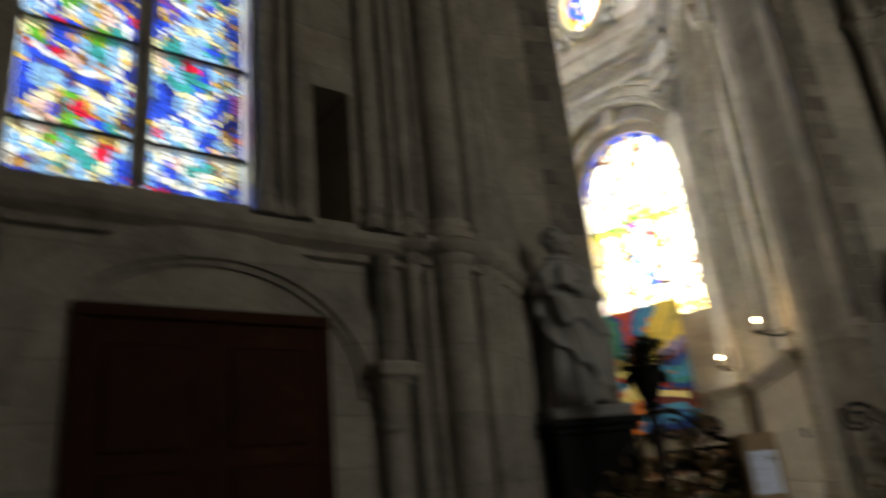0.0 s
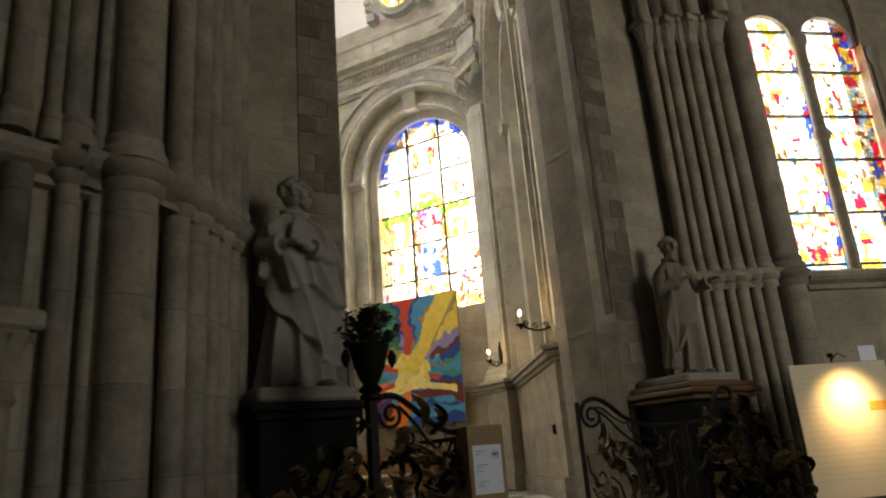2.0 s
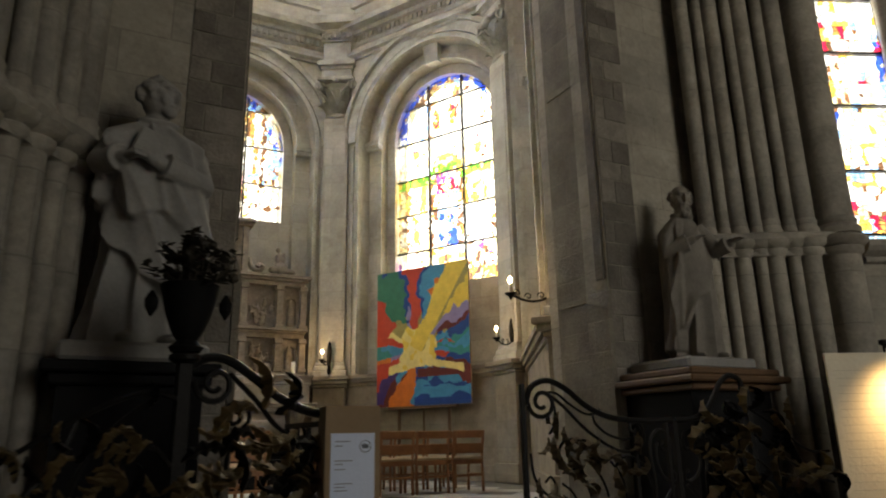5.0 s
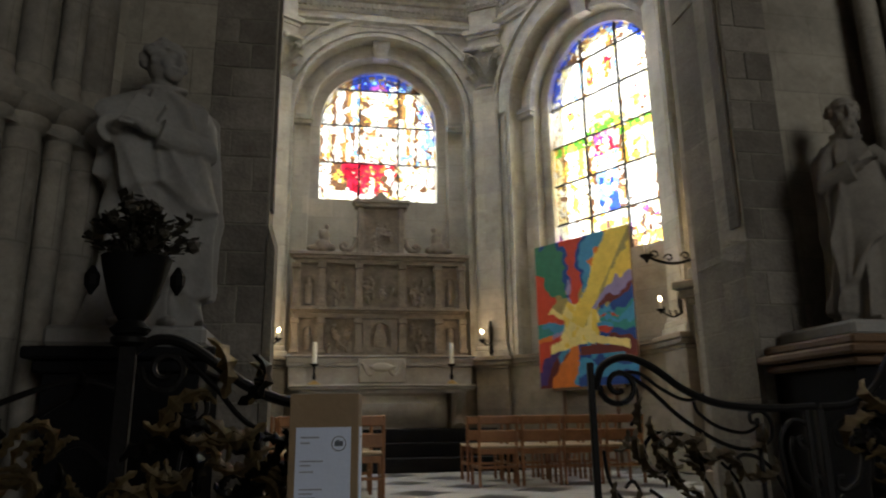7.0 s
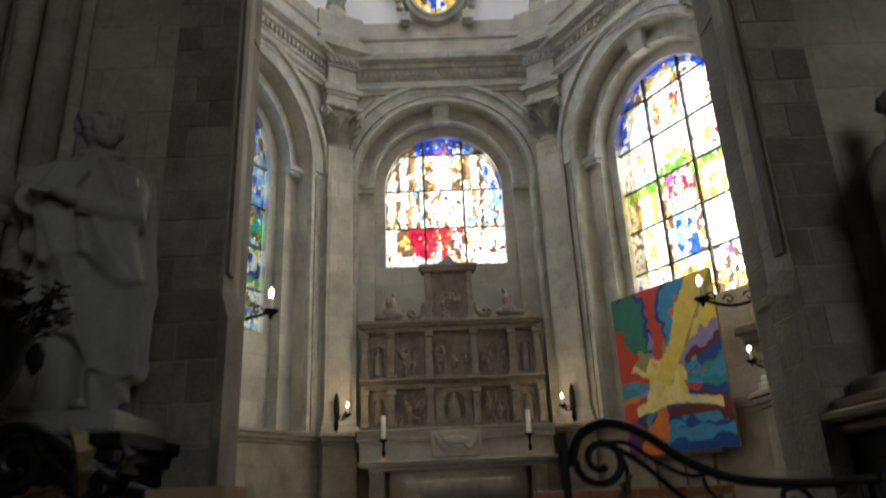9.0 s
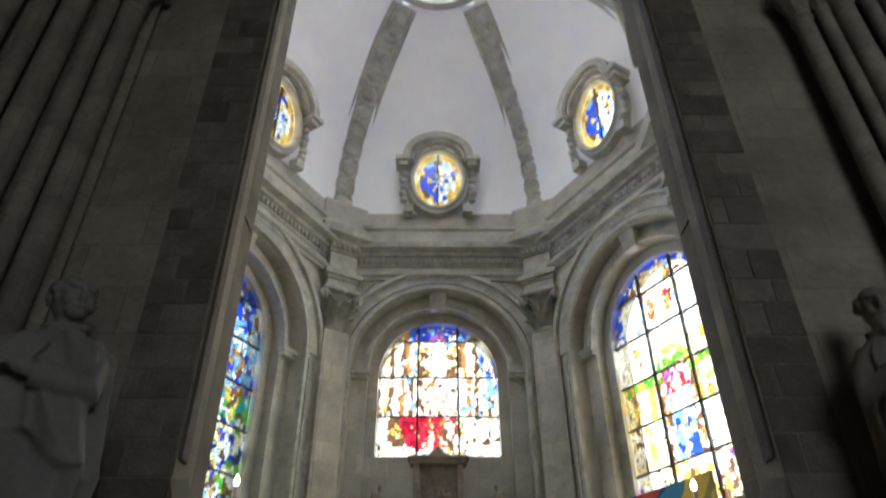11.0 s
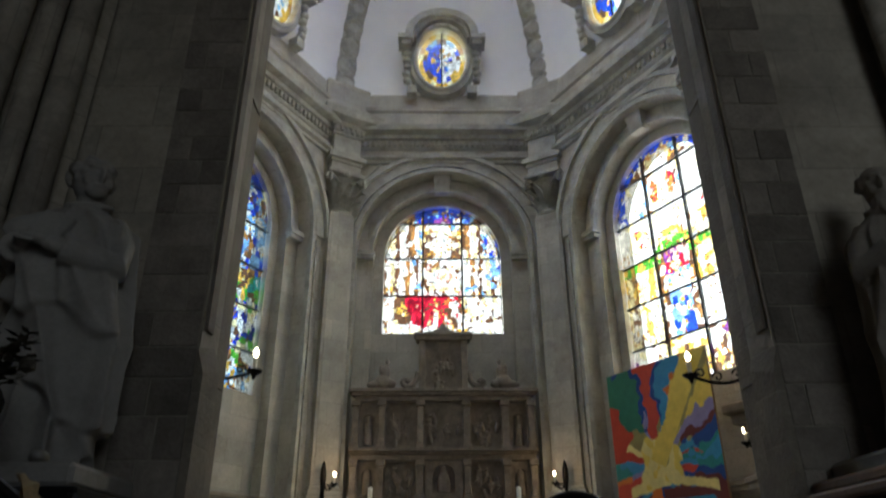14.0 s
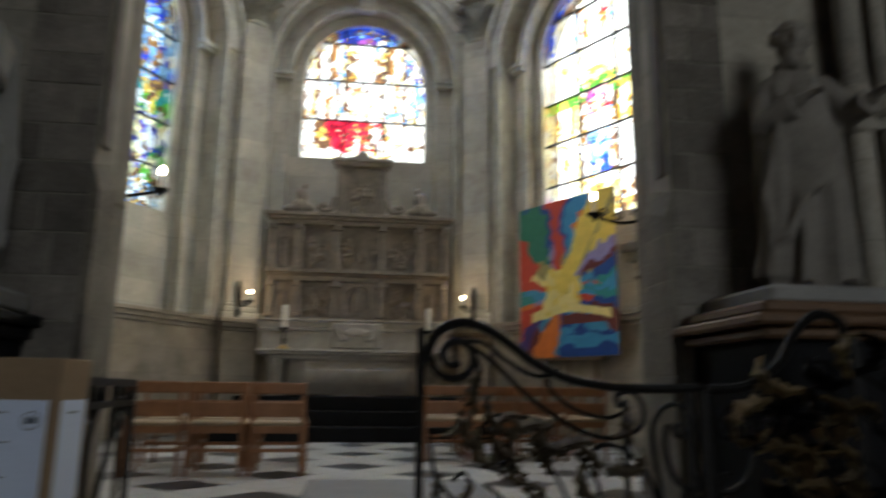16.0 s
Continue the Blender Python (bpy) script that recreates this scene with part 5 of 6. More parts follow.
part("block", boxes((-0.34, 0.34, -0.28, 0.34, 0.0, 1.676)), BLACK_STONE, pl)
pr = thing("statue_pedestal", pose(2.18, -9.62, 0), "black pedestal with a brown wooden moulded top", "pedestal")
part("slab", boxes((-0.34, 0.4, -0.3, 0.36, 1.88, 1.97), bevel=0.02), STATUE_STONE, pr)
part("moulding", boxes((-0.46, 0.5, -0.42, 0.36, 1.82, 1.876), (-0.52, 0.55, -0.48, 0.36, 1.765, 1.816), (-0.46, 0.5, -0.42, 0.36, 1.71, 1.761), bevel=0.014), SHELF_WOOD, pr, "brown wooden moulding")
part("block", boxes((-0.4, 0.45, -0.34, 0.36, 0.0, 1.706)), BLACK_STONE, pr)

# ---- wrought-iron gates ----
def spiral(cx, cz, r0, r1, a0, turns, n=22):
    return [(cx + (r0 + (r1 - r0) * i / n) * math.cos(a0 + 2 * math.pi * turns * i / n), 0, cz + (r0 + (r1 - r0) * i / n) * math.sin(a0 + 2 * math.pi * turns * i / n)) for i in range(n + 1)]


def scroll(parent, pts, r=0.011, mat=None):
    return part("scroll", tube(bmesh.new(), pts, r, 6), mat or IRON, parent, smooth=True)


def s_scroll(parent, x0, z0, x1, z1, curl, flip=1, r=0.011):
    """An S of iron with a curl at each end."""
    a, b = Vector((x0, 0, z0)), Vector((x1, 0, z1))
    d = (b - a).normalized()
    nrm = Vector((-d.z, 0, d.x)) * flip
    ang = math.atan2(d.z, d.x)
    start = [Vector(p) for p in spiral((a + nrm * curl).x, (a + nrm * curl).z, curl * 0.22, curl, ang - flip * math.pi / 2 - flip * 2 * math.pi * 1.3, flip * 1.3)]
    end = [Vector(p) for p in spiral((b - nrm * curl).x, (b - nrm * curl).z, curl, curl * 0.22, ang + flip * math.pi / 2, -flip * 1.3)]
    mid = [a + (b - a) * t + nrm * 0.35 * curl * math.sin(2 * math.pi * t) for t in [i / 10 for i in range(1, 10)]]
    return scroll(parent, start + mid + end, r)


def leaf(parent, x, z, size, ang, mat, seed):
    """A curled acanthus leaf of beaten metal."""
    rng = random.Random(seed)
    bm = bmesh.new()
    prev = None
    bend = rng.choice((-1, 1)) * rng.uniform(1.4, 4.2)
    size *= 2.1
    p, a = Vector((x, -0.018, z)), ang
    for i in range(11):
        t = i / 10
        w = size * 0.12 * math.sin(math.pi * min(0.97, t * 0.9 + 0.08)) * (1.3 if i % 2 else 0.6)
        d = Vector((math.cos(a), 0, math.sin(a)))
        s = Vector((-d.z, 0, d.x))
        out = Vector((0, -0.03 * math.sin(t * math.pi) * size / 0.12, 0))
        cur = [bm.verts.new(p + s * w + out * 0.3), bm.verts.new(p + out * 1.3), bm.verts.new(p - s * w + out * 0.3)]
        if prev:
            for k in (0, 1):
                bm.faces.new((prev[k], prev[k + 1], cur[k + 1], cur[k]))
        prev = cur
        p = p + d * size / 10
        a += bend / 10 * (0.4 + 1.2 * t)
    r = bmesh.ops.solidify(bm, geom=list(bm.faces), thickness=0.004)
    return part("gilded_leaf" if mat is GILT else "leaf", bm, mat, parent, "worn gilded leaf" if mat is GILT else "", smooth=True)


def bar(parent, x, z0, z1, w=0.014, name="upright"):
    return part(name, boxes((x - w, x + w, -w, w, z0, z1), bevel=0.003), IRON, parent)


def rail(parent, pts, r=0.02):
    return part("top_rail", tube(bmesh.new(), [(x, 0, z) for x, z in pts], r, 8), IRON, parent, smooth=True)


def smooth_curve(keys, n=8):
    """A Catmull-Rom curve through (x, z) keys."""
    out = []
    k = [keys[0]] + list(keys) + [keys[-1]]
    for i in range(1, len(k) - 2):
        for j in range(n):
            t = j / n
            out.append(tuple(0.5 * (2 * k[i][c] + (k[i + 1][c] - k[i - 1][c]) * t + (2 * k[i - 1][c] - 5 * k[i][c] + 4 * k[i + 1][c] - k[i + 2][c]) * t * t + (3 * k[i][c] - k[i - 1][c] - 3 * k[i + 1][c] + k[i + 2][c]) * t ** 3) for c in (0, 1)))
    out.append(keys[-1])
    return out


B = FLOOR
gate = thing("wrought_iron_gate", pose(0.215, -10.10, 0, 0, 0, -6), "black wrought-iron gate with scrolls and worn gilded leaves", "gate", "chapel gates")
rail(gate, smooth_curve([(0.02, 1.58), (0.06, 1.69), (0.17, 1.735), (0.30, 1.69), (0.45, 1.58), (0.62, 1.51), (0.85, 1.485), (1.1, 1.49)]), 0.019)
bar(gate, 0.0, B, 1.71, 0.015)
bar(gate, 1.05, B, 1.48, 0.013)
bar(gate, 1.115, B, 1.48, 0.018)
bar(gate, 0.80, B + 0.1, 1.44, 0.01)
part("bottom_rail", boxes((0, 1.12, -0.014, 0.014, B + 0.06, B + 0.09)), IRON, gate)
scroll(gate, [(0.04, 0, 1.60)] + spiral(0.135, 1.60, 0.10, 0.028, math.pi, 1.35)[1:], 0.014)
GATE_LINES = (
    ((0.15, 1.66), (0.24, 1.655), (0.33, 1.59), (0.43, 1.535), (0.50, 1.53), (0.55, 1.555)),
    ((0.19, 1.645), (0.29, 1.575), (0.41, 1.46), (0.52, 1.38), (0.64, 1.315), (0.75, 1.295), (0.855, 1.335), (0.87, 1.42), (0.83, 1.47), (0.775, 1.462), (0.775, 1.42), (0.81, 1.425)),
    ((0.50, 1.52), (0.52, 1.465), (0.61, 1.40), (0.73, 1.37), (0.81, 1.40)),
    ((0.51, 1.335), (0.41, 1.37), (0.29, 1.37), (0.235, 1.31), (0.25, 1.225), (0.31, 1.19), (0.345, 1.235), (0.31, 1.275)),
    ((0.30, 1.25), (0.39, 1.16), (0.44, 1.06), (0.46, 0.92), (0.42, 0.82)),
    ((0.44, 1.255), (0.52, 1.16), (0.57, 1.05), (0.58, 0.9), (0.55, 0.8)),
    ((0.60, 1.24), (0.67, 1.155), (0.70, 1.05), (0.70, 0.9), (0.68, 0.8)),
    ((0.64, 1.21), (0.71, 1.27), (0.81, 1.24), (0.89, 1.13), (0.92, 1.0), (0.9, 0.85)),
    ((0.19, 1.64), (0.225, 1.57), (0.22, 1.47), (0.18, 1.41)),
    ((0.04, 1.3), (0.06, 1.16), (0.14, 1.06), (0.2, 1.1), (0.17, 1.16), (0.13, 1.13)),
    ((0.06, 1.05), (0.12, 0.95), (0.25, 0.93), (0.3, 1.0), (0.25, 1.05)),
    ((0.22, 0.92), (0.32, 0.84), (0.36, 0.92), (0.33, 1.05), (0.25, 1.12)))
for i, keys in enumerate(GATE_LINES):
    scroll(gate, [(x, 0.004 * (i % 3), z) for x, z in smooth_curve(keys)], 0.0105 if i in (1, 3, 7) else 0.0085)
LYRE = (((-0.20, 0.80), (-0.165, 1.05), (-0.185, 1.28), (-0.17, 1.37), (-0.115, 1.425), (-0.05, 1.41), (-0.02, 1.36), (-0.035, 1.31), (-0.085, 1.305), (-0.1, 1.335), (-0.075, 1.35)),
        ((-0.125, 1.35), (-0.14, 1.27), (-0.115, 1.16), (-0.05, 1.105), (-0.01, 1.115), (-0.015, 1.16), (-0.045, 1.165)),
        ((-0.02, 1.08), (-0.09, 1.0), (-0.1, 0.9), (-0.05, 0.83), (-0.02, 0.86)))
for keys in LYRE:
    scroll(gate, [(1.09 + x, 0, z) for x, z in smooth_curve(keys)], 0.0115)
rng = random.Random(5)
for i in range(44):
    leaf(gate, rng.uniform(0.08, 0.5) if i % 3 else rng.uniform(0.5, 0.85), rng.uniform(0.85, 1.42 if i % 3 else 1.3), rng.uniform(0.06, 0.11), rng.uniform(0, 6.28), DULL_GILT, 40 + i)
side_gate = thing("wrought_iron_gate", pose(1.335, -10.22, 0, 0, 0, -14), "black wrought-iron side panel rising to a curl, with gilded leaves", "gate", "chapel gates")
for keys in LYRE:
    scroll(side_gate, [(0.02 - x, 0, z) for x, z in smooth_curve(keys)], 0.0115)
rail(side_gate, smooth_curve([(0.0, 1.485), (0.15, 1.5), (0.27, 1.58), (0.36, 1.72), (0.44, 1.78), (0.52, 1.75), (0.53, 1.68)]), 0.02)
bar(side_gate, 0.56, B, 1.7, 0.02, "post")
for i in range(3):
    s_scroll(side_gate, 0.26 + 0.1 * i, 0.8, 0.28 + 0.1 * i, 1.35 + 0.1 * i, 0.06, 1 if i % 2 else -1, 0.012)
for i in range(54):
    leaf(side_gate, rng.uniform(0.2, 0.55), rng.uniform(0.85, 1.55), rng.uniform(0.07, 0.14), rng.uniform(0, 6.28), GILT if i % 3 else IRON, 70 + i)
spray = thing("gilded_spray", pose(1.88, -10.38, 0, 0, 0, -25), "iron spray with gilded leaves beside the gate", "gate ornament")
for q in range(3):
    part("stem", tube(bmesh.new(), [(x, 0, z) for x, z in smooth_curve([(0.0, 1.55 - 0.16 * q), (0.18, 1.42 - 0.18 * q), (0.35, 1.28 - 0.16 * q), (0.5, 1.27 - 0.2 * q)])], 0.009, 6), IRON, spray, smooth=True)
for i in range(34):
    leaf(spray, rng.uniform(0.03, 0.48), rng.uniform(0.85, 1.45), rng.uniform(0.07, 0.13), rng.uniform(0, 6.28), GILT if i % 2 else IRON, 110 + i)

lgate = thing("wrought_iron_gate", pose(-1.80, -10.47, 0, 0, 0, 6), "black wrought-iron side panel with gilded leaves, rising to a post", "gate", "chapel gates")
rail(lgate, smooth_curve([(0.02, 1.72), (0.1, 1.765), (0.2, 1.755), (0.32, 1.68), (0.45, 1.59), (0.6, 1.53), (0.82, 1.51)]), 0.022)
bar(lgate, 0.0, B, 1.74, 0.03, "post")
part("post_cap", lathe(bmesh.new(), [(0.045, 1.735), (0.07, 1.75), (0.07, 1.77), (0.04, 1.785)], 12), IRON, lgate, smooth=True)
bar(lgate, 0.82, B, 1.51, 0.014)
scroll(lgate, [(0.05, 0, 1.66)] + spiral(0.14, 1.65, 0.09, 0.025, math.pi, 1.4)[1:], 0.014)
scroll(lgate, [(x, 0, z) for x, z in smooth_curve([(0.2, 1.7), (0.33, 1.58), (0.45, 1.45), (0.62, 1.37), (0.78, 1.4)])], 0.012)
s_scroll(lgate, 0.12, 1.1, 0.3, 1.48, 0.07, -1)
s_scroll(lgate, 0.4, 0.95, 0.62, 1.32, 0.075, 1)
s_scroll(lgate, 0.2, 0.82, 0.42, 1.12, 0.06, 1)
s_scroll(lgate, 0.62, 0.85, 0.76, 1.2, 0.05, -1)
for i in range(90):
    x = rng.uniform(0.06, 0.78)
    leaf(lgate, x, rng.uniform(0.85, 1.66 - 0.28 * x), rng.uniform(0.06, 0.13), rng.uniform(0, 6.28), GILT if i % 3 else IRON, 150 + i)
lspray = thing("gilded_spray", pose(-1.83, -10.50, 0, 0, 0, 28), "iron spray with pale gilded leaves beside the post", "gate ornament")
for q, keys in enumerate(([(0.0, 1.58), (-0.15, 1.6), (-0.4, 1.5), (-0.7, 1.32), (-0.95, 1.2)], [(-0.1, 1.58), (-0.3, 1.42), (-0.42, 1.2), (-0.38, 0.95)], [(-0.42, 1.48), (-0.5, 1.3), (-0.7, 1.12), (-0.9, 1.05)], [(0.0, 1.3), (-0.1, 1.38), (-0.22, 1.3), (-0.2, 1.2)])):
    part("stem", tube(bmesh.new(), [(x, 0, z) for x, z in smooth_curve(keys)], 0.012, 6), IRON, lspray, smooth=True)
for i in range(56):
    x = rng.uniform(-0.95, -0.1)
    leaf(lspray, x, 1.52 + x * 0.28 + rng.uniform(-0.3, 0.05), rng.uniform(0.05, 0.1), rng.uniform(0, 6.28), GILT if i % 4 else IRON, 210 + i)
leafgate = thing("wrought_iron_gate", pose(-0.975, -10.30, 0, 0, 0, 95), "open leaf of the wrought-iron gate, swung inward", "gate", "chapel gates")
part("gate_frame", boxes((0, 0.9, -0.012, 0.012, 1.47, 1.5), (0, 0.9, -0.012, 0.012, 0.8, 0.83), (0, 0.03, -0.012, 0.012, B, 1.5), (0.87, 0.9, -0.012, 0.012, B, 1.5)), IRON, leafgate)
part("lower_rail", boxes((0.03, 0.87, -0.012, 0.012, 1.385, 1.41)), IRON, leafgate)
for i in range(3):
    s_scroll(leafgate, 0.12 + 0.25 * i, 0.88 + 0.02 * i, 0.26 + 0.25 * i, 1.36, 0.11, 1 if i % 2 else -1, 0.012)
for i in range(4):
    bar(leafgate, 0.17 + 0.18 * i, 1.41, 1.47, 0.012, "baluster")

# vase of dried flowers on the gate post
vase = thing("flower_vase", pose(-1.80, -10.47, 1.785) @ Matrix.Scale(1.28, 4), "black vase of dried dark flowers on the gate post", "vase")
part("vase", lathe(bmesh.new(), [(0.05, 0.0), (0.06, 0.015), (0.035, 0.04), (0.05, 0.06), (0.075, 0.12), (0.098, 0.21), (0.104, 0.235), (0.095, 0.235), (0.07, 0.12)], 20), POT, vase, smooth=True)
for s in (-1, 1):
    part("handle", lathe(bmesh.new(), [(0.004, 0.12), (0.022, 0.15), (0.024, 0.18), (0.006, 0.21)], 8, s * 0.125), POT, vase)
rngv = random.Random(9)
for i in range(46):
    a, sp = rngv.uniform(0, 6.28), rngv.uniform(0.02, 0.17)
    tip = Vector((sp * math.cos(a), sp * math.sin(a), rngv.uniform(0.28, 0.47) - sp * 0.4))
    bm = bmesh.new()
    tube(bm, [(0.03 * math.cos(a), 0.03 * math.sin(a), 0.2), tip * 0.6 + Vector((0, 0, 0.1)), tip], 0.003, 4)
    for j in range(11):
        b = rngv.uniform(0, 6.28)
        d = Vector((math.cos(b), math.sin(b), rngv.uniform(-0.3, 0.8))).normalized()
        c = tip - (tip - Vector((0, 0, 0.2))) * rngv.uniform(0, 0.35)
        sd = d.cross(Vector((0, 0, 1))).normalized() * 0.016
        w = rngv.uniform(0.03, 0.055)
        bm.faces.new([bm.verts.new(v) for v in (c, c + d * w * 0.5 + sd, c + d * w, c + d * w * 0.5 - sd)])
    if i % 3 == 0:
        bmesh.ops.create_icosphere(bm, subdivisions=1, radius=rngv.uniform(0.016, 0.026), matrix=Matrix.Translation(tip))
    part("flower_stem", bm, FLOWER_DARK, vase)

# ---- cardboard notice column ----
sign = thing("notice_column", pose(-1.045, -10.554, 0, 0, 0, -7), "brown cardboard column with white printed notices", "notice stand")
part("box", boxes((-0.13, 0.13, -0.03, 0.15, FLOOR - 0.03, 1.55), bevel=0.003), CARD, sign)
page = part("notice", boxes((-0.103, 0.103, -0.034, -0.031, 1.125, 1.425)), PAPER, sign, "white printed notice")
for z, w, h in ((1.385, 0.07, 0.006), (1.365, 0.035, 0.006), (1.30, 0.085, 0.005), (1.285, 0.04, 0.005), (1.262, 0.05, 0.005), (1.20, 0.085, 0.005), (1.185, 0.05, 0.005), (1.17, 0.06, 0.005)):
    part("text_line", boxes((-0.085, -0.085 + w, -0.0355, -0.0345, z, z + h)), PALE_INK, page)
bm = bmesh.new()
tube(bm, [(0.058 + 0.026 * math.cos(2 * math.pi * i / 24), -0.035, 1.365 + 0.026 * math.sin(2 * math.pi * i / 24)) for i in range(25)], 0.0022, 4)
box(bm, 0.042, 0.074, -0.036, -0.0345, 1.356, 1.374)
box(bm, 0.05, 0.06, -0.036, -0.0345, 1.3745, 1.379)
part("symbol", bm, INK, page)
page2 = part("notice", boxes((0.1305, 0.1335, -0.01, 0.13, 1.125, 1.425)), PAPER, sign, "white printed notice")
part("text_line", boxes((0.134, 0.1345, 0.03, 0.08, 1.385, 1.391)), INK, page2)

# ---- information panel with its own lamp ----
board = thing("information_board", pose(3.07, -10.66, 0, 0, 0, -22), "cream information panel lit by a small clip lamp", "information board")
panel = part("panel", boxes((-0.5, 0.55, -0.012, 0.012, 0.72, 1.95), bevel=0.004), PANEL, board)
for i in range(18):
    part("text_line", boxes((-0.44, 0.44 - 0.1 * (i % 3), -0.0145, -0.0128, 1.82 - i * 0.055, 1.823 - i * 0.055)), FAINT_INK, panel)
for x, z in ((0.26, 1.48), (0.34, 0.93)):
    part("highlight_bar", boxes((x, 0.53, -0.0155, -0.0148, z, z + 0.09)), HIGHLIGHT, panel, "orange highlighted line")
part("card", boxes((0.3, 0.48, -0.006, 0.004, 1.955, 2.1)), PAPER, board, "small white card on the top edge")
for x in (-0.46, 0.5):
    part("leg", boxes((x - 0.02, x + 0.02, 0.014, 0.05, 0.0, 1.9)), IRON, board)
part("clip_lamp", lathe(bmesh.new(), [(0.008, 1.95), (0.008, 2.0), (0.03, 2.01), (0.03, 2.04), (0.01, 2.05)], 10, -0.02), IRON, board, "small black clip lamp", smooth=True)
part("lamp_arm", tube(bmesh.new(), [(-0.02, 0, 1.98), (-0.02, -0.1, 2.03), (-0.02, -0.2, 1.98)], 0.006, 6), IRON, board)
spot = bpy.data.lights.new("clip_lamp_light", "SPOT")
spot.energy, spot.color, spot.spot_size, spot.spot_blend, spot.shadow_soft_size = 34, (1, 0.66, 0.3), radians(120), 1.0, 0.05
ob = new("clip_lamp_light", spot)
ob.matrix_world = pose(3.07, -10.66, 0, 0, 0, -22) @ look((0.06, -0.32, 1.74), (0.06, 0.0, 1.56))


# ---- altar, reredos ----
for i, (y, z) in enumerate(((-2.45, 0.933), (-2.05, 1.147), (-1.65, 1.36))):
    structure("step", boxes((-2.1 + 0.12 * i, 2.1 - 0.12 * i, y, -0.02, z - 0.214, z - 0.002), bevel=0.012), BLACK_STONE, None, "black marble altar step", "step")
altar = thing("altar", pose(0, -0.75, 1.36), "grey marble altar with a bulging sarcophagus body", "altar")
part("mensa", boxes((-1.62, 1.62, -0.5, 0.2, 0.70, 0.745), (-1.58, 1.58, -0.46, 0.2, 0.655, 0.697), bevel=0.01), ALTAR_STONE, altar)
part("frieze", boxes((-1.45, 1.45, -0.36, 0.2, 0.60, 0.652)), ALTAR_STONE, altar)
bm = bmesh.new()
prof_s = [(0.02, 0.34), (0.10, 0.40), (0.18, 0.49), (0.30, 0.55), (0.42, 0.54), (0.49, 0.42), (0.55, 0.38), (0.596, 0.42)]
xs = [-1.12 + 2.24 * i / 24 for i in range(25)]
rows = []
for x in xs:
    e = max(0.25, 1 - max(0, abs(x) - 0.85) / 0.27 * 0.5)
    rows.append([bm.verts.new((x, -d * e + 0.06, z)) for z, d in prof_s] + [bm.verts.new((x, 0.2, 0.596)), bm.verts.new((x, 0.2, 0.02))])
for a, b in zip(rows, rows[1:]):
    for i in range(len(a)):
        j = (i + 1) % len(a)
        bm.faces.new((a[i], a[j], b[j], b[i]))
bm.faces.new(rows[0])
bm.faces.new(rows[-1])
part("sarcophagus", bm, ALTAR_STONE, altar, "bulging carved sarcophagus front", smooth=True)
part("foot", boxes((-0.35, 0.35, -0.3, 0.1, 0.0, 0.02)), ALTAR_STONE, altar)
for s in (-1, 1):
    bm = bmesh.new()
    tube(bm, [(s * 1.32, -0.34 + 0.1 * math.sin(t * 5), 0.02 + 0.57 * t) for t in [i / 12 for i in range(13)]], 0.085, 10, [1.3 - 0.6 * math.sin(math.pi * i / 12) for i in range(13)])
    part("console", bm, ALTAR_STONE, altar, smooth=True)
    part("side_block", boxes((min(s * 1.2, s * 1.45), max(s * 1.2, s * 1.45), -0.25, 0.2, 0.0, 0.596)), ALTAR_STONE, altar)
pieces("gradine", ((-1.66, 1.66, 0.2, 0.7, 0.72, 1.1), (-1.7, 1.7, 0.16, 0.7, 1.104, 1.15), (-1.7, 1.7, 0.18, 0.7, 1.154, 1.26), (-1.74, 1.74, 0.14, 0.7, 1.264, 1.30)), ALTAR_STONE, altar, 0.008)
card = bmesh.new()
box(card, -0.42, 0.42, 0.10, 0.2, 0.80, 1.24, 0.02)
lathe(card, [(0.02, 1.0), (0.11, 1.03), (0.13, 1.09), (0.03, 1.16)], 14, 0, 0.08, 1.8, 0.4)
for s in (-1, 1):
    tube(card, [(s * (0.12 + 0.24 * t), 0.09, 1.06 - 0.12 * math.sin(t * 4)) for t in [i / 8 for i in range(9)]], 0.03, 6)
part("carved_panel", card, ALTAR_STONE, altar, "carved central panel of the gradine", smooth=True)

ret = thing("reredos", pose(0, 0.0, 0), "carved grey-brown stone reredos in two tiers with an attic", "reredos")
RY = 0.02
part("back_slab", boxes((-1.60, 1.60, -0.02, 0.10, 2.66, 4.6), (-0.46, 0.46, -0.02, 0.10, 4.604, 5.75)), RELIEF_STONE, ret)
pieces("middle_cornice", ((-1.66, 1.66, -0.16, 0.0, 3.50, 3.54), (-1.70, 1.70, -0.22, 0.0, 3.544, 3.60), (-1.64, 1.64, -0.13, 0.0, 3.40, 3.496)), RELIEF_STONE, ret, 0.006)
pieces("upper_cornice", ((-1.62, 1.62, -0.14, 0.0, 4.46, 4.54), (-1.68, 1.68, -0.2, 0.0, 4.544, 4.60), (-1.74, 1.74, -0.26, 0.1, 4.604, 4.67)), RELIEF_STONE, ret, 0.006)
part("base_course", boxes((-1.66, 1.66, -0.16, 0.0, 2.66, 2.74)), RELIEF_STONE, ret)
for z0, z1 in ((2.744, 3.396), (3.604, 4.456)):
    for x in (-1.6, -1.12, -0.42, 0.42, 1.12, 1.6):
        p = part("colonnette", boxes((x - 0.085, x + 0.085, -0.2, -0.02, z0, z0 + 0.07), (x - 0.06, x + 0.06, -0.17, -0.02, z0 + 0.074, z1 - 0.1), (x - 0.08, x + 0.08, -0.2, -0.02, z1 - 0.096, z1), bevel=0.006), RELIEF_STONE, ret)
rr = random.Random(21)


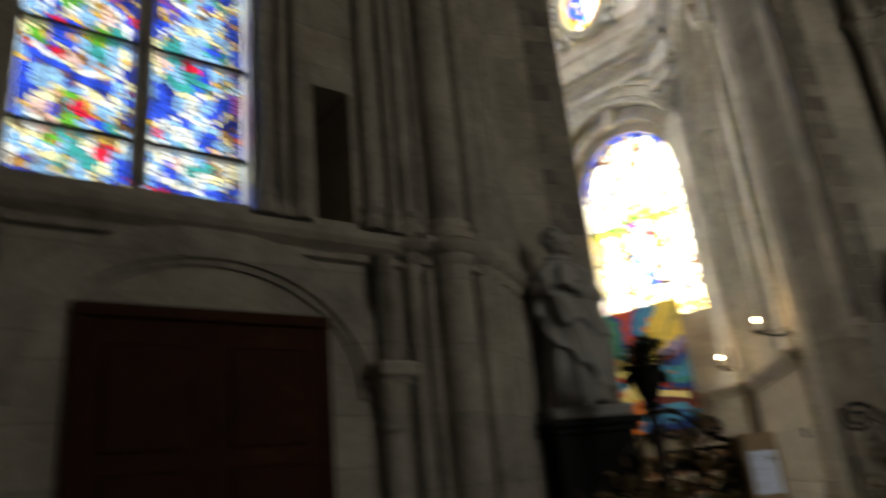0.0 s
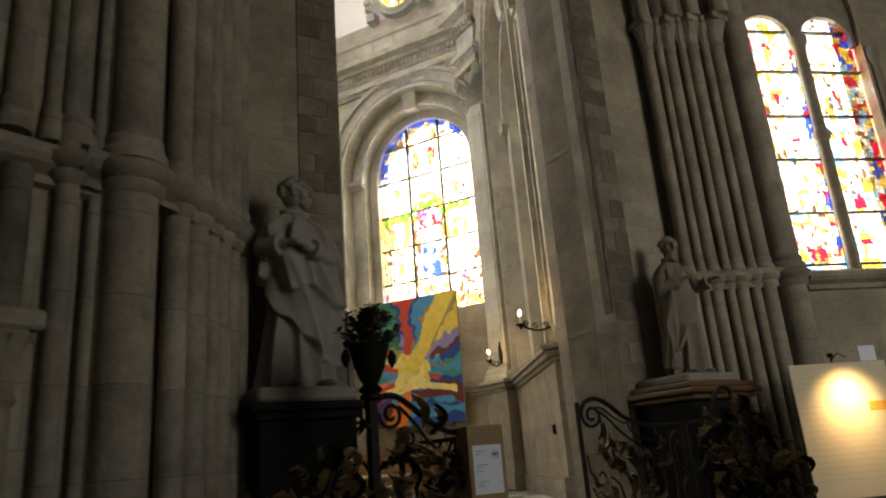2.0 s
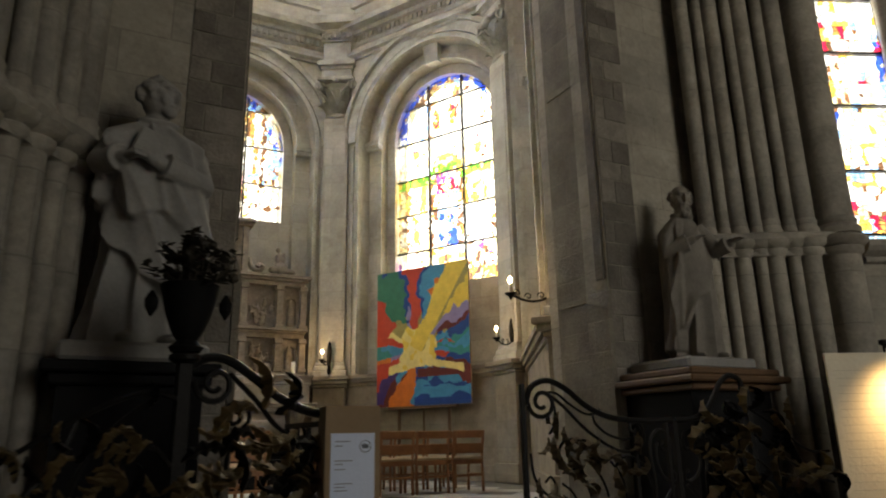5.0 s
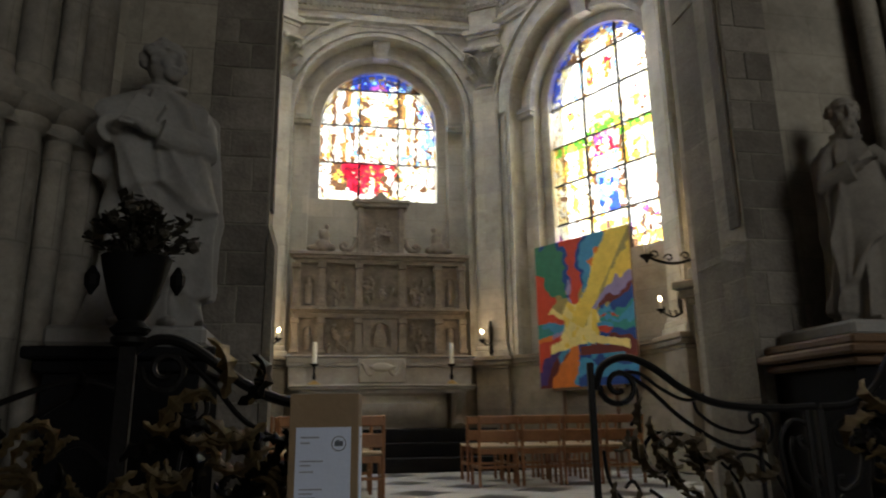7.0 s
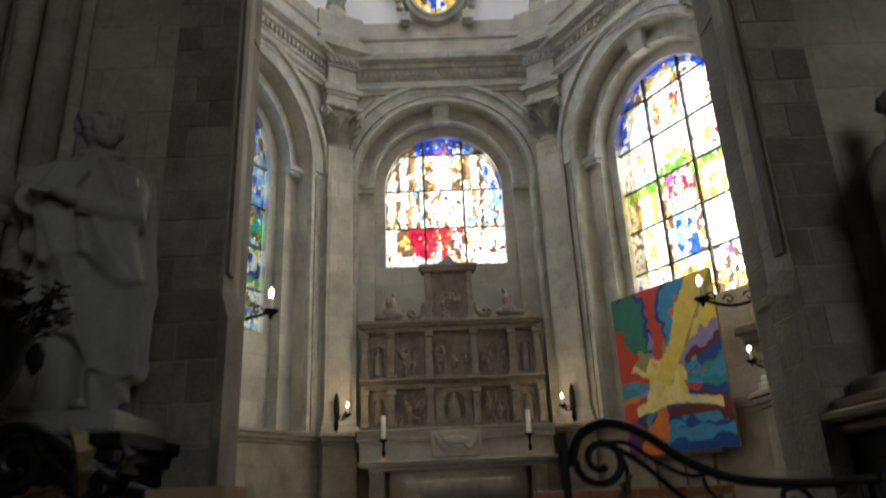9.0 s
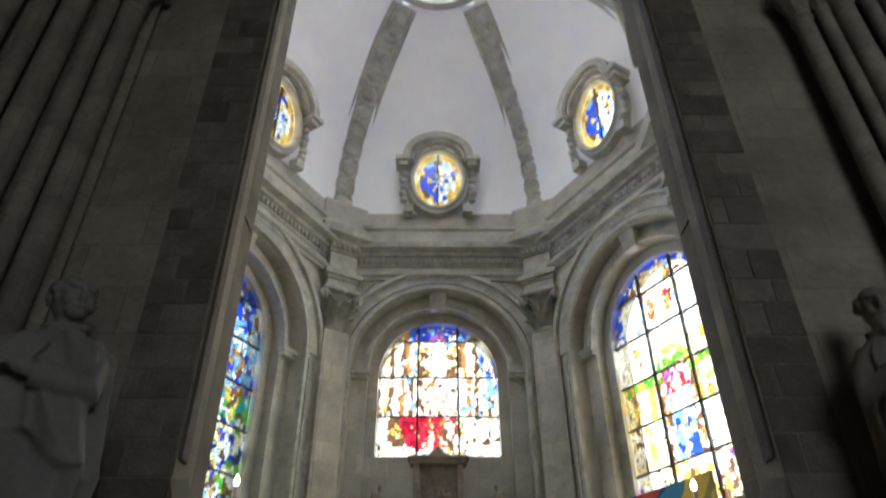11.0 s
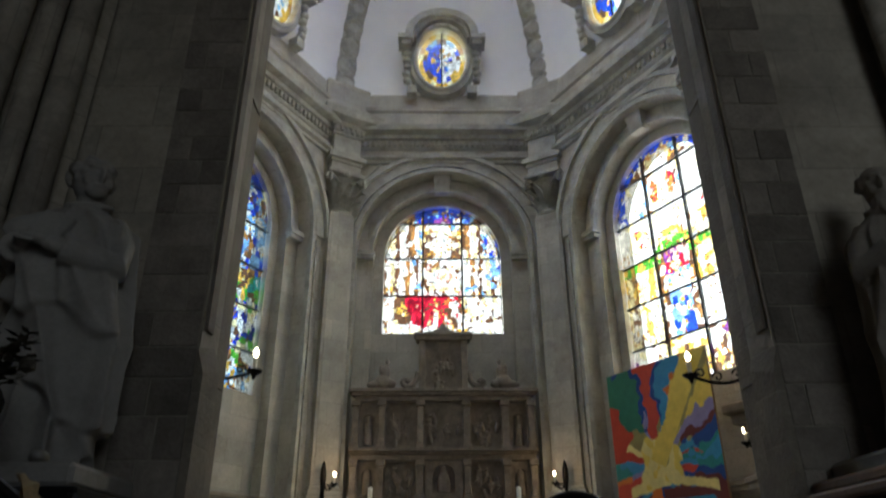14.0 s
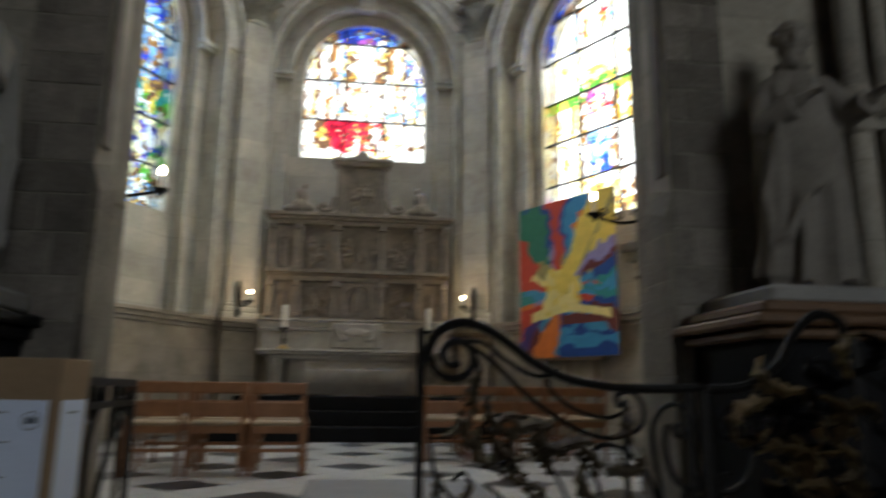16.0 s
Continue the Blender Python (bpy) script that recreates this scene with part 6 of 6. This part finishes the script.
def relief(x, z, w, h, seed):
    """A crowded carved scene: many small rounded bodies on a slab."""
    q = random.Random(seed)
    bm = bmesh.new()
    for i in range(9):
        cx, cz = x + q.uniform(-0.42, 0.42) * w, z + q.uniform(0.02, 0.62) * h
        hh = q.uniform(0.12, 0.2)
        bmesh.ops.create_icosphere(bm, subdivisions=2, radius=1, matrix=Matrix.Translation((cx, -0.045, cz)) @ Matrix.Rotation(q.uniform(-0.5, 0.5), 4, "Y") @ Matrix.Diagonal((0.045, 0.045, hh * 0.6, 1)))
        bmesh.ops.create_icosphere(bm, subdivisions=1, radius=0.033, matrix=Matrix.Translation((cx + q.uniform(-0.03, 0.03), -0.07, cz + hh * 0.7)))
        tube(bm, [(cx, -0.07, cz + 0.04), (cx + q.uniform(-0.12, 0.12), -0.09, cz + q.uniform(-0.05, 0.1))], 0.018, 5)
    ob = part("relief_panel", bm, RELIEF_STONE, ret, "carved relief scene", smooth=True)
    r = ob.modifiers.new("blend", "REMESH")
    r.mode, r.voxel_size, r.use_smooth_shade = "VOXEL", 0.016, True


def niche(x, z, w, h, seed):
    """A shell-headed niche with a small figure."""
    bm = arch_panel(bmesh.new(), x - w / 2, x + w / 2, z, z + h, w * 0.3, z + 0.04, z + h * 0.62, -0.07, -0.021, cx=x, n=16)
    lathe(bm, [(0.075, z + 0.05), (0.07, z + 0.2), (0.055, z + 0.32), (0.06, z + 0.42), (0.025, z + 0.47), (0.038, z + 0.52), (0.01, z + 0.57)], 12, x, -0.05, 1, 0.6)
    part("niche", bm, RELIEF_STONE, ret, "small niche with a carved figure", smooth=True)


for tier, (z, h) in enumerate(((2.76, 0.62), (3.62, 0.8))):
    for i, x in enumerate((-1.36, 1.36)):
        niche(x, z, 0.36, h, i)
    for i, x in enumerate((-0.77, 0.0, 0.77)):
        if tier == 0 and i == 1:
            bm = arch_panel(bmesh.new(), -0.33, 0.33, 2.76, 3.39, 0.2, 2.84, 3.12, -0.13, -0.021, n=16)
            lathe(bm, [(0.1, 2.86), (0.12, 3.0), (0.08, 3.15), (0.05, 3.2), (0.055, 3.27), (0.01, 3.32)], 14, 0, -0.09, 1, 0.5)
            part("tabernacle_door", bm, RELIEF_STONE, ret, "carved tabernacle panel", smooth=True)
        else:
            relief(x, z + 0.03, 0.5 if i != 1 else 0.66, h, 50 + tier * 5 + i)
att = boxes((-0.46, -0.34, -0.12, -0.02, 4.674, 5.62), (0.34, 0.46, -0.12, -0.02, 4.674, 5.62), (-0.52, 0.52, -0.17, 0.1, 5.624, 5.70), (-0.56, 0.56, -0.2, 0.1, 5.704, 5.77), bevel=0.006)
part("attic_frame", att, RELIEF_STONE, ret)
crest = bmesh.new()
lathe(crest, [(0.2, 5.77), (0.19, 5.82), (0.1, 5.87), (0.05, 5.93), (0.02, 5.98)], 16, 0, -0.05, 1.2, 0.5)
part("crest", crest, RELIEF_STONE, ret, smooth=True)
relief(0.0, 4.72, 0.5, 0.7, 90)
for s in (-1, 1):
    bm = bmesh.new()
    tube(bm, [(s * x, -0.06, z) for x, z in smooth_curve([(0.48, 5.0), (0.51, 4.87), (0.58, 4.77), (0.7, 4.75), (0.76, 4.82), (0.7, 4.87), (0.66, 4.82)])], 0.05, 8)
    part("volute", bm, RELIEF_STONE, ret, smooth=True)
    fig = bmesh.new()
    for (x, z), (a, b, c) in (((1.12, 4.82), (0.16, 0.1, 0.14)), ((1.08, 5.0), (0.09, 0.08, 0.15)), ((1.05, 5.2), (0.045, 0.05, 0.06)), ((1.28, 4.76), (0.16, 0.08, 0.07)), ((1.17, 5.05), (0.04, 0.05, 0.12)), ((0.97, 4.78), (0.1, 0.08, 0.08))):
        bmesh.ops.create_icosphere(fig, subdivisions=2, radius=1, matrix=Matrix.Translation((s * x, -0.1, z)) @ Matrix.Diagonal((a, b, c, 1)))
    ob = part("seated_figure", fig, RELIEF_STONE, ret, "small seated stone figure", smooth=True)
    r = ob.modifiers.new("blend", "REMESH")
    r.mode, r.voxel_size, r.use_smooth_shade = "VOXEL", 0.018, True

# ---- candles ----
for x in (-1.2, 1.2):
    c = thing("candlestick", pose(x, -1.05, 2.107), "white candle in a dark brass-footed candlestick on the altar", "candlestick", "altar candles")
    part("foot", lathe(bmesh.new(), [(0.11, 0.0), (0.11, 0.015), (0.06, 0.05), (0.02, 0.08)], 16), BRASS, c, smooth=True)
    part("stem", lathe(bmesh.new(), [(0.02, 0.08), (0.035, 0.14), (0.018, 0.2), (0.02, 0.3), (0.07, 0.34), (0.075, 0.36)], 14), IRON, c, smooth=True)
    part("candle", lathe(bmesh.new(), [(0.038, 0.36), (0.038, 0.72), (0.03, 0.73), (0.005, 0.735)], 14), WAX, c, smooth=True)


def sconce(m, plate, bulb, label, arm_label):
    """A dark wall lamp: plate on the wall, curled arm, candle tube and lit bulb."""
    ob = thing("wall_lamp", m, label, "wall lamp", "chapel wall lamps")
    part("wall_plate", lathe(bmesh.new(), [(0.01, -0.42), (0.04, -0.36), (0.03, -0.2), (0.055, -0.05), (0.05, 0.1), (0.03, 0.2), (0.005, 0.26)], 12, plate[0], plate[1]), IRON, ob, smooth=True)
    a, b = Vector((plate[0], plate[1], -0.15)), Vector((bulb[0], bulb[1], -0.16))
    d = b - a
    part("arm", tube(bmesh.new(), [a + d * t + Vector((0, 0, -0.08 * math.sin(t * math.pi))) for t in [i / 12 for i in range(13)]], 0.014, 8), IRON, ob, smooth=True)
    for t in (0.3, 0.6, 0.85):
        orn = bmesh.new()
        p = a + d * t + Vector((0, 0, -0.08 * math.sin(t * math.pi)))
        u = d.normalized()
        tube(orn, [p + u * 0.045 * math.cos(k * 0.6) * (1 - k / 14) + Vector((0, 0, 0.05 + 0.045 * math.sin(k * 0.6) * (1 - k / 14))) for k in range(12)], 0.008, 5)
        part("ornament", orn, IRON, ob, smooth=True)
    part("drip_pan", lathe(bmesh.new(), [(0.01, -0.22), (0.02, -0.19), (0.06, -0.16), (0.065, -0.145), (0.02, -0.15)], 14, bulb[0], bulb[1]), IRON, ob, smooth=True)
    part("candle_tube", lathe(bmesh.new(), [(0.018, -0.15), (0.018, -0.04), (0.012, -0.035)], 10, bulb[0], bulb[1]), WAX, ob, smooth=True)
    part("bulb", lathe(bmesh.new(), [(0.012, -0.034), (0.021, -0.012), (0.023, 0.004), (0.014, 0.028), (0.003, 0.045)], 12, bulb[0], bulb[1]), BULB, ob, "lit warm bulb", smooth=True)
    flame = bpy.data.lights.new("bulb_light", "POINT")
    flame.energy, flame.color, flame.shadow_soft_size = 6.0, (1, 0.66, 0.34), 0.03
    new("bulb_light", flame).matrix_world = m @ pose(bulb[0], bulb[1], 0.11)
    return ob


sconce(pose(0, 0, 3.1), (-2.08, -0.36), (-1.85, -0.62), "dark iron wall lamp with a lit bulb on a pilaster", "")
sconce(pose(0, 0, 3.1), (2.10, -0.36), (1.87, -0.62), "dark iron wall lamp with a lit bulb on a pilaster", "")
sconce(pose(0, 0, 3.13), (4.14, -3.92), (3.69, -4.15), "dark iron wall lamp on a curled bracket", "")
sconce(pose(0, 0, 3.10), (2.42, -7.5), (1.93, -7.36), "dark iron wall lamp on a long ornate bracket", "")
sconce(pose(0, 0, 3.14), (-2.3, -7.5), (-1.6, -7.36), "dark iron wall lamp on a long ornate bracket", "")

# ---- abstract painting on its easel ----
PAINT = {k: material("paint_" + k, c, 0.6, vary=0.18, scale=9, fine=60, bump=0.3) for k, c in {
    "yellow": (0.72, 0.52, 0.08), "pale": (0.75, 0.62, 0.22), "red": (0.5, 0.05, 0.02), "orange": (0.62, 0.16, 0.02), "teal": (0.03, 0.22, 0.2), "blue": (0.05, 0.24, 0.42),
    "deep": (0.01, 0.05, 0.22), "maroon": (0.12, 0.02, 0.015), "mauve": (0.26, 0.22, 0.4), "green": (0.03, 0.16, 0.09), "olive": (0.3, 0.25, 0.08), "violet": (0.06, 0.03, 0.15)}.items()}
PK = list(PAINT)


SECTORS = ((0, 9, "teal", "blue"), (9, 13, "red", "teal"), (13, 24, "blue", "deep"), (24, 31, "olive", "maroon"), (31, 41, "mauve", "mauve"), (41, 59, "yellow", "yellow"), (59, 67, "olive", "orange"),
           (67, 81, "blue", "blue"), (81, 86, "olive", "deep"), (86, 103, "red", "red"), (103, 109, "mauve", "deep"), (109, 128, "olive", "green"), (128, 146, "olive", "red"), (146, 158, "pale", "red"),
           (158, 172, "red", "red"), (172, 190, "blue", "teal"), (190, 199, "mauve", "orange"), (199, 213, "red", "red"), (213, 229, "deep", "violet"), (229, 243, "blue", "maroon"), (243, 266, "orange", "orange"),
           (266, 292, "deep", "blue"), (292, 313, "blue", "deep"), (313, 328, "maroon", "blue"), (328, 342, "deep", "maroon"), (342, 352, "red", "deep"), (352, 360, "blue", "teal"))


def paint(u, v):
    """Colour of the painting at u across and v up: rays round a pale yellow burst."""
    x, y = u - 0.44, (v - 0.40) * 1.33
    j = noise.noise(Vector((u * 14, v * 18, 0.3)))
    low = noise.noise(Vector((u * 4.2, v * 5.5, 1.7)))
    r = math.hypot(x, y)
    a = (math.degrees(math.atan2(y, x)) + 6 * j + 13 * low * min(1, r * 2.5)) % 360
    along = (x * 0.52 + y * 0.854)
    off = x * 0.854 - y * 0.52
    if along > 0 and abs(off + 0.02 * j - 0.03 * low) < 0.075 + 0.05 * along + 0.015 * noise.noise(Vector((u * 30, v * 30, 4))):
        return "yellow" if off < 0.07 else "olive"
    if r < 0.19 + 0.07 * math.sin(math.radians(a) * 3.5 + 0.6) * (0.6 + low) + 0.04 * j:
        return "yellow" if j + low * 0.6 > 0.12 else "pale"
    if 0 < x < 0.5 and abs(y + 0.10 + 0.22 * x + 0.02 * j) < 0.042 - 0.02 * x:
        return "pale"
    if -0.3 < x < 0 and abs(y + 0.13 - 0.2 * x + 0.02 * j) < 0.045:
        return "pale"
    if v < 0.14 + 0.03 * j and u > 0.42:
        return "deep" if (v < 0.05 or noise.noise(Vector((u * 5, v * 16, 2))) > 0.1) else "blue"
    if 0.2 < v < 0.26 + 0.02 * j and u > 0.45:
        return "maroon"
    for a0, a1, near, far in SECTORS:
        if a0 <= a < a1:
            return near if r < 0.32 + 0.16 * j + 0.1 * low else far
    return "blue"


easel = thing("abstract_painting", pose(3.31, -2.14, 0, 0, 0, -60), "large abstract painting, a yellow burst over red and blue", "painting")
bm = bmesh.new()
nu, nv, PW, PH, PZ = 110, 136, 2.08, 2.57, 2.01
g = [[bm.verts.new((PW * (i / nu - 0.5), -0.026, PZ + PH * j / nv)) for j in range(nv + 1)] for i in range(nu + 1)]
for i in range(nu):
    for j in range(nv):
        f = bm.faces.new((g[i][j], g[i + 1][j], g[i + 1][j + 1], g[i][j + 1]))
        f.material_index = PK.index(paint((i + 0.5) / nu, (j + 0.5) / nv))
part("painted_canvas", bm, [PAINT[k] for k in PK], easel)
part("stretcher", boxes((-PW / 2, PW / 2, -0.022, 0.015, PZ, PZ + PH)), CARD, easel)
for x in (-0.55, 0.55):
    part("easel_leg", boxes((x - 0.03, x + 0.03, 0.017, 0.036, FLOOR, PZ + 1.8)), SHELF_WOOD, easel)
part("easel_ledge", boxes((-0.75, 0.75, -0.05, 0.036, PZ - 0.05, PZ - 0.003)), SHELF_WOOD, easel)
part("rear_leg", tube(bmesh.new(), [(0, 0.02, PZ - 0.06), (0, 0.06, FLOOR + 0.02)], 0.02, 6), SHELF_WOOD, easel)

# ---- chairs ----
chair = thing("church_chair", pose(-0.69, -6.2, FLOOR), "light beech chapel chair with a pale woven seat", "chair", "chapel chairs")
for x in (-0.225, 0.225):
    part("back_leg", tube(bmesh.new(), [(x, -0.2, 0.0), (x, -0.18, 0.44), (x, -0.24, 0.8)], 0.02, 8), CHAIR_WOOD, chair, smooth=True)
    part("front_leg", tube(bmesh.new(), [(x, 0.2, 0.0), (x, 0.19, 0.44)], 0.02, 8), CHAIR_WOOD, chair, smooth=True)
    part("side_rail", boxes((x - 0.012, x + 0.012, -0.17, 0.18, 0.2, 0.235)), CHAIR_WOOD, chair)
part("seat", boxes((-0.24, 0.24, -0.2, 0.22, 0.425, 0.46), bevel=0.012), RUSH, chair, "pale woven seat")
pieces("seat_frame", ((-0.235, 0.235, -0.19, -0.165, 0.36, 0.422), (-0.235, 0.235, 0.185, 0.21, 0.36, 0.422)), CHAIR_WOOD, chair)
part("top_rail", boxes((-0.225, 0.225, -0.255, -0.225, 0.70, 0.80), bevel=0.01), CHAIR_WOOD, chair)
part("back_rail", boxes((-0.225, 0.225, -0.235, -0.215, 0.50, 0.63), bevel=0.008), CHAIR_WOOD, chair)
part("stretcher", boxes((-0.225, 0.225, -0.20, -0.175, 0.2, 0.23)), CHAIR_WOOD, chair)
for x, y, r in ((-1.22, -6.2, 0), (-1.75, -6.21, 1), (-0.75, -5.4, -1), (-1.3, -5.42, 1), (-1.8, -5.4, 0),
                (0.98, -4.95, 1), (1.5, -4.96, 0), (2.02, -4.95, -1), (2.54, -4.97, 1), (1.02, -4.1, 0), (1.54, -4.12, 1), (2.06, -4.1, 0), (2.58, -4.1, -1)):
    copy_thing(chair, pose(x, y, FLOOR, 0, 0, r))

# votive stand by the entrance pier
stand = thing("votive_stand", pose(2.8, -7.05, FLOOR, 0, 0, 30), "dark iron votive stand with two small lit cups", "candle stand")
part("foot", boxes((-0.14, 0.14, -0.12, 0.12, 0.0, 0.025), bevel=0.006), IRON, stand)
for x in (-0.12, 0.12):
    part("post", tube(bmesh.new(), [(x, 0, 0.025), (x, 0.01, 0.45), (x, 0.03, 0.83)], 0.014, 8), IRON, stand, smooth=True)
part("shelf", boxes((-0.17, 0.17, -0.1, 0.1, 0.47, 0.49), bevel=0.004), IRON, stand)
tray = boxes((-0.22, 0.22, -0.15, 0.15, 0.83, 0.85), (-0.22, 0.22, 0.13, 0.15, 0.852, 0.95), bevel=0.004)
part("tray", tray, IRON, stand, "dark iron candle tray")
for x in (-0.06, 0.07):
    cup = part("cup", lathe(bmesh.new(), [(0.02, 0.851), (0.03, 0.87), (0.032, 0.9), (0.026, 0.9)], 12, x, 0.0), RED_CUP, stand, "small red glass cup", smooth=True)
    part("flame", lathe(bmesh.new(), [(0.004, 0.89), (0.012, 0.905), (0.01, 0.92), (0.002, 0.94)], 8, x, 0.0), BULB, cup, "lit flame", smooth=True)

# carpet and plant
part_carpet = tagged(part("carpet", boxes((-0.38, 1.0, -9.6, -6.75, FLOOR + 0.004, FLOOR + 0.014), bevel=0.003), CARPET), "grey carpet runner on the tiled floor", "carpet")
plant = thing("potted_plant", pose(1.45, -1.95, 0.933), "small green potted plant beside the altar steps", "plant")
plant.location = (1.75, -2.75, FLOOR)
part("pot", lathe(bmesh.new(), [(0.1, 0.0), (0.14, 0.25), (0.15, 0.27), (0.13, 0.27)], 14), POT, plant, smooth=True)
rp = random.Random(4)
for i in range(24):
    a, l = rp.uniform(0, 6.28), rp.uniform(0.15, 0.3)
    d = Vector((math.cos(a), math.sin(a), 0))
    s = Vector((-d.y, d.x, 0)) * 0.035
    b = Vector((0, 0, 0.27))
    bm = bmesh.new()
    vs = [b, b + d * l * 0.5 + Vector((0, 0, l * 0.8)) + s, b + d * l + Vector((0, 0, l * 0.7)), b + d * l * 0.5 + Vector((0, 0, l * 0.8)) - s]
    bm.faces.new([bm.verts.new(v) for v in vs])
    part("plant_leaf", bm, PLANT, plant)

# ---- floor tiles, stone blocks ----
floor = bpy.data.objects["floor"]
T = 0.48
me_tile = {}
for key, mat in (("w", TILE_WHITE), ("b", TILE_BLACK)):
    bm = bmesh.new()
    h = T / 2 - 0.003
    box(bm, -h, h, -h, h, -0.03, 0.0, 0.004)
    me = bpy.data.meshes.new("tile")
    bm.to_mesh(me)
    bm.free()
    me.materials.append(mat)
    me_tile[key] = me
for i in range(-13, 14):
    for j in range(-13, 14):
        x, y = (i + j) * T * 0.7071, -5.6 + (j - i) * T * 0.7071
        if abs(x) < 3.3 and -9.3 < y < -2.3:
            o = new("tile", me_tile["b" if i % 2 == 0 and j % 2 == 0 else "w"])
            o.parent = floor
            o.matrix_basis = pose(x, y, FLOOR, 0, 0, 45)
entrance = bpy.data.objects["wall_entrance"]
rb = random.Random(6)
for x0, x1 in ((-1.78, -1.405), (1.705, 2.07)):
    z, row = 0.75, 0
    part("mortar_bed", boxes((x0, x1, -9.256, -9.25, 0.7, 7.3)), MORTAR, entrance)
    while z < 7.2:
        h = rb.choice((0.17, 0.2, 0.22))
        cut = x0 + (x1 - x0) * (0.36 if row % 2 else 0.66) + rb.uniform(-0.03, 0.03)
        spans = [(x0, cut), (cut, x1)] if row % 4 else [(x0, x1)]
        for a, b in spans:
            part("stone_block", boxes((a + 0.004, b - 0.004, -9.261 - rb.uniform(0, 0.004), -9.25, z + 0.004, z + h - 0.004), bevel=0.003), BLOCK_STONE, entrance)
        z += h
        row += 1
